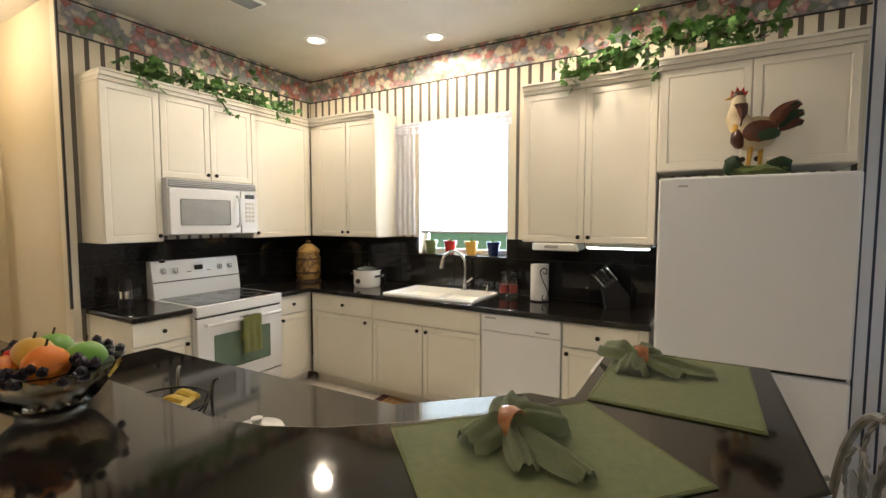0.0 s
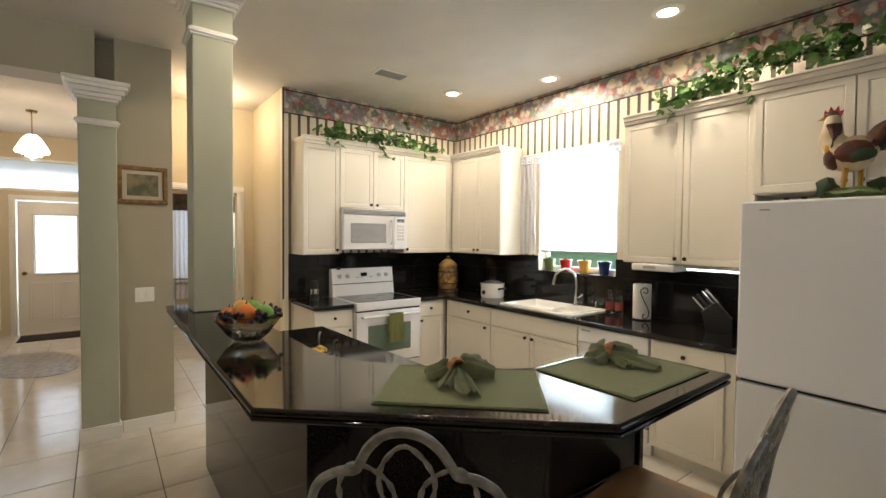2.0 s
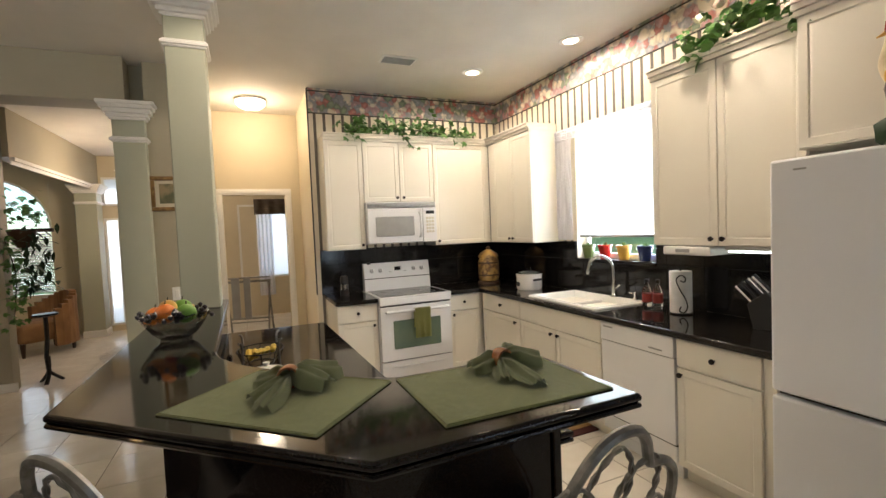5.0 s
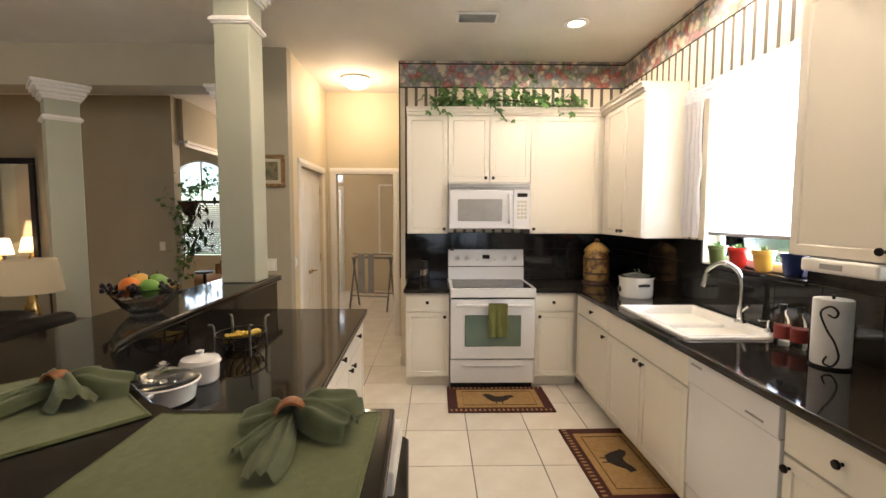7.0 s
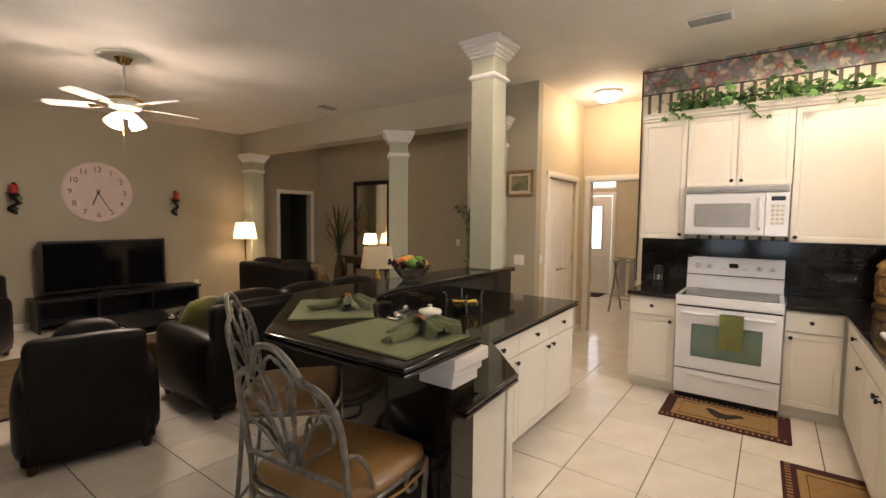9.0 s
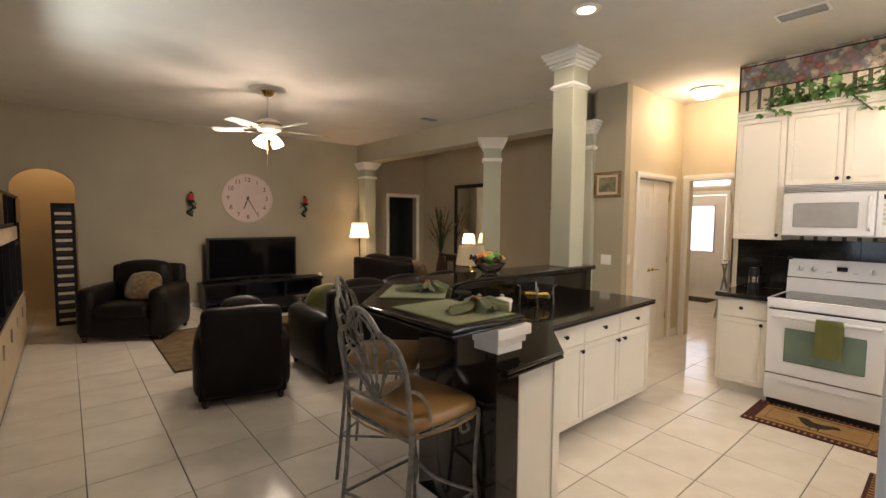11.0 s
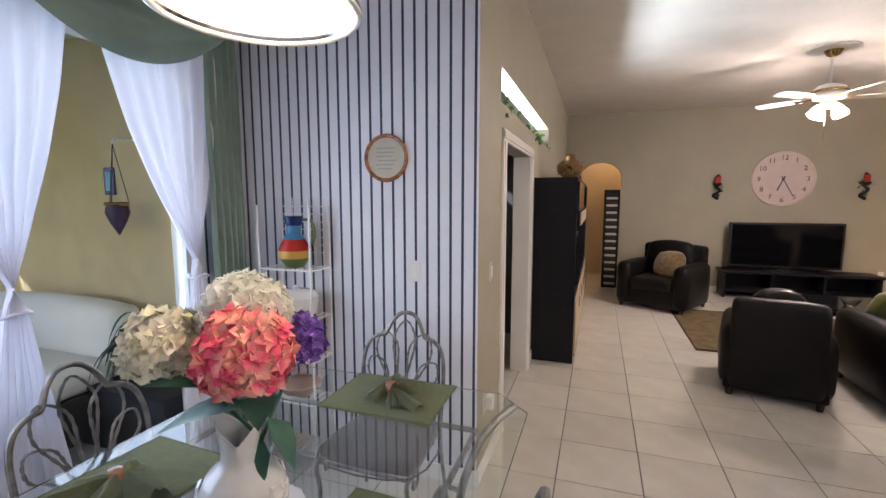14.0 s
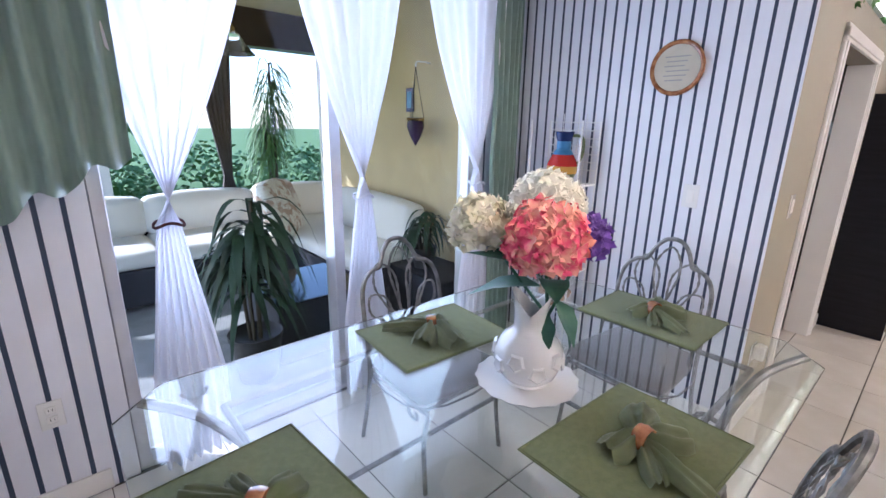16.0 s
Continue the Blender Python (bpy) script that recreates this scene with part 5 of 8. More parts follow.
# under-cabinet radio and strip lamp
rad = thing("under_cabinet_radio", (-0.32, 3.80, 1.325), 0, "silver-white radio fixed under the wall cabinet", "radio")
part("case", box(0, -0.08, 0, 0.34, 0.16, 0.058, 0.012, 3), "plainwhite", rad)
part("display", box(0.10, -0.083, 0.018, 0.2, -0.078, 0.04), "grille", rad)
strip = thing("strip_lamp", (0.06, 3.82, 1.345), 0, "lit white strip lamp under the wall cabinet", "lamp")
part("housing", box(0, -0.03, 0.012, 0.44, 0.05, 0.038, 0.004, 1), "plainwhite", strip)
part("tube", tube([(0.01, 0.0, 0.008), (0.43, 0.0, 0.008)], 0.009, 8), "striplight", strip)

# pots on the window sill
for k, (x, m_) in enumerate(((-1.45, "olive"), (-1.24, "red"), (-1.02, "yellow"), (-0.80, "blue"))):
    p = thing("flower_pot", (x, 4.085, 1.232), 0, ("moss green", "red", "ochre yellow", "cobalt blue")[k] + " glazed flower pot on the window sill", "pot", "sill pots")
    part("pot", lathe([(0.036, 0), (0.042, 0.01), (0.056, 0.10), (0.062, 0.102), (0.062, 0.125), (0.054, 0.125), (0.05, 0.10), (0, 0.10)], 20), m_, p)
    bm = bmesh.new()
    rnd = random.Random(k)
    for j in range(9):
        leaf_shape(bm, pose(0, 0, 0.10, rnd.uniform(40, 80), 0, 40 * j), 0.06, 0.02)
    part("sprout", bm, "leaf", p)

# outlets and switches
def plate(x, y, z, rz, label, rocker=False, w=0.075):
    p = thing("wall_switch" if rocker else "wall_outlet", (x, y, z), rz, label, "switch" if rocker else "outlet")
    part("plate", box(-w / 2, -0.006, -0.058, w / 2, 0, 0.058, 0.003, 2), "plainwhite", p)
    for dx in ([0] if w < 0.1 else [-0.028, 0.028]):
        if rocker:
            part("rocker", box(dx - 0.016, -0.010, -0.034, dx + 0.016, -0.004, 0.034, 0.002, 1), "white", p)
        else:
            for dz in (-0.021, 0.021):
                f = part("socket", box(dx - 0.017, -0.008, dz - 0.015, dx + 0.017, -0.004, dz + 0.015, 0.004, 2), "white", p)
                for sx in (-0.006, 0.006):
                    part("slot", box(dx + sx - 0.001, -0.0085, dz - 0.004, dx + sx + 0.001, -0.0075, dz + 0.006), "inkblack", f)
    return p


plate(-2.70, 0.60, 1.09, 90, "white double rocker switch on sage wall", True, 0.13)
plate(-2.85, 0.80, 1.1, 180, "white rocker switch on the hall wall", True)
plate(3.01, 1.0, 1.17, -90, "white rocker switch beside the bedroom door", True)
o1 = plate(3.01, 1.12, 0.40, -90, "white wall outlet with a plugged night light")
part("night_light", box(-0.03, -0.06, -0.02, 0.03, -0.008, 0.06, 0.012, 3), "plainwhite", o1)
plate(4.62, 3.86, 0.42, -90, "white wall outlet on striped paper")
plate(-1.75, -5.15, 0.4, 180, "white wall outlet on the television wall")
plate(-4.40, -1.42, 1.15, 90, "white rocker switch on the mirror wall", True)

plate(3.37, 1.292, 1.20, 180, "white blank plate on the striped wall", True)

# framed picture by the column
pic = thing("framed_picture", (-2.70, 0.595, 1.968), 90, "small still-life painting in a gilt frame", "picture")
bm = bmesh.new()
for a in ((-0.17, -0.15, 0.17, -0.115), (-0.17, 0.115, 0.17, 0.15), (-0.17, -0.115, -0.135, 0.115), (0.135, -0.115, 0.17, 0.115)):
    box(a[0], -0.03, a[1], a[2], 0, a[3], 0.008, 2, bm)
part("frame", bm, "gold", pic)
part("mat_board", box(-0.14, -0.010, -0.12, 0.14, -0.006, 0.12), "matboard", pic)
part("painting", box(-0.105, -0.013, -0.085, 0.105, -0.008, 0.085), "canvas", pic)

# recessed ceiling lamps, vents, hall dome
for cx, cy in CANS:
    c = thing("recessed_lamp", (cx, cy, CEIL), 0, "lit recessed ceiling lamp with white trim ring", "ceiling light", "recessed lamps")
    part("trim_ring", lathe([(0.062, -0.002), (0.066, -0.012), (0.10, -0.006), (0.102, 0.0)], 28), "white", c)
    part("bulb", lathe([(0.060, -0.001), (0.058, -0.008), (0.03, -0.016), (0, -0.018)], 20), "bulb", c)
dome = thing("dome_ceiling_lamp", (-3.6, 1.28, CEIL), 0, "lit frosted dome lamp on the hall ceiling", "ceiling light")
part("pan", lathe([(0.16, -0.025), (0.165, 0)], 28), "white", dome)
part("shade", lathe([(0.155, -0.025), (0.15, -0.06), (0.10, -0.10), (0.0, -0.115)], 28), "softbulb", dome)
for vx, vy, rz in ((-2.03, 2.49, 0), (-2.15, -2.1, 90)):
    v = thing("ceiling_vent", (vx, vy, CEIL), rz, "white metal air vent in the ceiling", "vent")
    part("frame", box(-0.09, -0.16, -0.010, 0.09, 0.16, 0, 0.004, 1), "white", v)
    for k in range(7):
        part("slat", box(-0.066 + 0.02 * k, -0.14, -0.016, -0.056 + 0.02 * k, 0.14, -0.008), "grille", v)

# kitchen rugs
def rug(name, x, y, rz, label):
    r = thing(name, (x, y, 0), rz, label, "rug")
    part("border", box(-0.43, -0.265, 0.0, 0.43, 0.265, 0.010, 0.004, 1), "rugedge", r, "maroon checked border")
    part("field", box(-0.35, -0.185, 0.009, 0.35, 0.185, 0.0125, 0.002, 1), "rug", r)
    part("inner_line", tube([(-0.30, -0.14, 0.0128), (0.30, -0.14, 0.0128), (0.30, 0.14, 0.0128), (-0.30, 0.14, 0.0128)], 0.003, 4, closed=True), "rugmark", r)
    part("motif", multi_motif(), "rugmark", r, "dark rooster motif")
    for k in range(22):
        part("check", box(-0.41 + 0.0378 * k, -0.245, 0.0095, -0.395 + 0.0378 * k, -0.215, 0.0118), "rug", r)
        part("check", box(-0.41 + 0.0378 * k, 0.215, 0.0095, -0.395 + 0.0378 * k, 0.245, 0.0118), "rug", r)
    return r


def multi_motif():
    bm = prism([(-0.09, -0.02), (-0.05, -0.075), (0.02, -0.08), (0.07, -0.04), (0.10, 0.0), (0.14, 0.015), (0.12, 0.06), (0.07, 0.05), (0.04, 0.03), (-0.02, 0.03), (-0.06, 0.07), (-0.10, 0.085), (-0.13, 0.06), (-0.11, 0.03)], 0.0122, 0.0142)
    box(-0.03, -0.115, 0.0122, -0.02, -0.075, 0.0142, bm=bm)
    box(0.02, -0.115, 0.0122, 0.03, -0.075, 0.0142, bm=bm)
    return bm


rug("kitchen_rug", -2.14, 2.70, 90, "tan rug with maroon border and rooster motif by the range")
rug("kitchen_rug", -1.16, 3.33, 1, "tan rug with maroon border and rooster motif by the sink")

# bread of the bar: place mats, napkins with rings
def cloth_lobe(bm, a, b, width, height, seed):
    """A gathered lobe of cloth from a to b, with folds along it."""
    a, b = Vector(a), Vector(b)
    way = (b - a)
    side = Vector((-way.y, way.x, 0)).normalized()
    grid = []
    for j in range(13):
        t = j / 12
        w = width * (0.18 + 0.82 * math.sin(min(1, t * 1.25) * math.pi / 2)) * (1 - 0.25 * max(0, t - 0.8) / 0.2)
        row = []
        for i in range(15):
            u = i / 14 * 2 - 1
            lift = height * (0.45 + 0.75 * math.sin(min(1, 2.4 * t) * math.pi / 2) - 0.6 * t) * (1 - u * u) + 0.008 * (1 - 0.3 * t) * math.cos(u * 9 + seed) + 0.006
            p = a + way * t + side * u * w / 2 + Vector((0, 0, max(0.003, lift + 0.006 * noise.noise(Vector((u * 3, t * 3, seed))))))
            row.append(bm.verts.new(p))
        grid.append(row)
    for j in range(12):
        for i in range(14):
            bm.faces.new((grid[j][i], grid[j][i + 1], grid[j + 1][i + 1], grid[j + 1][i]))


def place_setting(x, y, z, rz, group, turn=20, label_mat="olive woven placemat", w=0.49, d=0.37, shift=(0.0, 0.0)):
    pm = thing("placemat", (x, y, z), rz, label_mat + (" on the black granite bar" if z > 1 else " on the glass table"), "placemat", group)
    part("mat", box(-w / 2, -d / 2, 0.0005, w / 2, d / 2, 0.005, 0.002, 1), "mat", pm)
    part("hem", tube([(-w / 2 + 0.006, -d / 2 + 0.006, 0.005), (w / 2 - 0.006, -d / 2 + 0.006, 0.005), (w / 2 - 0.006, d / 2 - 0.006, 0.005), (-w / 2 + 0.006, d / 2 - 0.006, 0.005)], 0.0025, 5, closed=True), "mat", pm)
    nk = thing("napkin", (x + shift[0], y + shift[1], z + 0.005), rz + turn, "olive linen napkin drawn through an amber ring", "napkin", group + " napkins")
    for ang, far, wide, high, seed in ((0, 0.20, 0.075, 0.028, 1.0 + x), (-28, 0.14, 0.06, 0.026, 2.0 + x), (72, 0.13, 0.10, 0.05, 3.0 + y), (130, 0.15, 0.11, 0.05, 4.0 + y), (-95, 0.10, 0.095, 0.045, 5.0 + x)):
        tip = (far * math.cos(radians(ang)), far * math.sin(radians(ang)), 0)
        bm = bmesh.new()
        cloth_lobe(bm, (0.0, 0, 0.012), tip, wide, high, seed)
        bmesh.ops.solidify(bm, geom=bm.faces[:], thickness=0.003)
        part("cloth_fold", bm, "napkin", nk, smooth="all")
    ring = lathe([(0.026, -0.017), (0.032, -0.018), (0.036, 0.0), (0.032, 0.018), (0.026, 0.017), (0.026, -0.017)], 20, m=pose(0.012, 0, 0.034, 0, 90, 10))
    part("napkin_ring", ring, "ring", nk, "amber wooden napkin ring")
    return pm


place_setting(0.555, 1.235, 1.111, 47, "bar settings", -72, shift=(-0.07, 0.03))
place_setting(0.765, 1.80, 1.111, 90, "bar settings", -88, shift=(-0.11, 0.07))

# crystal fruit bowl
bowl = thing("fruit_bowl", (-0.48, 0.85, 1.111), 0, "cut crystal bowl filled with artificial fruit", "bowl")
bowl.scale = (0.86, 0.86, 0.86)
part("bowl", lathe([(0.075, 0), (0.07, 0.01), (0.10, 0.035), (0.145, 0.10), (0.165, 0.135), (0.16, 0.138), (0.138, 0.10), (0.09, 0.04), (0.0, 0.02)], 40, flute=20, depth=0.03), "crystal", bowl)
for n_, m_, p_, s_ in (("pear", "green", (-0.06, 0.03, 0.15), (0.055, 0.05, 0.05)), ("apple", "green", (0.06, 0.06, 0.14), (0.05, 0.05, 0.048)), ("lemon", "yellow", (0.0, -0.03, 0.165), (0.075, 0.045, 0.045)),
                       ("orange", "orange", (0.075, -0.03, 0.15), (0.05, 0.05, 0.05)), ("apple", "red", (-0.085, -0.05, 0.13), (0.04, 0.04, 0.04)), ("orange", "orange", (-0.02, -0.09, 0.13), (0.045, 0.045, 0.045)), ("peach", "yellow", (-0.1, 0.05, 0.13), (0.042, 0.042, 0.042))):
    q = part(n_, blob(p_, s_, 3, 0.05, 1.5), m_, bowl)
    part("stalk", tube([Vector(p_) + Vector((0, 0, s_[2] * 0.9)), Vector(p_) + Vector((0.006, 0.004, s_[2] * 1.35))], 0.003, 5), "stem", q)
rnd = random.Random(8)
for cx, cy in ((-0.14, -0.02), (0.13, 0.02), (0.02, 0.12), (0.1, -0.1)):
    bm = bmesh.new()
    for k in range(16):
        blob((cx + rnd.gauss(0, 0.025), cy + rnd.gauss(0, 0.025), 0.13 + rnd.uniform(-0.02, 0.04)), (0.014, 0.014, 0.015), 1, bm=bm)
    part("grape_bunch", bm, "grape", bowl, "bunch of dark grapes")["kind"] = "stuff"
bm = bmesh.new()
for k in range(16):
    leaf_shape(bm, pose(rnd.uniform(-0.12, 0.12), rnd.uniform(-0.12, 0.12), 0.14, rnd.uniform(-20, 40), 0, rnd.uniform(0, 360)), 0.06, 0.045)
part("leaves", bm, "leafdark", bowl)

# casserole and small pot, fruit basket on the low counter
cs = thing("casserole", (-0.03, 1.19, 0.885), 0, "white oval casserole with glass lid", "casserole dish")
part("dish", lathe([(0.085, 0), (0.10, 0.01), (0.112, 0.07), (0.12, 0.075), (0.115, 0.08), (0.1, 0.02), (0, 0.014)], 30), "plainwhite", cs)
part("lid", lathe([(0.114, 0.08), (0.09, 0.10), (0.04, 0.115), (0.012, 0.118), (0.012, 0.128), (0.022, 0.14), (0.0, 0.15)], 30), "crystal", cs)
for s in (-1, 1):
    part("handle", tube(smooth_path([(s * 0.112, -0.03, 0.068), (s * 0.145, -0.02, 0.068), (s * 0.145, 0.02, 0.068), (s * 0.112, 0.03, 0.068)]), 0.008, 8), "plainwhite", cs)
sp = thing("small_crock", (-0.235, 1.215, 0.885), 0, "small white lidded stoneware crock", "crock")
part("pot", lathe([(0.06, 0), (0.068, 0.01), (0.072, 0.075), (0.076, 0.08)], 24), "plainwhite", sp)
part("lid", lathe([(0.078, 0.08), (0.07, 0.095), (0.02, 0.108), (0.012, 0.112), (0.016, 0.125), (0, 0.13)], 24), "plainwhite", sp)
for s in (-1, 1):
    part("handle", tube(smooth_path([(s * 0.072, -0.02, 0.06), (s * 0.095, 0, 0.062), (s * 0.072, 0.02, 0.06)]), 0.006, 6), "plainwhite", sp)
fb = thing("wire_fruit_basket", (-0.65, 1.20, 0.885), 0, "black wire basket holding ripe bananas", "basket")
fb.scale = (0.95, 0.95, 0.86)
bm = tube([(0.14 * math.cos(a * math.pi / 12), 0.12 * math.sin(a * math.pi / 12), 0.105) for a in range(24)], 0.004, 6, closed=True)
tube([(0.08 * math.cos(a * math.pi / 12), 0.07 * math.sin(a * math.pi / 12), 0.02) for a in range(24)], 0.004, 6, bm, closed=True)
for k in range(10):
    a = k * math.pi / 5
    tube([(0.08 * math.cos(a), 0.07 * math.sin(a), 0.02), (0.12 * math.cos(a), 0.10 * math.sin(a), 0.05), (0.14 * math.cos(a), 0.12 * math.sin(a), 0.105)], 0.003, 5, bm)
part("wire_bowl", bm, "blackmetal", fb)
for a in (45, 135, 225, 315):
    ca, sa = math.cos(radians(a)), math.sin(radians(a))
    part("leg", tube(smooth_path([(0.15 * ca, 0.13 * sa, 0.0), (0.145 * ca, 0.125 * sa, 0.12), (0.15 * ca, 0.13 * sa, 0.17), (0.17 * ca, 0.15 * sa, 0.18)]), 0.006, 6), "pewter", fb)
for k in range(5):
    part("banana", tube(smooth_path([(-0.11 + 0.01 * k, -0.06 + 0.03 * k, 0.07), (-0.04, -0.06 + 0.032 * k, 0.055 + 0.012 * k), (0.05, -0.05 + 0.028 * k, 0.07 + 0.01 * k), (0.11 - 0.01 * k, -0.02 + 0.018 * k, 0.12)]), 0.019, 8, taper=0.6), "banana", fb)


# ---- iron stools and chairs ----
def fan_back(parent, w, z0, z1, y, rope=0.0055, frame_r=0.011, petals=5):
    """Scalloped frame with rope loops that spread from its foot."""
    h = z1 - z0
    half = [(-0.49, 0), (-0.50, 0.38), (-0.485, 0.56), (-0.435, 0.675), (-0.36, 0.735), (-0.30, 0.755), (-0.245, 0.765), (-0.215, 0.82), (-0.165, 0.91), (-0.09, 0.98)]
    half = [(x * w, z * h) for x, z in half]
    line = half + [(0, h)] + [(-x, z) for x, z in half[::-1]]
    part("back_frame", tube(smooth_path([(x, y + 0.10 * (z / h) ** 1.5, z0 + z) for x, z in line], 5), frame_r, 8), "pewter", parent)
    loops = [(0.0, 0.92, 0.10), (-0.26, 0.80, 0.10), (0.26, 0.80, 0.10), (-0.40, 0.52, 0.085), (0.40, 0.52, 0.085)][:petals]
    for dx, top, wd in loops:
        tip = Vector((dx * w, top * h))
        foot = Vector((dx * 0.12 * w, 0.06 * h))
        way = (tip - foot)
        nrm = Vector((-way.y, way.x)).normalized()
        pts = [foot, foot + way * 0.4 + nrm * wd * w * 0.7, foot + way * 0.78 + nrm * wd * w * 1.35, tip, foot + way * 0.78 - nrm * wd * w * 1.35, foot + way * 0.4 - nrm * wd * w * 0.7, foot]
        line = smooth_path([(p.x, y + 0.10 * max(0, p.y / h) ** 1.5, z0 + p.y) for p in pts], 7)
        bm = bmesh.new()
        for ph in (0, math.pi):
            tw_ = [Vector((p.x + 0.0035 * math.cos(i * 1.4 + ph), p.y + 0.0035 * math.sin(i * 1.4 + ph), p.z)) for i, p in enumerate(line)]
            tube(tw_, rope * 0.72, 5, bm)
        part("rope_loop", bm, "pewter", parent)
    part("knot", lathe([(0.014, -0.03), (0.02, 0), (0.014, 0.05), (0, 0.055)], 10, m=pose(0, y, z0 + 0.035)), "pewter", parent)
    part("back_rail", tube([(-w / 2, y, z0 + 0.01), (0, y + 0.012, z0 + 0.02), (w / 2, y, z0 + 0.01)], 0.009, 8), "pewter", parent)


def scroll(x, y, z, s, r=0.05):
    return smooth_path([(x, y, z), (x, y - s * 0.03, z + 0.02), (x, y - s * (0.03 + r), z - 0.005), (x, y - s * (0.02 + r), z - 0.05), (x, y - s * r * 0.5, z - 0.055), (x, y - s * r * 0.45, z - 0.03), (x, y - s * r * 0.75, z - 0.025)], 5)


def iron_seat(name, label, group, seat_z, back_top, w, seat_mat, tall):
    s = thing(name, (0, 0, 0), 0, label, "bar stool" if tall else "chair", group)
    d = 0.42
    bm = cushion_block(-w / 2, -d / 2, seat_z - 0.075, w / 2, d / 2, seat_z, 0.022, bevel=0.035)
    for v in bm.verts:
        v.co.x *= 1.0 - 0.12 * (v.co.y / d + 0.5)
    seat = part("seat", bm, seat_mat, s, "padded leather seat" if tall else "padded suede seat", smooth="all")
    part("piping", tube(smooth_path([(-w / 2, -d / 2, seat_z - 0.065), (w / 2, -d / 2, seat_z - 0.065), (w / 2 - 0.025, d / 2, seat_z - 0.065), (-w / 2 + 0.025, d / 2, seat_z - 0.065)], 4, True), 0.005, 5, closed=True), seat_mat, seat)
    part("seat_frame", tube([(-w / 2 + 0.01, -d / 2 + 0.01, seat_z - 0.085), (w / 2 - 0.01, -d / 2 + 0.01, seat_z - 0.085), (w / 2 - 0.03, d / 2 - 0.01, seat_z - 0.085), (-w / 2 + 0.03, d / 2 - 0.01, seat_z - 0.085)], 0.010, 8, closed=True), "pewter", s)
    for x in (-1, 1):
        fx = x * (w / 2 - 0.012)
        part("leg", tube(smooth_path([(fx, -d / 2 + 0.015, seat_z - 0.07), (fx, -d / 2 - 0.02, seat_z - 0.10), (fx, -d / 2 + 0.005, seat_z * 0.5), (fx + x * 0.01, -d / 2 - 0.02, 0.0)]), 0.0105, 8), "pewter", s)
        part("leg_scroll", tube(scroll(fx, -d / 2 + 0.03, seat_z - 0.095, -1), 0.007, 6), "pewter", s)
        bx = x * (w / 2 - 0.01)
        part("leg", tube(smooth_path([(bx, d / 2 - 0.005, seat_z + 0.03), (bx, d / 2 - 0.01, seat_z - 0.10), (bx, d / 2 + 0.01, seat_z * 0.5), (bx + x * 0.015, d / 2 + 0.045, 0.0)]), 0.0105, 8), "pewter", s)
        part("side_scroll", tube(smooth_path([(bx, d / 2 - 0.005, seat_z + 0.13), (bx, d / 2 - 0.06, seat_z + 0.10), (bx, d / 2 - 0.11, seat_z + 0.02), (bx, d / 2 - 0.13, seat_z - 0.07)]), 0.008, 6), "pewter", s)
        if tall:
            part("stretcher", tube([(fx, -d / 2, 0.26), (bx, d / 2 + 0.02, 0.26)], 0.008, 6), "pewter", s)
    if tall:
        part("foot_ring", tube(smooth_path([(-w / 2 + 0.012, -d / 2, 0.26), (0, -d / 2 + 0.05, 0.26), (w / 2 - 0.012, -d / 2, 0.26)], 6), 0.009, 8), "pewter", s)
        part("stretcher", tube([(-w / 2 + 0.01, d / 2 + 0.02, 0.26), (0, d / 2 - 0.03, 0.26), (w / 2 - 0.01, d / 2 + 0.02, 0.26)], 0.008, 6), "pewter", s)
    fan_back(s, w - 0.01, seat_z + 0.02, back_top, d / 2 - 0.005)
    return s


stool = iron_seat("bar_stool", "pewter iron bar stool with fan back and tan leather seat", "bar stools", 0.73, 1.18, 0.46, "tanseat", True)
stool.matrix_basis = pose(0.955, 1.74, 0, 0, 0, -84)
copy_thing(stool, pose(0.64, 1.03, 0, 0, 0, -133))

# floor tiles, the nearest as single pieces
PX, PY, TX, TY = 0.466, 0.444, 2.134, 0.622
tile_mesh = bpy.data.meshes.new("tile")
bm = box(0.003, 0.003, -0.010, PX - 0.003, PY - 0.003, 0.0, 0.0015, 1)
bm.to_mesh(tile_mesh)
bm.free()
tile_mesh.materials.append(M["tile"])


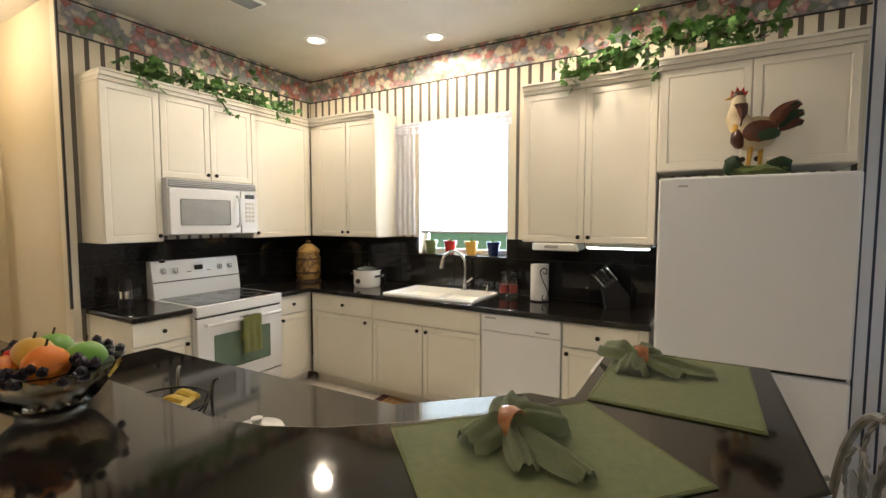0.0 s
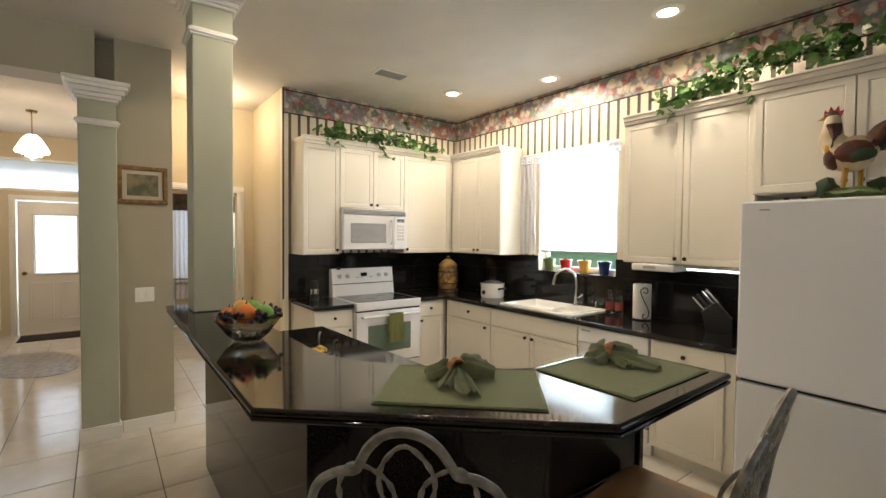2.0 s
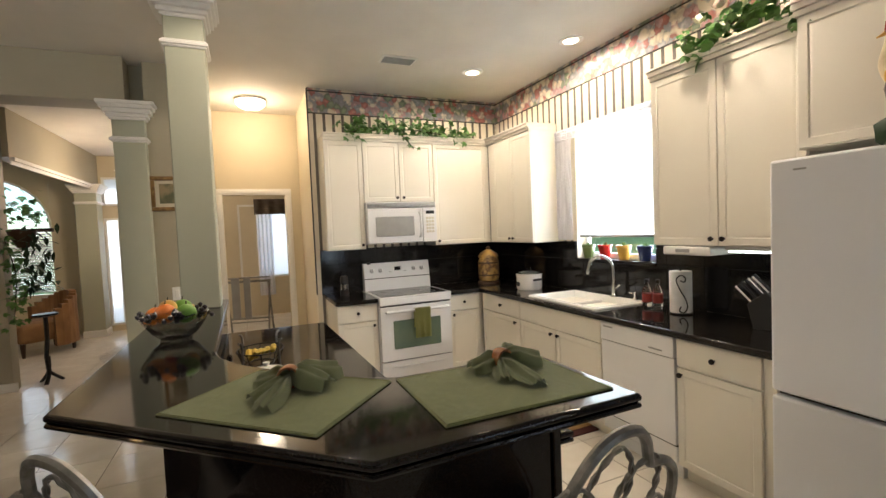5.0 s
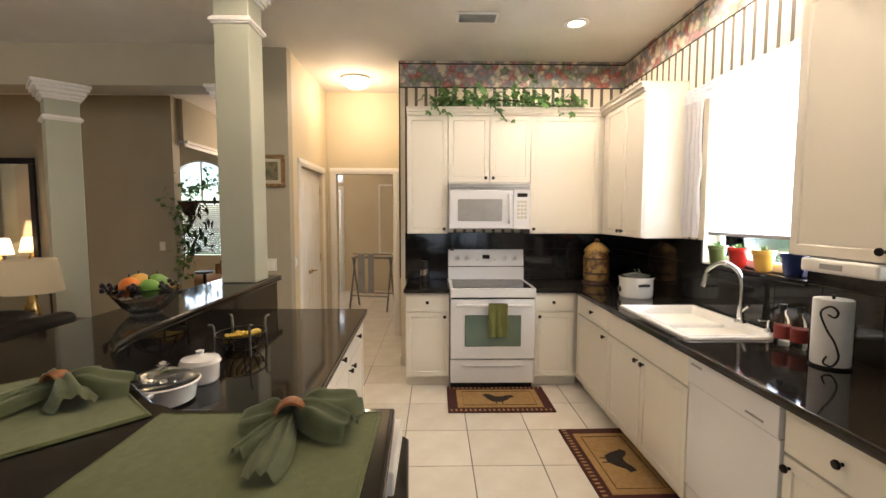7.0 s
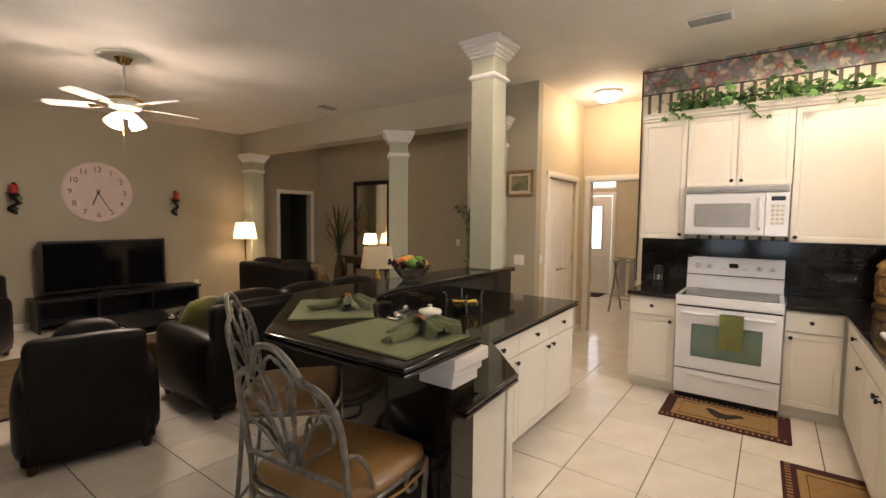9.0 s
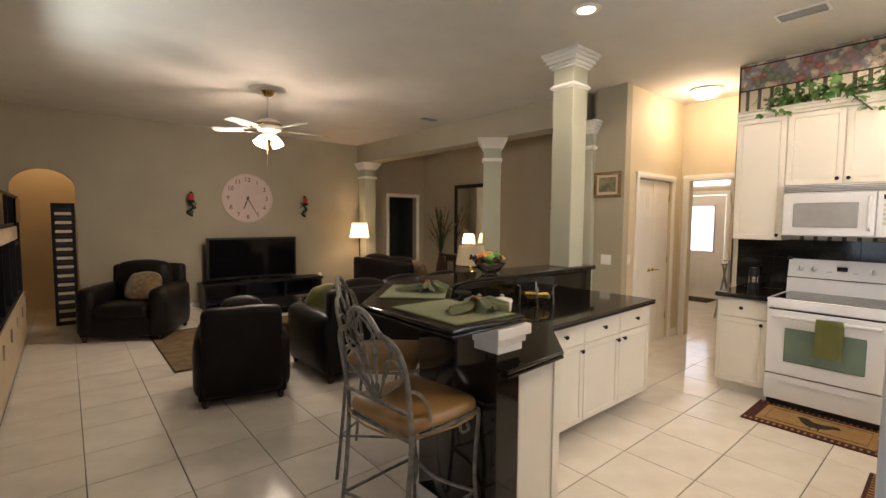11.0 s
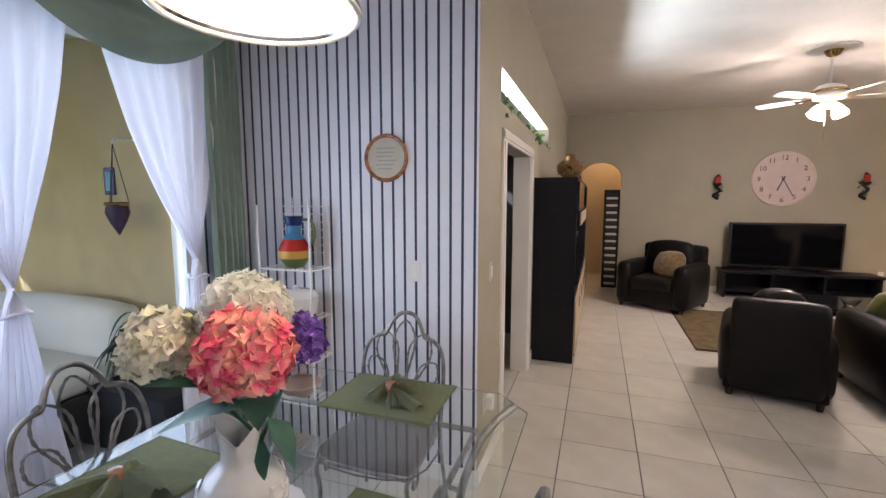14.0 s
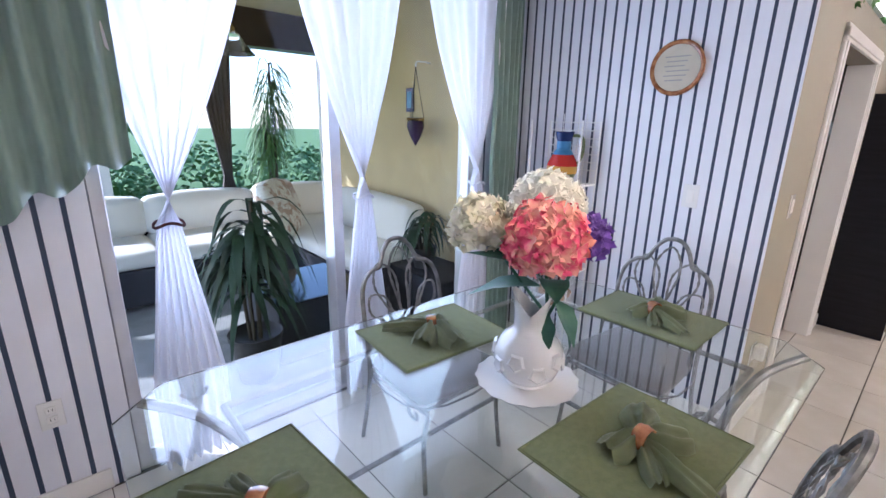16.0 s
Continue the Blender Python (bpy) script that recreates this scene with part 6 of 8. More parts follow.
# ---- living room ----
def leather_seat(name, x, y, rz, w, label, category, seats=1, depth=0.92, back=0.88, arm=0.62, pillows=()):
    """Upholstered seat; front towards -y, its back along +y."""
    s = thing(name, (x, y, 0), rz, label, category)
    hw = w / 2
    part("base", box(-hw + 0.03, -depth / 2 + 0.04, 0.06, hw - 0.03, depth / 2 - 0.03, 0.30, 0.02, 2), "leather", s)
    inner = w - 0.40
    for k in range(seats):
        a = -inner / 2 + inner * k / seats
        b = a + inner / seats
        part("seat_cushion", cushion_block(a + 0.004, -depth / 2 + 0.0, 0.28, b - 0.004, depth / 2 - 0.24, 0.46, 0.03), "leather", s, smooth="all")
        part("back_cushion", cushion_block(a + 0.004, depth / 2 - 0.34, 0.44, b - 0.004, depth / 2 - 0.12, back + 0.01, 0.045, bevel=0.07), "leather", s, smooth="all")
    part("back", cushion_block(-hw + 0.06, depth / 2 - 0.15, 0.08, hw - 0.06, depth / 2, back - 0.02, 0.008, bevel=0.05), "leather", s, smooth="all")
    for sx in (-1, 1):
        a, b = sorted((sx * hw, sx * (hw - 0.21)))
        part("arm", cushion_block(a, -depth / 2 + 0.01, 0.07, b, depth / 2 - 0.03, arm, 0.02, bevel=0.08), "leather", s, smooth="all")
        for fy in (-depth / 2 + 0.07, depth / 2 - 0.07):
            part("foot", lathe([(0.022, 0), (0.034, 0.07)], 10, m=pose(sx * (hw - 0.08), fy, 0)), "darkwood", s)
    return s


def pillow(x, y, z, rz, tilt, m_, label, s=0.42):
    p = thing("throw_pillow", (x, y, z), rz, label, "pillow")
    bm = cushion_block(-s / 2, -0.05, -s / 2, s / 2, 0.05, s / 2, 0.05, bevel=0.03)
    part("pillow", bm, m_, p, m=pose(0, 0, s / 2, tilt), smooth="all")
    return p


leather_seat("leather_chair", 0.985, -0.84, -14, 0.74, "black leather chair with its back to the kitchen", "armchair", 1, 0.86, 0.83, 0.58)
leather_seat("leather_sofa", -0.66, -0.86, 0, 2.1, "black leather sofa with its back to the bar", "sofa", 3, 0.98, 0.90, 0.64)
leather_seat("leather_loveseat", -2.05, -2.7, -90, 1.75, "black leather loveseat along the colonnade", "sofa", 2, 0.9, 0.92, 0.62)
leather_seat("leather_armchair", 1.48, -3.72, 150, 1.02, "black leather armchair by the passage", "armchair", 1, 0.92, 0.92, 0.66)
pillow(0.10, -1.10, 0.47, 25, -25, "pillow_olive", "olive green pillow on the leather sofa", 0.36)
pillow(-1.85, -3.1, 0.48, -80, -18, "pillow_gold", "gold brocade pillow on the loveseat")
pillow(-1.9, -2.0, 0.48, -95, -18, "pillow_gold", "gold brocade pillow on the loveseat")
pillow(1.42, -3.62, 0.47, 150, -35, "pillow_gold", "small tan pillow on the armchair", 0.34)

stand = thing("tv_stand", (-0.55, -4.88, 0), 0, "low black television stand", "tv stand")
part("top", box(-1.05, -0.22, 0.40, 1.05, 0.22, 0.44, 0.006, 2), "blackwood", stand)
part("shelf", box(-1.02, -0.2, 0.10, 1.02, 0.2, 0.13, 0.004, 1), "blackwood", stand)
for x in (-1.02, -0.34, 0.34, 0.99):
    part("upright", box(x, -0.2, 0.0, x + 0.03, 0.2, 0.40, 0.003, 1), "blackwood", stand)
part("back_panel", box(-1.02, -0.2, 0.0, 1.02, -0.19, 0.40), "blackwood", stand)
tv = thing("television", (-0.375, -4.88, 0.44), 0, "large black flat-screen television, switched off", "television")
part("bezel", box(-0.765, -0.045, 0.05, 0.765, 0.03, 0.768, 0.012, 2), "blackplastic", tv)
part("screen", box(-0.73, 0.029, 0.085, 0.73, 0.033, 0.735), "screen", tv)
part("foot", box(-0.28, -0.12, 0.0, 0.28, 0.12, 0.02, 0.006, 2), "blackplastic", tv)
part("neck", box(-0.08, -0.04, 0.02, 0.08, 0.0, 0.08), "blackplastic", tv)
ct = thing("coffee_table", (-0.35, -2.55, 0), 0, "dark coffee table with glass top", "coffee table")
part("glass_top", box(-0.6, -0.4, 0.42, 0.6, 0.4, 0.435, 0.004, 1), "blackglass", ct)
for x in (-0.52, 0.52):
    for y in (-0.32, 0.32):
        part("leg", box(x - 0.03, y - 0.03, 0, x + 0.03, y + 0.03, 0.42, 0.006, 2), "blackwood", ct)
part("rail", box(-0.5, -0.3, 0.34, 0.5, 0.3, 0.38), "blackwood", ct)
cb = thing("glass_dish", (-0.2, -2.4, 0.435), 0, "small glass dish on the coffee table", "dish")
part("dish", lathe([(0.05, 0), (0.06, 0.02), (0.10, 0.08), (0.095, 0.08), (0.05, 0.025), (0, 0.02)], 20), "crystal", cb)
ar = thing("area_rug", (0.2, -2.6, 0), 0, "brown patterned area rug under the coffee table", "rug")
part("rug", box(-1.3, -0.95, 0.0, 1.2, 0.95, 0.010, 0.004, 1), "brownrug", ar)
part("edge", tube([(-1.29, -0.94, 0.01), (1.19, -0.94, 0.01), (1.19, 0.94, 0.01), (-1.29, 0.94, 0.01)], 0.008, 5, closed=True), "rugmark", ar)

# wall clock
ck = thing("wall_clock", (-0.37, -5.15, 1.90), 180, "large round pale pink wall clock with black numerals", "clock")
part("face", lathe([(0.0, 0.02), (0.42, 0.02), (0.43, 0.0)], 64, m=pose(0, 0, 0, 90)), "clockface", ck)
part("rim", tube([(0.43 * math.cos(a * math.pi / 32), -0.02, 0.43 * math.sin(a * math.pi / 32)) for a in range(64)], 0.014, 8, closed=True), "clockface", ck)
for k in range(12):
    a = radians(90 - 30 * (k + 1))
    cv = bpy.data.curves.new("numeral", "FONT")
    cv.body, cv.size, cv.extrude, cv.align_x, cv.align_y = str(k + 1), 0.11, 0.001, "CENTER", "CENTER"
    cv.materials.append(M["inkblack"])
    o = new("numeral", cv)
    o.parent = ck
    o.matrix_basis = pose(0.335 * math.cos(a), -0.022, 0.335 * math.sin(a), 90)
for ang, ln, wd in ((-112, 0.2, 0.018), (-62, 0.30, 0.013)):
    part("clock_hand", box(-0.05, -0.004, -wd / 2, ln, 0, wd / 2, 0.002, 1), "inkblack", ck, m=pose(0, -0.026, 0, 0, -ang - 0, 0))
part("hub", lathe([(0.02, 0), (0.02, 0.012), (0, 0.014)], 14, m=pose(0, -0.022, 0, 90)), "inkblack", ck)

# candle sconces
for x in (0.56, -1.42):
    s = thing("candle_sconce", (x, -5.15, 1.82), 180, "black scrolled wall sconce with a red candle", "sconce", "wall sconces")
    part("back_scroll", tube(smooth_path([(0.03, -0.02, -0.24), (-0.05, -0.04, -0.18), (0.04, -0.05, -0.10), (-0.03, -0.04, 0.0), (0.04, -0.03, 0.10), (0.0, -0.02, 0.16)]), 0.022, 6), "blackmetal", s)
    part("cup", lathe([(0.03, 0), (0.055, 0.03), (0.06, 0.05)], 14, m=pose(0, -0.09, -0.03)), "blackmetal", s)
    part("candle", lathe([(0.042, 0), (0.042, 0.13), (0.0, 0.125)], 16, m=pose(0, -0.09, 0.0)), "candle", s)
    bm = bmesh.new()
    rnd = random.Random(int(x * 10))
    for k in range(14):
        leaf_shape(bm, pose(rnd.uniform(-0.06, 0.06), -0.05 + rnd.uniform(-0.03, 0.02), rnd.uniform(-0.22, 0.08), rnd.uniform(-60, 60), 0, rnd.uniform(0, 360)), 0.08, 0.04)
    part("leaves", bm, "leafdark", s)

# ceiling fan with lamps
FX, FY = 0.25, -2.17
fan = thing("ceiling_fan", (FX, FY, CEIL), 0, "white five-blade ceiling fan with brass trim and lit lamps", "ceiling fan")
part("canopy", lathe([(0.075, 0), (0.08, -0.02), (0.05, -0.07), (0.02, -0.085), (0.0, -0.085)], 20), "brass", fan)
part("medallion", lathe([(0.22, 0.0), (0.215, -0.012), (0.16, -0.014), (0.10, -0.02), (0, -0.02)], 32), "ceiling", fan)
part("rod", tube([(0, 0, -0.08), (0, 0, -0.36)], 0.013, 8), "white", fan)
part("motor", lathe([(0.03, -0.34), (0.10, -0.36), (0.145, -0.40), (0.15, -0.45), (0.13, -0.49), (0.07, -0.51), (0.0, -0.51)], 28), "white", fan)
part("brass_band", lathe([(0.151, -0.405), (0.155, -0.42), (0.151, -0.435)], 28), "brass", fan)
part("light_fitter", lathe([(0.065, -0.51), (0.075, -0.55), (0.05, -0.58), (0, -0.59)], 20), "white", fan)
for k in range(5):
    a = 72 * k + 33
    m_ = pose(0, 0, -0.475, 0, 0, a)
    bm = prism([(0.24, -0.055), (0.62, -0.07), (0.66, -0.05), (0.67, 0.0), (0.66, 0.05), (0.62, 0.07), (0.24, 0.055)], -0.004, 0.004, 0.002, 1)
    bl = part("blade", bm, "white", fan, m=m_ @ pose(0, 0, 0, 11))
    part("blade_iron", prism([(0.12, -0.014), (0.20, -0.014), (0.30, -0.04), (0.30, 0.04), (0.20, 0.014), (0.12, 0.014)], -0.010, -0.004), "brass", bl)
for k in range(4):
    a = radians(90 * k + 20)
    m_ = pose(0.10 * math.cos(a), 0.10 * math.sin(a), -0.58, 0, 0, math.degrees(a)) @ pose(0, 0, 0, 0, -28, 0)
    part("lamp_shade", lathe([(0.022, 0.02), (0.035, 0.0), (0.055, -0.05), (0.068, -0.09), (0.066, -0.09), (0.05, -0.045), (0.03, 0.0)], 18), "softbulb", fan, "lit frosted bell shade", m_)
part("pull_chain", tube([(0.03, 0.02, -0.58), (0.03, 0.02, -0.92)], 0.0025, 5), "brass", fan)


def open_shade(ob_name, s, r0, r1, z0, z1):
    own = bmesh.new()
    ring = []
    for r, z in ((r0, z0), (r1, z1)):
        ring.append([own.verts.new((r * math.cos(2 * math.pi * k / 36), r * math.sin(2 * math.pi * k / 36), z)) for k in range(36)])
    for k in range(36):
        own.faces.new((ring[0][k], ring[0][(k + 1) % 36], ring[1][(k + 1) % 36], ring[1][k]))
    return part(ob_name, own, "lampshade", s, "pleated ivory shade")


def lamp_thing(name, x, y, z, h, r0, r1, sh, label, floor):
    s = thing(name, (x, y, z), 0, label, "floor lamp" if floor else "table lamp")
    t_ = h - sh
    if floor:
        part("base", lathe([(0.14, 0), (0.14, 0.015), (0.05, 0.035), (0.016, 0.06), (0.0, 0.06)], 24), "brass", s)
        part("pole", lathe([(0.012, 0.05), (0.012, 0.4), (0.022, 0.42), (0.012, 0.45), (0.012, t_ - 0.1), (0.02, t_ - 0.08), (0.008, t_ + 0.06)], 12), "brass", s)
    else:
        part("base", lathe([(0.075, 0), (0.075, 0.015), (0.035, 0.03), (0.055, 0.08), (0.06, t_ * 0.5), (0.03, t_ * 0.8), (0.010, t_), (0.008, t_ + 0.06)], 24), "brass", s)
    open_shade("shade", s, r0, r1, t_, h)
    part("bulb", blob((0, 0, t_ + sh * 0.45), (0.022, 0.022, 0.032), 2), "softbulb", s) if floor else None
    part("finial", lathe([(0.006, h), (0.012, h + 0.015), (0, h + 0.03)], 8), "brass", s)
    return s


lamp_thing("floor_lamp", -2.42, -4.72, 0, 1.46, 0.20, 0.15, 0.29, "brass floor lamp with a lit ivory shade", True)
lamp_thing("table_lamp", -2.30, -1.28, 0.62, 0.56, 0.225, 0.18, 0.28, "table lamp with ivory shade behind the sofa", False)
lamp_thing("table_lamp", -4.15, -3.3, 0.80, 0.46, 0.14, 0.10, 0.20, "small lit lamp on the hall console", False)
et = thing("end_table", (-2.30, -1.28, 0), 0, "dark wooden end table", "side table")
part("top", box(-0.26, -0.26, 0.58, 0.26, 0.26, 0.62, 0.006, 2), "darkwood", et)
for x in (-0.22, 0.22):
    for y in (-0.22, 0.22):
        part("leg", box(x - 0.02, y - 0.02, 0, x + 0.02, y + 0.02, 0.58, 0.004, 1), "darkwood", et)
cons = thing("console_table", (-4.22, -3.4, 0), 90, "dark console table under the mirror", "console table")
part("top", box(-0.6, -0.16, 0.76, 0.6, 0.16, 0.80, 0.006, 2), "darkwood", cons)
part("apron", box(-0.56, -0.13, 0.66, 0.56, 0.13, 0.76), "darkwood", cons)
for x in (-0.55, 0.55):
    for y in (-0.12, 0.12):
        part("leg", tube([(x, y, 0.66), (x, y, 0)], 0.025, 8, taper=0.6), "darkwood", cons)
mir = thing("wall_mirror", (-4.40, -3.50, 1.41), 90, "tall mirror in a black frame on the sage wall", "mirror")
bm = bmesh.new()
for a in ((-0.5, -0.88, 0.5, -0.80), (-0.5, 0.80, 0.5, 0.88), (-0.5, -0.80, -0.43, 0.80), (0.43, -0.80, 0.5, 0.80)):
    box(a[0], -0.04, a[1], a[2], 0.0, a[3], 0.008, 2, bm)
part("frame", bm, "blackwood", mir)
part("mirror_glass", box(-0.44, -0.018, -0.81, 0.44, -0.012, 0.81), "mirror", mir)
arr = thing("dried_arrangement", (-4.2, -4.25, 0.0), 0, "tall dried flower arrangement in a floor vase", "plant")
part("floor_vase", lathe([(0.09, 0), (0.13, 0.15), (0.11, 0.5), (0.05, 0.75), (0.07, 0.8)], 20), "darkwood", arr)
bm, rnd = bmesh.new(), random.Random(5)
for k in range(34):
    a, l, t_ = rnd.uniform(0, 6.28), rnd.uniform(0.4, 1.1), rnd.uniform(0.05, 0.32)
    tube([(0, 0, 0.75), (t_ * 0.4 * math.cos(a), t_ * 0.4 * math.sin(a), 0.75 + l * 0.6), (t_ * math.cos(a), t_ * math.sin(a), 0.75 + l)], 0.006, 4, bm)
part("stems", bm, "leafdark", arr)
bm = bmesh.new()
for k in range(40):
    a, l, t_ = rnd.uniform(0, 6.28), rnd.uniform(0.45, 0.9), rnd.uniform(0.1, 0.34)
    leaf_shape(bm, pose(t_ * math.cos(a), t_ * math.sin(a), 0.75 + l, rnd.uniform(-50, 50), 0, rnd.uniform(0, 360)), 0.13, 0.06)
part("blooms", bm, "rust", arr)
hp = thing("hanging_plant", (-4.42, -1.15, 1.55), 0, "trailing green plant on the wall end", "plant")
part("wall_basket", lathe([(0.05, -0.1), (0.12, 0.05), (0.13, 0.08)], 14, m=pose(0.0, 0.08, 0.1)), "darkwood", hp)
bm = bmesh.new()
for k in range(120):
    a, r_ = rnd.uniform(0, 6.28), abs(rnd.gauss(0, 0.14))
    leaf_shape(bm, pose(r_ * math.cos(a), 0.10 + abs(r_ * math.sin(a)) * 0.8, 0.28 - rnd.random() ** 0.8 * 0.75, rnd.uniform(-80, 30), 0, rnd.uniform(0, 360)), 0.13, 0.05)
part("foliage", bm, "leafdark", hp)

# entertainment wall unit
ent = thing("entertainment_unit", (2.61, -0.82, 0), -90, "black wall unit with maple doors and open shelves", "cabinet")
L = 3.35
part("end_panel", box(0.0, -0.0, 0.0, 0.03, 0.405, 1.79, 0.003, 1), "blackwood", ent)
part("end_panel", box(L - 0.03, -0.0, 0.0, L, 0.405, 1.79, 0.003, 1), "blackwood", ent)
part("back", box(0.03, 0.39, 0.05, L - 0.03, 0.405, 1.79), "blackwood", ent)
part("plinth", box(0.03, 0.03, 0.0, L - 0.03, 0.39, 0.06), "blackwood", ent)
part("top", box(0.03, 0.0, 1.76, L - 0.03, 0.39, 1.79), "blackwood", ent)
for k in range(5):
    x0 = 0.03 + k * (L - 0.06) / 5
    x1 = x0 + (L - 0.06) / 5
    dr_ = part("door", box(x0 + 0.003, -0.018, 0.065, x1 - 0.003, 0.0, 0.62, 0.003, 1), "lightwood", ent, "maple door")
    part("handle", tube([(x1 - 0.06, -0.03, 0.42), (x1 - 0.06, -0.03, 0.54)], 0.006, 6), "chrome", dr_)
    part("shelf", box(x0, 0.005, 0.62, x1, 0.39, 0.65), "blackwood", ent)
    part("shelf", box(x0, 0.005, 1.22 if k in (0, 4) else 1.45, x1, 0.39, 1.245 if k in (0, 4) else 1.475), "blackwood", ent)
    part("divider", box(x1 - 0.012, 0.005, 0.65, x1 + 0.012, 0.39, 1.76), "blackwood", ent)
    if k in (0, 1, 4):
        part("upper_door", box(x0 + 0.003, -0.018, 1.48, x1 - 0.003, 0.0, 1.755, 0.003, 1), "blackglass", ent)
    part("drawer", box(x0 + 0.003, -0.018, 1.30, x1 - 0.003, 0.0, 1.44, 0.003, 1), "lightwood", ent) if k in (1, 2, 3) else None
rnd = random.Random(21)
for k in range(12):
    b = thing("shelf_ornament", (2.72 + rnd.uniform(0, 0.15), -1.0 - 0.25 * k, 0.65), 0, "small dark ornament on the wall unit", "ornament", "unit ornaments")
    part("body", lathe([(0.04, 0), (0.055 + 0.02 * rnd.random(), 0.06), (0.03, 0.16), (0.04, 0.2 + 0.1 * rnd.random())], 14), rnd.choice(["blackplastic", "jar", "darkwood", "leafdark"]), b)
pots = thing("gilded_vase", (2.72, -1.42, 1.79), 0, "round gilded vase with leaves on the wall unit", "vase")
part("vase", lathe([(0.05, 0), (0.13, 0.08), (0.14, 0.15), (0.06, 0.22), (0.05, 0.25), (0.06, 0.26)], 24), "gold", pots)
bm = bmesh.new()
for k in range(40):
    leaf_shape(bm, pose(rnd.gauss(0, 0.06), -0.2 + rnd.gauss(0, 0.2), 0.14 + rnd.gauss(0, 0.05), rnd.uniform(-40, 40), 0, rnd.uniform(0, 360)), 0.09, 0.05)
part("leaves", bm, "leafdark", pots)
for k in range(3):
    o = thing("gilded_ornament", (2.72, -1.75 - 0.3 * k, 1.79), 0, "small gilded ornament on the wall unit", "ornament", "gilded ornaments")
    part("ornament", lathe([(0.05, 0), (0.09, 0.05), (0.05, 0.13), (0.02, 0.17), (0.03, 0.2), (0, 0.22)], 16), "gold", o)
cd = thing("disc_tower", (2.20, -5.0, 0), 0, "tall black disc tower with rows of cases", "shelf")
part("frame", box(-0.13, -0.13, 0, 0.13, 0.10, 1.74, 0.005, 1), "blackwood", cd)
for k in range(26):
    part("case", box(-0.09, 0.10, 0.06 + 0.063 * k, 0.09, 0.108 + 0.006 * (k % 3), 0.10 + 0.063 * k), "matboard" if k % 2 == 0 else "blackplastic", cd)
gl_ = garland("niche_garland", [(3.06, 0.70, 2.17), (3.05, 0.1, 2.19), (3.05, -0.6, 2.17), (3.05, -1.3, 2.2), (3.06, -1.9, 2.17)], "green ivy lying in the high niche", 130, 0.06, 0.03, 0.05, 9)

# ---- foyer ----
ach = thing("accent_chair", (-6.6, -1.75, 0), 40, "tan striped barrel armchair in the front room", "armchair")
part("seat", cushion_block(-0.33, -0.35, 0.2, 0.33, 0.25, 0.46, 0.03), "satin_arm", ach, smooth="all")
bm = bmesh.new()
for i in range(14):
    a0 = radians(-10 + 200 * i / 14)
    a1 = radians(-10 + 200 * (i + 1) / 14)
    prism([(0.42 * math.cos(a0), 0.1 + 0.36 * math.sin(a0)), (0.42 * math.cos(a1), 0.1 + 0.36 * math.sin(a1)), (0.32 * math.cos(a1), 0.1 + 0.27 * math.sin(a1)), (0.32 * math.cos(a0), 0.1 + 0.27 * math.sin(a0))], 0.1, 0.62 + 0.25 * math.sin(math.pi * (i + 0.5) / 14), bm=bm)
part("barrel_back", bm, "satin_arm", ach)
for x in (-0.28, 0.28):
    for y in (-0.3, 0.3):
        part("leg", lathe([(0.02, 0), (0.035, 0.2)], 8, m=pose(x, y, 0)), "darkwood", ach)
ch = thing("foyer_chandelier", (-5.9, -0.35, CEIL), 0, "lit glass chandelier over the foyer", "chandelier")
part("rod", tube([(0, 0, 0), (0, 0, -0.32)], 0.008, 6), "brass", ch)
part("canopy", lathe([(0.06, 0), (0.05, -0.03), (0, -0.04)], 16), "brass", ch)
part("shade", lathe([(0.05, -0.30), (0.10, -0.36), (0.17, -0.5), (0.16, -0.52), (0.09, -0.38)], 20), "softbulb", ch)
part("drop", lathe([(0.12, -0.5), (0.09, -0.58), (0.0, -0.62)], 16), "crystal", ch)
med = thing("floor_medallion", (-5.6, -0.35, 0.0), 20, "oval pebble medallion in the foyer floor", "rug")
part("medallion", prism([(0.75 * math.cos(a * math.pi / 16), 0.42 * math.sin(a * math.pi / 16)) for a in range(32)], 0.0005, 0.006, 0.002, 1), "slate", med)
dm_ = thing("door_mat", (-7.35, -0.25, 0), 90, "dark door mat at the entry", "mat")
part("mat", box(-0.42, -0.25, 0.0005, 0.42, 0.25, 0.012, 0.004, 1), "rugmark", dm_)
bm = bmesh.new()
for out, z0, z1 in ((0.02, 2.47, 2.51), (0.05, 2.51, 2.55)):
    box(-7.3, -1.18, z0, -4.56, -1.18 + out, z1, 0.004, 1, bm)
setting("crown_trim", bm, "white", "white crown moulding under the foyer beam")
cst = thing("plant_stand", (-4.62, -1.0, 0), 0, "black iron plant stand with dark leaves", "plant stand")
part("stand", tube(smooth_path([(0.12, 0, 0), (0.02, 0, 0.12), (0.05, 0.0, 0.3), (0.0, 0, 0.5), (0.0, 0, 0.75)]), 0.022, 6), "blackmetal", cst)
part("tray", lathe([(0.02, 0.75), (0.12, 0.77), (0.12, 0.79)], 14), "blackmetal", cst)
for a in (120, 240):
    part("foot", tube(smooth_path([(0.12 * math.cos(radians(a)), 0.12 * math.sin(radians(a)), 0), (0.02, 0, 0.14), (0, 0, 0.3)]), 0.018, 6), "blackmetal", cst)
ws = thing("swag_curtain", label="white window curtain with a dark swag", category="curtain")
curtain("panel", ws, 1.33, 1.62, -7.70, 2.25, 0.4, "sheer", 4, 0.03, axis="y")
curtain("swag", ws, 1.30, 2.6, -7.66, 2.3, 2.0, "bronze_curtain", 6, 0.03, axis="y")
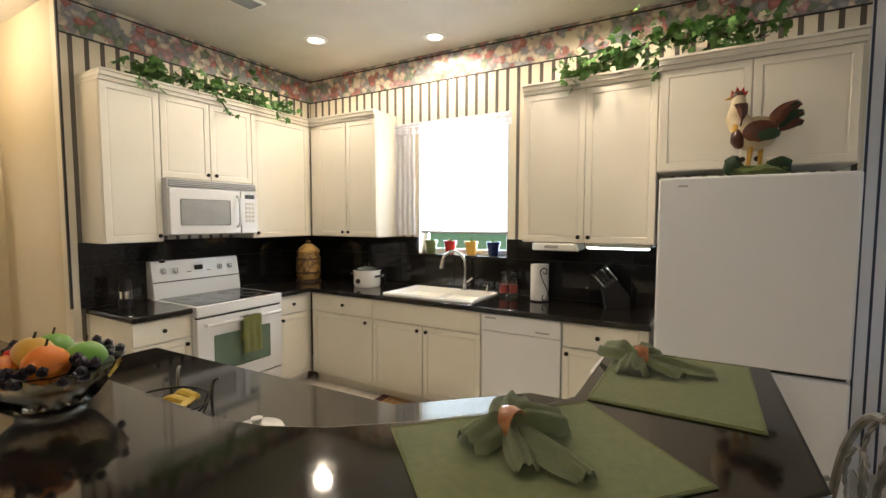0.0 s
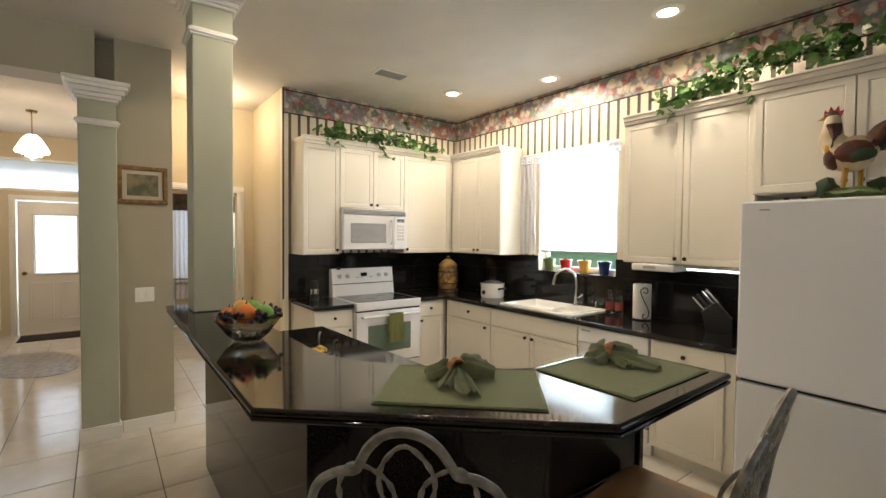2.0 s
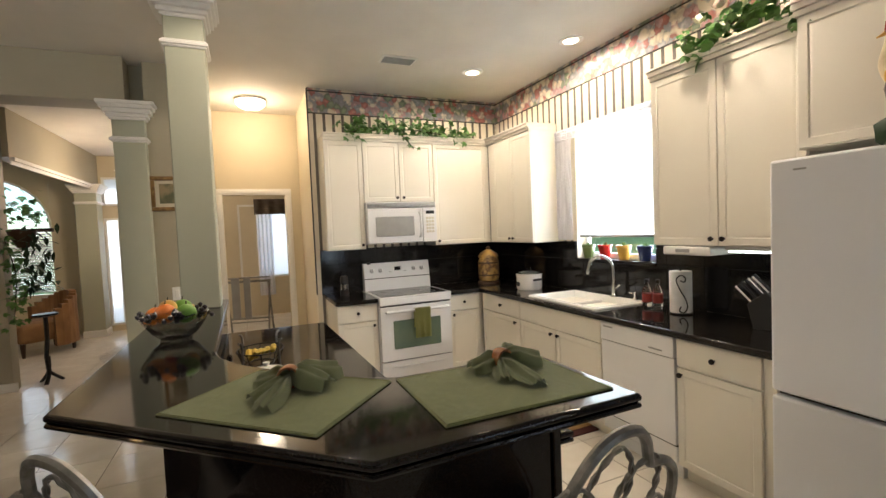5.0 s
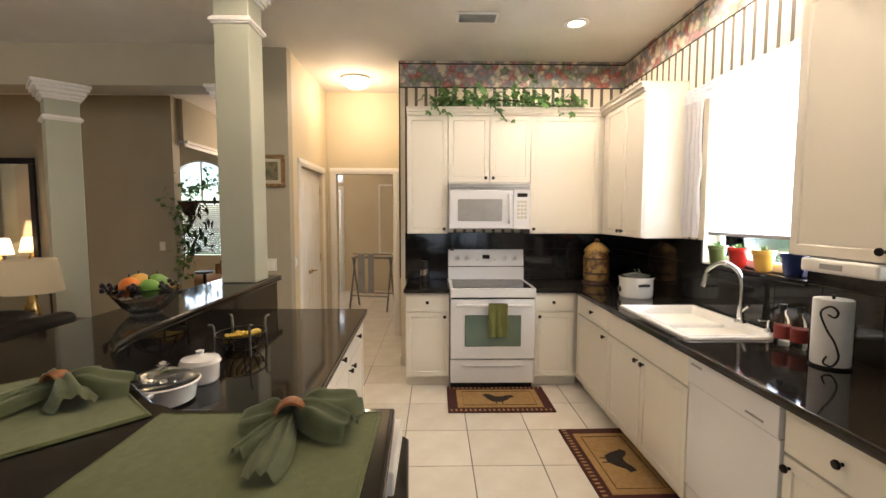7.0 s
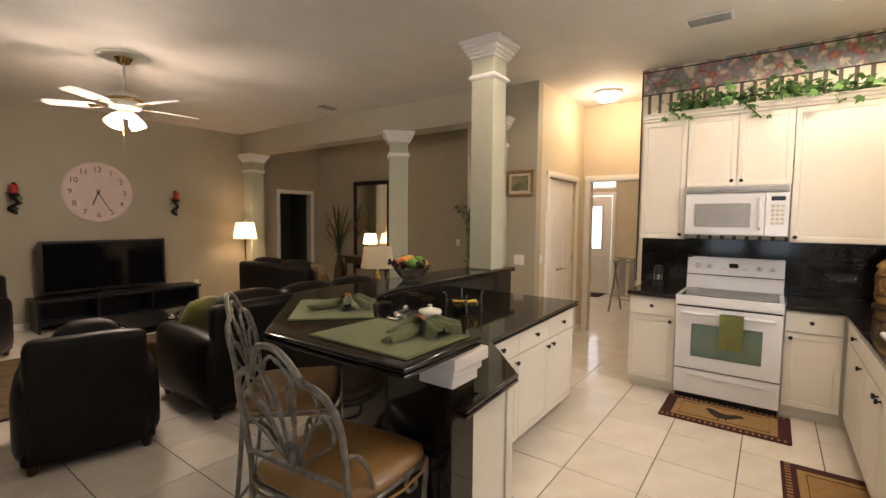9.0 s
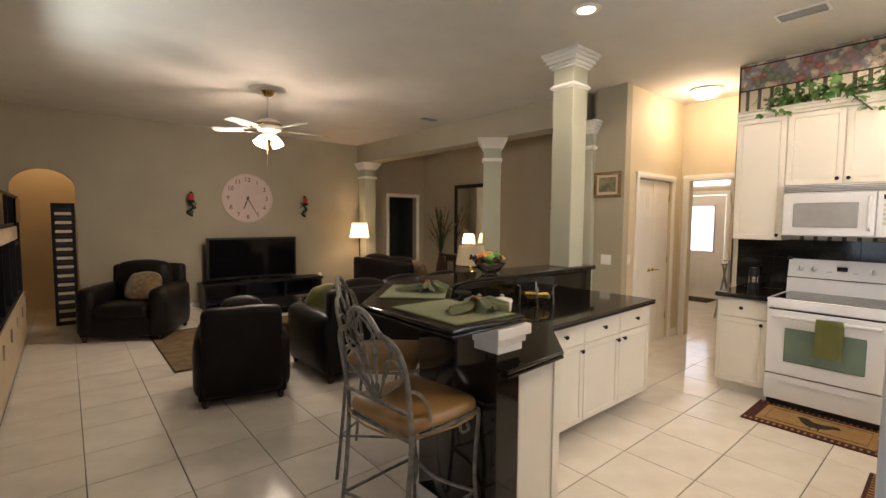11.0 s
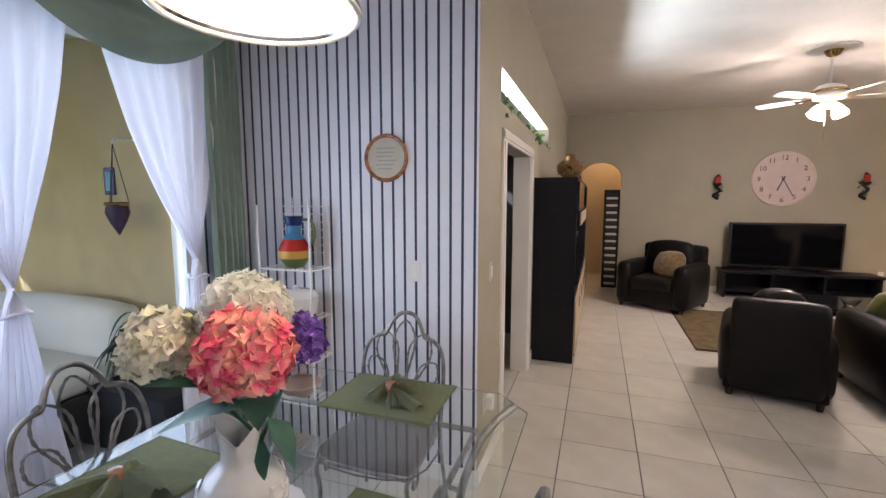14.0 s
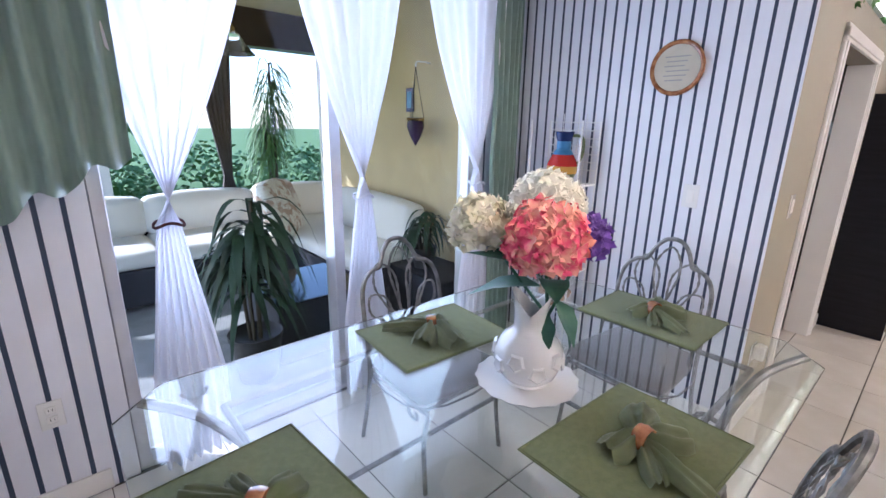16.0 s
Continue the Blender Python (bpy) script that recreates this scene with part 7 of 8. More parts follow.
rack = thing("drying_rack", (-5.9, 1.12, 0), 78, "grey folding metal rack standing in the far room", "rack")
for x in (-0.32, 0.32):
    for y in (-0.22, 0.22):
        part("leg", tube([(x, y, 0), (x, -y * 0.25, 0.86)], 0.016, 6), "pewter", rack)
for y, z in ((0.07, 0.86), (-0.07, 0.86), (0.16, 0.24), (-0.16, 0.24), (0.0, 0.92)):
    part("rail", tube([(-0.34, y, z), (0.34, y, z)], 0.012, 6), "pewter", rack)
for x, w_ in ((-0.22, 0.12), (-0.04, 0.1)):
    part("hung_cloth", box(x, -0.10, 0.28, x + w_, -0.085, 0.93, 0.004, 1), "grille", rack, "dark grey cloth over the rails")

# arched window of the front room with blind and foliage
aw = thing("window_5", label="arched front window with white blinds below", category="window", kind="structure")
bm = bmesh.new()
cy_, hw_, z_ = -2.62, 0.74, 1.86
for i in range(24):
    a0, a1 = math.pi * i / 24, math.pi * (i + 1) / 24
    p0 = (cy_ - hw_ * math.cos(a0), z_ + 0.80 * math.sin(a0))
    p1 = (cy_ - hw_ * math.cos(a1), z_ + 0.80 * math.sin(a1))
    q = [bm.verts.new(v) for v in ((-7.748, *p0), (-7.748, *p1), (-7.748, p1[0], 2.702), (-7.748, p0[0], 2.702), (-7.88, *p0), (-7.88, *p1))]
    bm.faces.new(q[:4])
    bm.faces.new((q[0], q[4], q[5], q[1]))
part("arch_filler", bm, "hall", aw)
part("arch_trim", tube([(-7.76, cy_ - hw_ * math.cos(math.pi * i / 24), z_ + 0.80 * math.sin(math.pi * i / 24)) for i in range(25)], 0.025, 6), "white", aw)
part("mullion", box(-7.84, cy_ - 0.02, z_, -7.80, cy_ + 0.02, 2.66), "white", aw)
part("pane", box(-7.822, -3.36, 0.74, -7.818, -1.88, 2.70), "glass", aw).visible_shadow = False
for k in range(24):
    part("blind_slat", box(-7.80, -3.34, 0.78 + 0.042 * k, -7.765, -1.90, 0.806 + 0.042 * k), "plainwhite", aw)
part("window_sill", box(-7.80, -3.40, 1.80, -7.66, -1.84, 1.858, 0.006, 1), "darkwood", aw, "wooden ledge below the arch")
garland("ledge_greenery", [(-7.70, -2.9, 1.92), (-7.70, -2.62, 2.08), (-7.70, -2.3, 2.2), (-7.70, -2.05, 1.95)], "leafy plant on the window ledge", 120, 0.12, 0.16, 0.08, 21)
garland("corner_ivy", [(-4.50, -1.30, 1.92), (-4.47, -1.24, 1.62), (-4.49, -1.18, 1.25), (-4.48, -1.22, 0.75)], "trailing dried ivy hung at the wall's edge", 150, 0.085, 0.10, 0.16, 22)

# ---- breakfast nook ----
tab = thing("glass_table", (3.32, 2.70, 0), 0, "clear glass dining table with clipped corners on an iron base", "dining table")
hx, hy, c_ = 0.66, 1.005, 0.14
out = [(-hx + c_, -hy), (hx - c_, -hy), (hx - 0.02, -hy + c_), (hx, hy - c_), (hx - c_, hy), (-hx + c_, hy), (-hx, hy - c_), (-hx, -hy + c_)]
part("glass_top", prism(out, 0.738, 0.752, 0.004, 2), "thick", tab, "clear glass top with green edge").visible_shadow = False
for sx in (-1, 1):
    for sy in (-1, 1):
        part("leg", tube(smooth_path([(sx * 0.50, sy * 0.80, 0.0), (sx * 0.47, sy * 0.74, 0.2), (sx * 0.44, sy * 0.66, 0.45), (sx * 0.50, sy * 0.78, 0.66), (sx * 0.60, sy * 0.93, 0.735)]), 0.016, 8), "pewter", tab)
        part("leg_scroll", tube(smooth_path([(sx * 0.47, sy * 0.72, 0.3), (sx * 0.36, sy * 0.58, 0.42), (sx * 0.38, sy * 0.62, 0.52), (sx * 0.44, sy * 0.68, 0.48)]), 0.010, 6), "pewter", tab)
for z in (0.70, 0.20):
    for sy in (-1, 1):
        part("cross_rail", tube([(-0.48, sy * 0.74, z), (0.48, sy * 0.74, z)], 0.011, 8), "pewter", tab)
    for sx in (-1, 1):
        part("side_rail", tube([(sx * 0.48, -0.74, z), (sx * 0.48, 0.74, z)], 0.011, 8), "pewter", tab)
for a in ((3.24, 1.88, 0, 150), (3.707, 2.70, 86, -40), (2.89, 2.72, 88, 75), (3.28, 3.51, 4, 30)):
    place_setting(a[0], a[1], 0.752, a[2], "table settings", a[3])
chair = iron_seat("dining_chair", "pewter iron dining chair with fan back and suede seat", "dining chairs", 0.47, 0.99, 0.47, "brownseat", False)
chair.matrix_basis = pose(3.37, 1.70, 0, 0, 0, 180)
copy_thing(chair, pose(3.94, 2.50, 0, 0, 0, -90))
copy_thing(chair, pose(2.81, 2.69, 0, 0, 0, 92))

# flowers in a white pitcher on a scalloped plate
pl = thing("scalloped_plate", (3.26, 2.70, 0.752), 0, "white scalloped plate under the pitcher", "plate")
part("plate", lathe([(0.08, 0), (0.10, 0.004), (0.155, 0.018), (0.158, 0.022), (0.11, 0.012), (0, 0.008)], 48, flute=16, depth=0.025), "plainwhite", pl)
vs = thing("white_pitcher", (3.26, 2.70, 0.764), 0, "white embossed ceramic pitcher holding flowers", "vase")
bm = lathe([(0.060, 0), (0.068, 0.006), (0.066, 0.014), (0.088, 0.035), (0.104, 0.075), (0.103, 0.11), (0.085, 0.145), (0.060, 0.165), (0.048, 0.18), (0.047, 0.20), (0.053, 0.22), (0.061, 0.235), (0.057, 0.235), (0.048, 0.218), (0.042, 0.20), (0.042, 0.18), (0.0, 0.14)], 48, flute=8, depth=0.012)
for v in bm.verts:
    if v.co.z > 0.175:
        v.co.z += (v.co.z - 0.175) * 1.1 * abs(v.co.x * 0.83 + v.co.y * 0.56) / 0.06
part("body", bm, "ceramic", vs)
for k in range(10):
    a = k * 0.628
    part("embossed_flower", lathe([(0.0, 0.006), (0.012, 0.005), (0.02, 0.008), (0.024, 0.004), (0.026, 0.0)], 15, flute=5, depth=0.16, m=pose(0.101 * math.cos(a), 0.101 * math.sin(a), 0.075 + 0.03 * (k % 2), 0, 90 - 8 * (k % 2), math.degrees(a))), "ceramic", vs)


def flower_head(parent, name, place, r, material, petals, size, seed):
    """A round head of many small four-petalled florets."""
    rnd = random.Random(seed)
    bm = bmesh.new()
    for k in range(petals):
        z = 1 - 2 * (k + 0.5) / petals
        a = k * 2.39996
        d = Vector((math.sqrt(1 - z * z) * math.cos(a), math.sqrt(1 - z * z) * math.sin(a), z))
        if d.z < -0.75:
            continue
        rot = d.to_track_quat("Z", "Y").to_matrix().to_4x4()
        m_ = Matrix.Translation(Vector(place) + d * r * rnd.uniform(0.78, 1.0)) @ rot @ pose(0, 0, 0, rnd.uniform(-15, 15), rnd.uniform(-15, 15), rnd.uniform(0, 90))
        for q in range(4):
            leaf_shape(bm, m_ @ pose(0, 0, 0, rnd.uniform(15, 60), 0, 90 * q), size * rnd.uniform(0.85, 1.2), size * 0.95, rnd.uniform(-0.1, 0.45))
    blob(place, (r * 0.72,) * 3, 2, bm=bm)
    return part(name, bm, material, parent)


fl = thing("flower_bouquet", (3.225, 2.665, 0.98), 0, "silk bouquet of pink, cream and purple blooms", "flowers")
HEADS = [("pink_bloom", (-0.01, 0.055, 0.25), 0.105, "pinkflower", 230, 0.032, 1), ("white_bloom", (0.057, -0.03, 0.315), 0.105, "whiteflower", 420, 0.026, 2), ("blush_bloom", (0.215, 0.085, 0.255), 0.088, "blushflower", 190, 0.028, 3)]
for h_ in HEADS:
    flower_head(fl, *h_)
    part("stem", tube(smooth_path([(0, 0, 0.0), (h_[1][0] * 0.4, h_[1][1] * 0.4, 0.1), h_[1]]), 0.005, 6), "leafbig", fl)
flower_head(fl, "purple_bloom", (-0.02, -0.135, 0.225), 0.066, "purpleflower", 110, 0.024, 4)
part("stem", tube([(0, 0, 0), (-0.02, -0.135, 0.2)], 0.005, 6), "leafbig", fl)
for k, (a, t_, l, z) in enumerate(((19, 38, 0.23, 0.10), (2, 5, 0.22, 0.09), (40, 62, 0.19, 0.11), (100, 15, 0.15, 0.12), (150, -40, 0.14, 0.08), (330, 10, 0.16, 0.14), (200, -50, 0.15, 0.06), (75, -55, 0.16, 0.05))):
    bm = bmesh.new()
    leaf_shape(bm, pose(0, 0, z, t_, 0, a - 60) @ pose(0, 0.03, 0), l, l * 0.62, 0.35)
    bmesh.ops.subdivide_edges(bm, edges=bm.edges[:], cuts=1, use_grid_fill=True)
    part("large_leaf", bm, "leafbig", fl)

# round plaque, white wire shelf with pottery
pq = thing("round_plaque", (3.528, 1.292, 1.815), 180, "round grey plaque in a reddish wooden ring", "plaque")
part("disc", lathe([(0.0, 0.012), (0.112, 0.012), (0.117, 0.0)], 40, m=pose(0, 0, 0, 90)), "matboard", pq)
part("rim", tube([(0.120 * math.cos(a * math.pi / 24), -0.012, 0.120 * math.sin(a * math.pi / 24)) for a in range(48)], 0.011, 8, closed=True), "ring", pq)
for k in range(6):
    part("text_bar", box(-0.06 + 0.01 * (k % 2), -0.0145, 0.05 - 0.022 * k, 0.06 - 0.012 * (k % 3), -0.012, 0.055 - 0.022 * k), "grille", pq, "unreadable line of lettering")
wsf = thing("wire_shelf", (4.06, 1.31, 0), 180, "white wire corner shelf with painted pottery", "shelf")
for x in (-0.17, 0.17):
    for y in (-0.20, -0.01):
        part("post", tube([(x, y, 0), (x, y, 1.56)], 0.006, 6), "plainwhite", wsf)
for z in (0.12, 0.42, 0.68, 0.92, 1.20):
    bm = tube([(-0.17, -0.20, z), (0.17, -0.20, z), (0.17, -0.01, z), (-0.17, -0.01, z)], 0.005, 6, closed=True)
    for k in range(9):
        tube([(-0.15 + 0.0375 * k, -0.20, z), (-0.15 + 0.0375 * k, -0.01, z)], 0.003, 5, bm)
    part("shelf_grid", bm, "plainwhite", wsf)
for k in range(7):
    part("back_bar", tube([(-0.17, -0.01, 1.28 + 0.045 * k), (0.17, -0.01, 1.28 + 0.045 * k)], 0.003, 5), "plainwhite", wsf)
for k in range(6):
    part("back_wire", tube([(-0.13 + 0.052 * k, -0.01, 1.20), (-0.13 + 0.052 * k, -0.01, 1.60)], 0.003, 5), "plainwhite", wsf)


def pottery(x, y, z, label, rings, h, s=1.0):
    p = thing("painted_pitcher", (x, y, z), 30, label, "pottery")
    prof = [(0.05, 0), (0.085, 0.05), (0.09, 0.09), (0.06, 0.15), (0.04, 0.18), (0.04, 0.22), (0.055, 0.27)]
    prof = [(r * s, zz * h) for r, zz in prof]
    for k in range(len(prof) - 1):
        (r0, z0), (r1, z1) = prof[k], prof[k + 1]
        part("glaze_band", lathe([(r0, z0), ((r0 + r1) / 2 + 0.002, (z0 + z1) / 2), (r1, z1)], 24), rings[k % len(rings)], p)
    part("handle", tube(smooth_path([(-0.045 * s, 0, 0.25 * h), (-0.10 * s, 0, 0.24 * h), (-0.11 * s, 0, 0.16 * h), (-0.085 * s, 0, 0.10 * h)]), 0.009, 8), rings[0], p)
    return p


pottery(4.06, 1.415, 1.206, "red, yellow and blue painted pottery pitcher", ["olive", "yellow", "red", "skyblue", "skyblue", "blue"], 1.08)
pottery(4.06, 1.415, 0.686, "red painted pottery pitcher", ["red", "yellow", "red", "olive", "red", "red"], 0.8)
wd = thing("white_tureen", (4.06, 1.415, 0.926), 0, "white lidded dish on the wire shelf", "dish")
part("dish", lathe([(0.10, 0), (0.12, 0.02), (0.13, 0.10), (0.135, 0.11)], 24), "plainwhite", wd)
part("lid", lathe([(0.132, 0.11), (0.10, 0.14), (0.02, 0.15), (0.02, 0.17), (0, 0.175)], 24), "plainwhite", wd)
bw = thing("brown_bowl", (4.06, 1.415, 0.426), 0, "brown glazed bowl on the wire shelf", "bowl")
part("bowl", lathe([(0.06, 0), (0.12, 0.06), (0.125, 0.08), (0.115, 0.08), (0.05, 0.02), (0, 0.015)], 24), "rust", bw)

# pendant lamp
pd = thing("pendant_lamp", (3.13, 2.72, 2.0), 0, "brushed nickel pendant lamp over the glass table", "pendant lamp")
prof = [(0.215, 0.0), (0.218, 0.012), (0.20, 0.05), (0.15, 0.11), (0.08, 0.15), (0.04, 0.165), (0.035, 0.20), (0.0, 0.205)]
own = lathe(prof[:-1] + [(0.028, 0.20), (0.035, 0.16), (0.075, 0.143), (0.145, 0.104), (0.193, 0.047), (0.208, 0.004)], 40)
bmesh.ops.delete(own, geom=[f for f in own.faces if len(f.verts) > 4], context="FACES")
part("shade", own, "chrome", pd)
part("rim", tube([(0.213 * math.cos(a * math.pi / 24), 0.213 * math.sin(a * math.pi / 24), 0.0) for a in range(48)], 0.007, 8, closed=True), "plainwhite", pd)
part("diffuser", lathe([(0.20, 0.012), (0.12, 0.02), (0.0, 0.022)], 32), "lampshade", pd, "lit frosted glass diffuser")
part("rod", tube([(0, 0, 0.19), (0, 0, CEIL - 2.0)], 0.007, 8), "chrome", pd)
part("canopy", lathe([(0.06, CEIL - 2.0), (0.05, CEIL - 2.03), (0, CEIL - 2.035)], 20), "chrome", pd)

# drapery of the sliding door
dra = thing("sheer_curtain", label="white tied-back sheer curtains over the sliding door", category="curtain")
SHEERS = ((3.66, 2.93, 3.39, 1.13), (2.88, 2.20, 2.50, 1.16), (2.14, 1.42, 1.66, 1.17))
for a, b, mid, z in SHEERS:
    curtain("sheer_panel", dra, a, b, 4.52, 2.62, 0.04, "sheer", 7, 0.026, (z, mid, 0.085), "y", 40, 1.7)
    part("tie", tube([(4.52 + 0.045 * math.cos(a_ * math.pi / 8), mid + 0.054 * math.sin(a_ * math.pi / 8), z + 0.01 * math.sin(a_)) for a_ in range(16)], 0.006, 6, closed=True), "rugedge" if mid > 3 else "sheer", dra)
grn = thing("green_drape", label="sage green satin drapes with a swagged top", category="curtain")
curtain("side_panel", grn, 1.32, 1.56, 4.50, 2.66, 0.03, "sagecloth", 5, 0.03, None, "y")
jabot = curtain("jabot", grn, 3.48, 4.0, 4.47, 2.66, 1.40, "sagecloth", 6, 0.04, None, "y")
for v in jabot.data.vertices:
    v.co.z = 2.66 - (2.66 - v.co.z) * (1 + 0.40 * (v.co.y - 3.48)) - 0.02 * math.sin(38 * v.co.y) * (2.66 - v.co.z)
bm = bmesh.new()
for span0, span1, seed in ((3.7, 2.5, 1), (2.62, 1.42, 2)):
    grid = []
    for j in range(19):
        t_ = j / 18
        row = []
        for i in range(31):
            u = i / 30
            sag = 0.30 * (1 - (2 * u - 1) ** 2)
            z = 2.66 - t_ * (0.14 + sag)
            x = 4.45 - 0.05 * math.sin(math.pi * t_) - 0.016 * math.sin(t_ * 26 + u * 2 + seed) * math.sin(math.pi * u)
            row.append(bm.verts.new((x - 0.01 * seed, span0 + (span1 - span0) * u, z)))
        grid.append(row)
    for j in range(18):
        for i in range(30):
            bm.faces.new((grid[j][i], grid[j][i + 1], grid[j + 1][i + 1], grid[j + 1][i]))
part("swag", bm, "sagecloth", grn, smooth="all")
part("curtain_rod", tube([(4.52, 1.25, 2.66), (4.52, 4.0, 2.66)], 0.014, 8), "blackmetal", grn)

# sliding door
sd = thing("sliding_door", label="sliding glass patio door in a pale aluminium frame", category="door", kind="structure")
bm = bmesh.new()
for a in ((SLIDE[0], 0, SLIDE[0] + 0.05, 2.40), (SLIDE[1] - 0.05, 0, SLIDE[1], 2.40), (2.56, 0.03, 2.62, 2.35), (SLIDE[0] + 0.05, 2.34, SLIDE[1] - 0.05, 2.40), (SLIDE[0] + 0.05, 0.0, SLIDE[1] - 0.05, 0.03)):
    box(4.63, a[0], a[1], 4.74, a[2], a[3], 0.004, 1, bm)
part("door_frame", bm, "trackmetal", sd)
for a, b, x in ((SLIDE[0] + 0.05, 2.6, 4.66), (2.58, SLIDE[1] - 0.05, 4.71)):
    p = part("pane", box(x, a, 0.03, x + 0.006, b, 2.34), "glass", sd)
    p.visible_shadow = False

# ---- outside: covered patio and garden ----
setting("ground", box(-60, -60, -0.30, 90, 60, -0.135), "grass", "green lawn reaching far behind the house")
setting("patio", box(4.76, -2.0, -0.13, 8.6, 6.5, -0.02), "patio_floor", "grey paved patio floor")
wall("wall_patio", "y", 1.20, 4.76, 7.45, -0.02, 2.749, -0.2, "patio_wall", label="tan stucco outside wall of the patio")
setting("patio_ceiling", box(4.77, -2.0, 2.75, 8.4, 6.5, 2.85), "patio_wall", "tan patio ceiling")
setting("patio_beam", box(8.2, -2.0, 2.35, 8.45, 6.5, 2.75), "darkwood", "dark brown beam at the patio's edge")
for y in (0.4, 3.3, 6.0):
    pc = thing("patio_post", (8.3, y, -0.02), 0, "white square patio post", "post", "patio posts")
    part("post", box(-0.08, -0.08, 0, 0.08, 0.08, 2.40, 0.006, 1), "white", pc)
    part("post_base", box(-0.11, -0.11, 0, 0.11, 0.11, 0.16, 0.006, 1), "white", pc)
pcur = thing("outdoor_curtain", label="gathered brown curtain at the patio's edge", category="curtain")
curtain("panel", pcur, 1.95, 2.40, 8.1, 2.6, 0.0, "bronze_curtain", 6, 0.04, (0.9, 2.12, 0.10), "y")
osf = thing("outdoor_sofa", (7.15, 2.6, -0.02), -90, "dark wicker outdoor sofa with ivory cushions", "sofa")
part("wicker_base", box(-1.5, -0.45, 0.05, 1.5, 0.45, 0.36, 0.02, 2), "wicker", osf)
part("wicker_back", box(-1.5, 0.38, 0.36, 1.5, 0.48, 0.72, 0.02, 2), "wicker", osf)
for k in range(3):
    part("seat_cushion", cushion_block(-1.48 + 0.99 * k, -0.45, 0.36, -0.5 + 0.99 * k, 0.38, 0.50, 0.02), "cushion", osf, smooth="all")
    part("back_cushion", cushion_block(-1.48 + 0.99 * k, 0.18, 0.50, -0.5 + 0.99 * k, 0.38, 0.84, 0.05), "cushion", osf, smooth="all")
oss = thing("outdoor_chaise", (6.25, 1.62, -0.02), 180, "dark wicker outdoor chaise with ivory cushion", "sofa")
part("wicker_base", box(-0.75, -0.38, 0.05, 0.75, 0.38, 0.36, 0.02, 2), "wicker", oss)
part("seat_cushion", cushion_block(-0.74, -0.38, 0.36, 0.74, 0.36, 0.50, 0.02), "cushion", oss, smooth="all")
part("back_cushion", cushion_block(-0.74, 0.14, 0.50, 0.74, 0.36, 0.86, 0.05), "cushion", oss, smooth="all")
pillow(6.75, 2.05, 0.46, -45, -20, "floralpillow", "ivory floral print outdoor pillow", 0.5)
pillow(7.1, 1.95, 0.46, -70, -20, "floralpillow", "ivory floral print outdoor pillow", 0.45)
oct_ = thing("wicker_ottoman", (5.45, 2.45, -0.02), 0, "dark square wicker ottoman", "ottoman")
part("box", box(-0.32, -0.32, 0, 0.32, 0.32, 0.42, 0.015, 2), "wicker", oct_)
part("glass_top", box(-0.33, -0.33, 0.42, 0.33, 0.33, 0.43, 0.003, 1), "blackglass", oct_)


def strap_plant(name, x, y, z, h, r, count, label, seed, material="leafdark", width=0.035, pot_r=0.15, pot_h=0.28, lift=1.0):
    """Potted plant with long arching strap leaves."""
    rnd = random.Random(seed)
    p = thing(name, (x, y, z), 0, label, "plant")
    part("pot", lathe([(pot_r * 0.75, 0), (pot_r, pot_h), (pot_r * 1.06, pot_h), (pot_r * 1.06, pot_h + 0.03), (pot_r * 0.9, pot_h), (0, pot_h - 0.02)], 20), "terra", p)
    bm, st = bmesh.new(), bmesh.new()
    for s in range(5):
        a = s * 1.3
        top_ = Vector((0.06 * math.cos(a), 0.06 * math.sin(a), pot_h + (h - pot_h) * (0.55 + 0.12 * s) * lift))
        tube([(0.03 * math.cos(a), 0.03 * math.sin(a), pot_h - 0.03), top_], 0.012, 6, st)
        for k in range(count // 5):
            az = rnd.uniform(0, 6.28)
            ln = r * rnd.uniform(0.75, 1.25)
            up = rnd.uniform(0.05, 0.5) * ln
            start = top_ - Vector((0, 0, rnd.uniform(0, 0.25) * (h - pot_h)))
            prev = None
            for q in range(7):
                t_ = q / 6
                c = start + Vector((math.cos(az) * ln * (t_ - 0.25 * t_ * t_), math.sin(az) * ln * (t_ - 0.25 * t_ * t_), up * t_ * 2.0 - (up + ln * 0.95) * t_ * t_))
                w = width * math.sin(math.pi * (0.08 + 0.92 * t_)) + 0.002
                side_ = Vector((-math.sin(az), math.cos(az), 0)) * w / 2
                row = (bm.verts.new(c - side_), bm.verts.new(c + side_))
                if prev:
                    bm.faces.new((prev[0], prev[1], row[1], row[0]))
                prev = row
    part("canes", st, "stem", p)
    part("foliage", bm, material, p)
    return p


strap_plant("potted_dracaena", 5.12, 2.92, -0.02, 1.08, 0.40, 110, "dark green dracaena in a pot outside the glass door", 3, "leafdark", 0.042)
strap_plant("bamboo_palm", 7.75, 1.72, -0.02, 2.1, 0.34, 420, "tall feathery green palm at the patio's edge", 4, "hedge", 0.014, 0.2, 0.35)
strap_plant("potted_plant", 5.25, 1.5, 0.38, 0.45, 0.25, 60, "small dark potted plant on a stand", 5, "leafdark", 0.03, 0.10, 0.15)
bb = thing("patio_bench", (5.25, 1.45, -0.02), 0, "dark box bench against the tan wall", "bench")
part("box", box(-0.4, -0.2, 0, 0.4, 0.22, 0.39, 0.01, 2), "wicker", bb)
part("lid", box(-0.42, -0.22, 0.39, 0.42, 0.23, 0.41, 0.005, 1), "blackwood", bb)
hv = thing("hanging_lantern", (5.54, 1.36, 1.50), 0, "purple glass lantern hung by chains on the tan wall", "lantern")
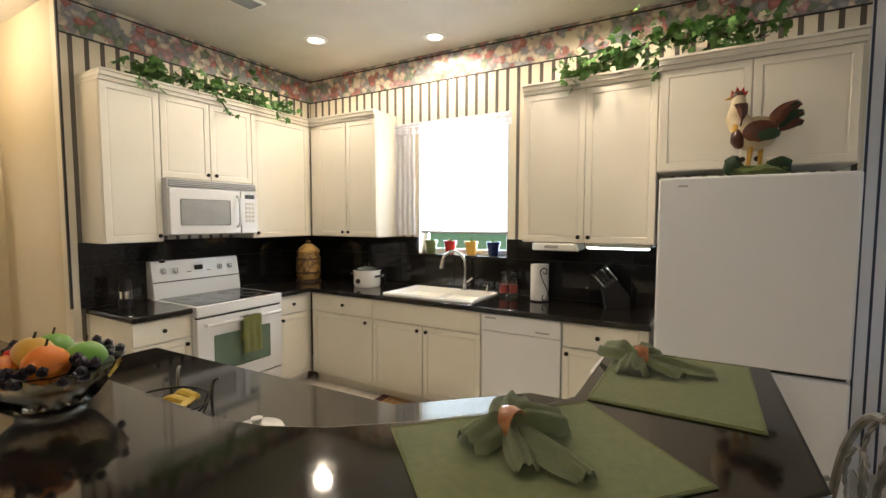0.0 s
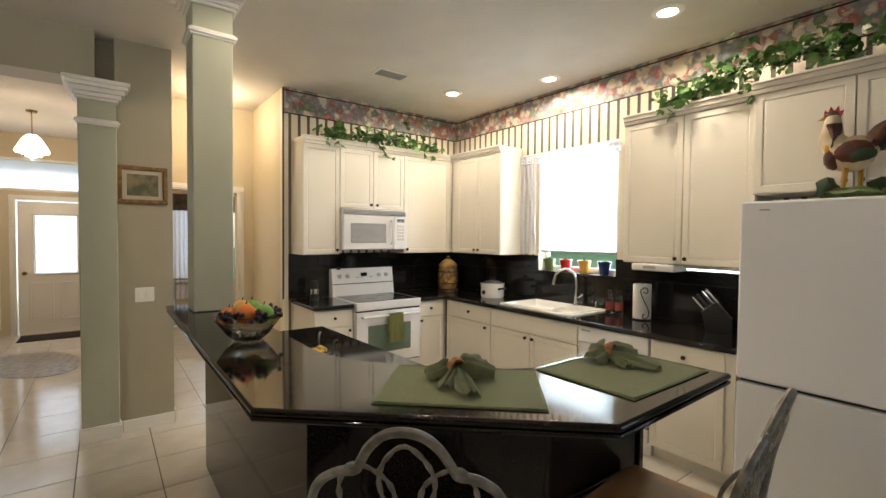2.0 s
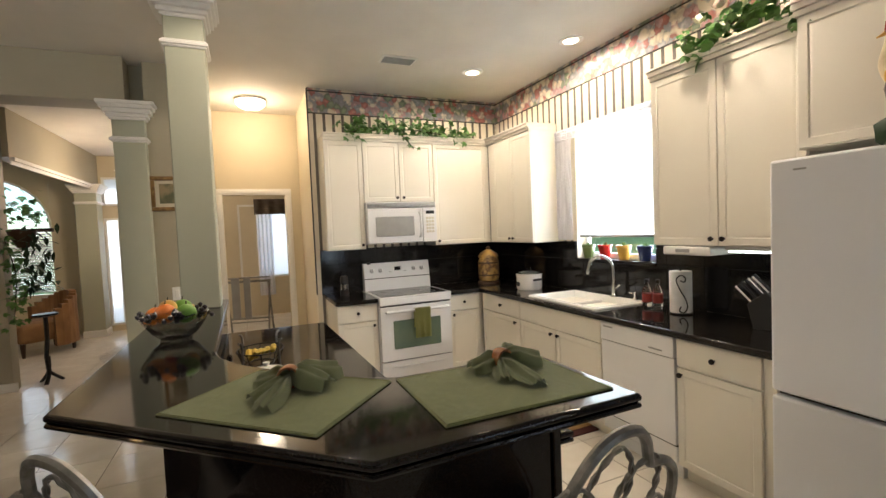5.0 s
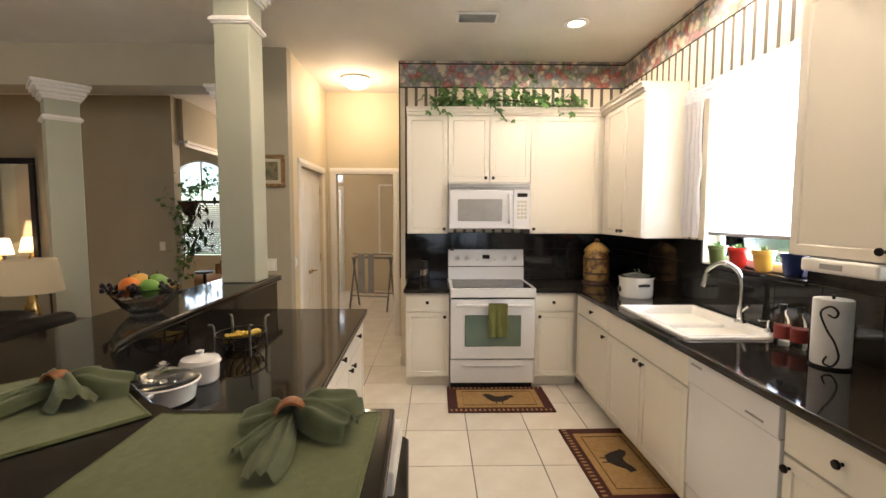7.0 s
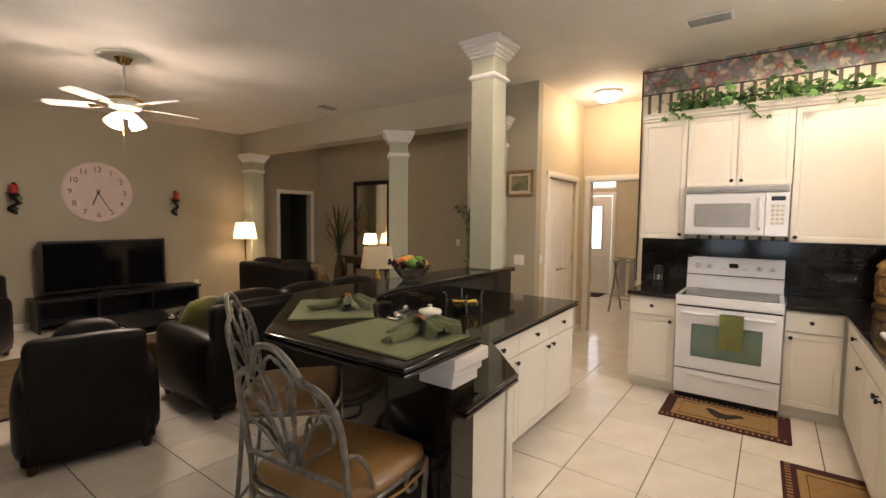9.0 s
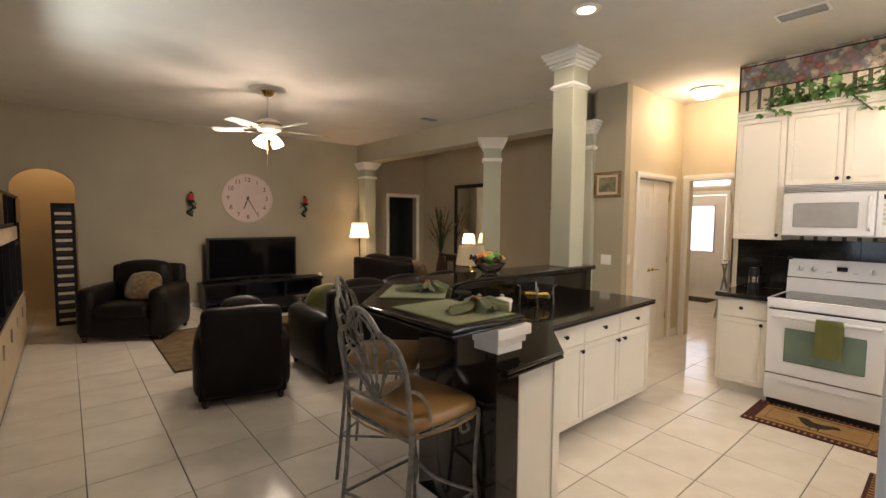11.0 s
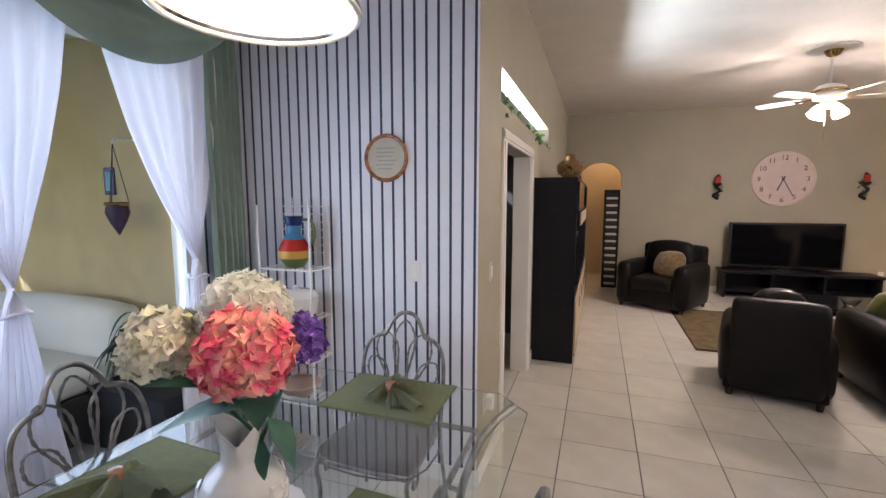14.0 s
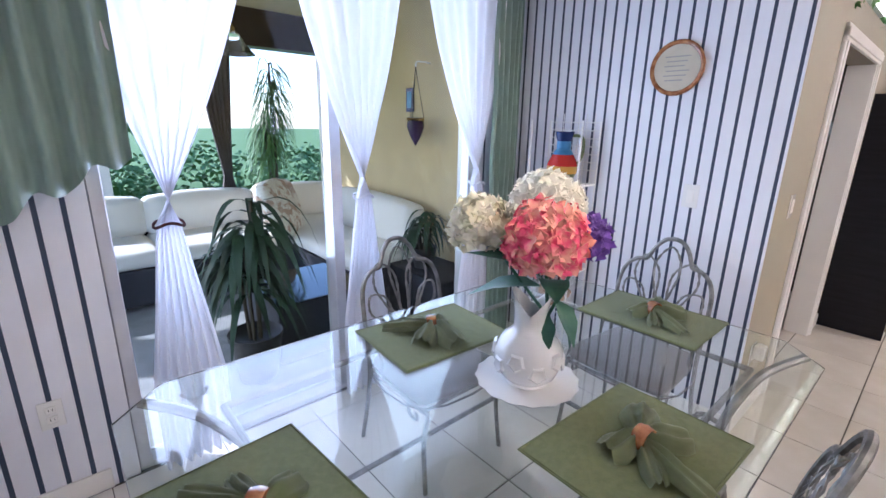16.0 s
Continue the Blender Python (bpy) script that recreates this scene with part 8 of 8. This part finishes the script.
part("lantern_glass", lathe([(0.0, -0.16), (0.012, -0.14), (0.05, -0.07), (0.075, 0.0), (0.065, 0.05), (0.07, 0.07), (0.06, 0.07), (0.0, 0.0)], 20), "purpleglass", hv)
part("collar", lathe([(0.072, 0.045), (0.078, 0.055), (0.072, 0.065)], 20), "brass", hv)
for a in (0, 120, 240):
    part("chain", tube([(0.07 * math.cos(radians(a)), 0.07 * math.sin(radians(a)), 0.06), (0, 0, 0.46)], 0.003, 5), "blackmetal", hv)
part("hook", tube(smooth_path([(0, 0, 0.46), (0, -0.02, 0.50), (0, -0.15, 0.50)]), 0.006, 6), "plainwhite", hv)
wc = thing("wall_charm", (5.81, 1.20, 1.72), 180, "small blue ceramic charm on the tan wall", "ornament")
part("charm", box(-0.05, -0.02, -0.10, 0.05, 0.0, 0.10, 0.006, 2), "blue", wc)
part("charm_bars", box(-0.03, -0.024, -0.07, 0.03, -0.018, 0.07, 0.004, 1), "skyblue", wc)

pl_ = thing("patio_pendant", (6.6, 2.42, 2.05), 0, "clear glass dome lamp hung from the patio ceiling", "lamp")
part("dome", lathe([(0.03, 0.16), (0.07, 0.14), (0.11, 0.07), (0.17, 0.0), (0.18, -0.01), (0.165, 0.0), (0.10, 0.07), (0.06, 0.13)], 28), "crystal", pl_)
part("cap", lathe([(0.035, 0.15), (0.04, 0.19), (0.015, 0.22), (0, 0.22)], 16), "brass", pl_)
part("stem", tube([(0, 0, 0.2), (0, 0, 0.70)], 0.006, 6), "brass", pl_)

# hedge and trees beyond the lawn
def foliage_mass(name, x, y, z, sx, sy, sz, count, leaf, material, label, seed, trunk=0.0):
    rnd = random.Random(seed)
    g = thing(name, (x, y, -0.14), 0, label, "tree" if trunk else "hedge")
    if trunk:
        part("trunk", tube(smooth_path([(0, 0, 0), (0.1, 0.05, trunk * 0.5), (0.0, 0.1, trunk), (0.15, 0.0, trunk + sz * 0.8)]), 0.12, 8, taper=0.4), "stem", g)
    bm = bmesh.new()
    for k in range(count):
        a, b = rnd.uniform(0, 6.28), math.acos(rnd.uniform(-1, 1))
        r_ = rnd.uniform(0.55, 1.0) * (1 + 0.3 * noise.noise(Vector((a, b, seed))))
        p = Vector((sx * r_ * math.sin(b) * math.cos(a), sy * r_ * math.sin(b) * math.sin(a), z + sz * r_ * math.cos(b)))
        if p.z < 0.02:
            continue
        leaf_shape(bm, Matrix.Translation(p) @ Euler((rnd.uniform(-1, 1), rnd.uniform(-1, 1), rnd.uniform(0, 6.28))).to_matrix().to_4x4(), leaf * rnd.uniform(0.7, 1.3), leaf * 0.6)
    part("crown" if trunk else "foliage", bm, material, g)
    return g


for k in range(7):
    foliage_mass("hedge", 12.5 + 0.5 * (k % 2), -4.5 + 2.0 * k, 0.5, 1.0, 1.3, 0.72, 900, 0.14, "hedge", "clipped green hedge beyond the patio", 30 + k)
for k in range(2):
    foliage_mass("garden_tree", 15.5 + 1.2 * (k % 2), 2.9 + 4.4 * k, 3.0, 2.0, 2.3, 1.8, 1400, 0.3, "hedge", "leafy green garden tree", 50 + k, 2.2)

# ---- pieces of the splashback and the floor ----
ST = 0.305
splash = thing("splashback", label="black granite tile splashback above the worktop", category="splashback", kind="structure")
part("backing", box(-3.018, 1.86, 0.912, -3.012, 4.05, 1.386), "gasket", splash)
part("backing", box(-3.01, 4.05, 0.912, WIN[0], 4.056, 1.386), "gasket", splash)
part("backing", box(WIN[1], 4.05, 0.912, 0.57, 4.056, 1.386), "gasket", splash)
part("backing", box(WIN[0], 4.05, 0.912, WIN[1], 4.056, WIN[2] - 0.03), "gasket", splash)
for zi, (z0, z1) in enumerate(((0.914, 1.216), (1.219, 1.385))):
    y = 1.862
    while y < 4.03:
        part("tile", box(-3.012, y, z0, -3.003, min(y + ST - 0.003, 4.046), z1, 0.001, 1), "granite_tile", splash, smooth=False)
        y += ST
    x = -3.0
    while x < 0.56:
        xe = min(x + ST - 0.003, 0.57)
        zt = z1
        if x > WIN[0] - 0.02 and xe < WIN[1] + 0.02:
            zt = min(z1, WIN[2] - 0.032)
        if zt > z0 + 0.02 and not (zi == 1 and xe > WIN[0] and x < WIN[1]):
            part("tile", box(x, 4.041, z0, xe, 4.05, zt, 0.001, 1), "granite_tile", splash, smooth=False)
        elif zi == 1 and xe > WIN[0] and x < WIN[1]:
            if x < WIN[0] - 0.01:
                part("tile", box(x, 4.041, z0, WIN[0] - 0.004, 4.05, z1, 0.001, 1), "granite_tile", splash, smooth=False)
            elif xe > WIN[1] + 0.01:
                part("tile", box(WIN[1] + 0.004, 4.041, z0, xe, 4.05, z1, 0.001, 1), "granite_tile", splash, smooth=False)
        x += ST

floor_ob = bpy.data.objects["floor"]
far = bmesh.new()
i0, i1 = math.floor((-8.0 - TX) / PX), math.ceil((4.6 - TX) / PX)
j0, j1 = math.floor((-6.9 - TY) / PY), math.ceil((4.06 - TY) / PY)
for i in range(i0, i1):
    for j in range(j0, j1):
        x, y = TX + i * PX, TY + j * PY
        if x > -3.2 and y > -2.4 and x + PX < 4.75 and y + PY < 4.3:
            o = new("tile", tile_mesh)
            o.parent = floor_ob
            o.location = (x, y, 0)
        else:
            box(max(x, -8.1) + 0.002, max(y, -7.1) + 0.002, -0.010, min(x + PX, 4.61) - 0.002, min(y + PY, 4.19) - 0.002, 0.0, bm=far)
rest = part("far_tiles", far, "tile", floor_ob, smooth=False)
rest["kind"] = "stuff"
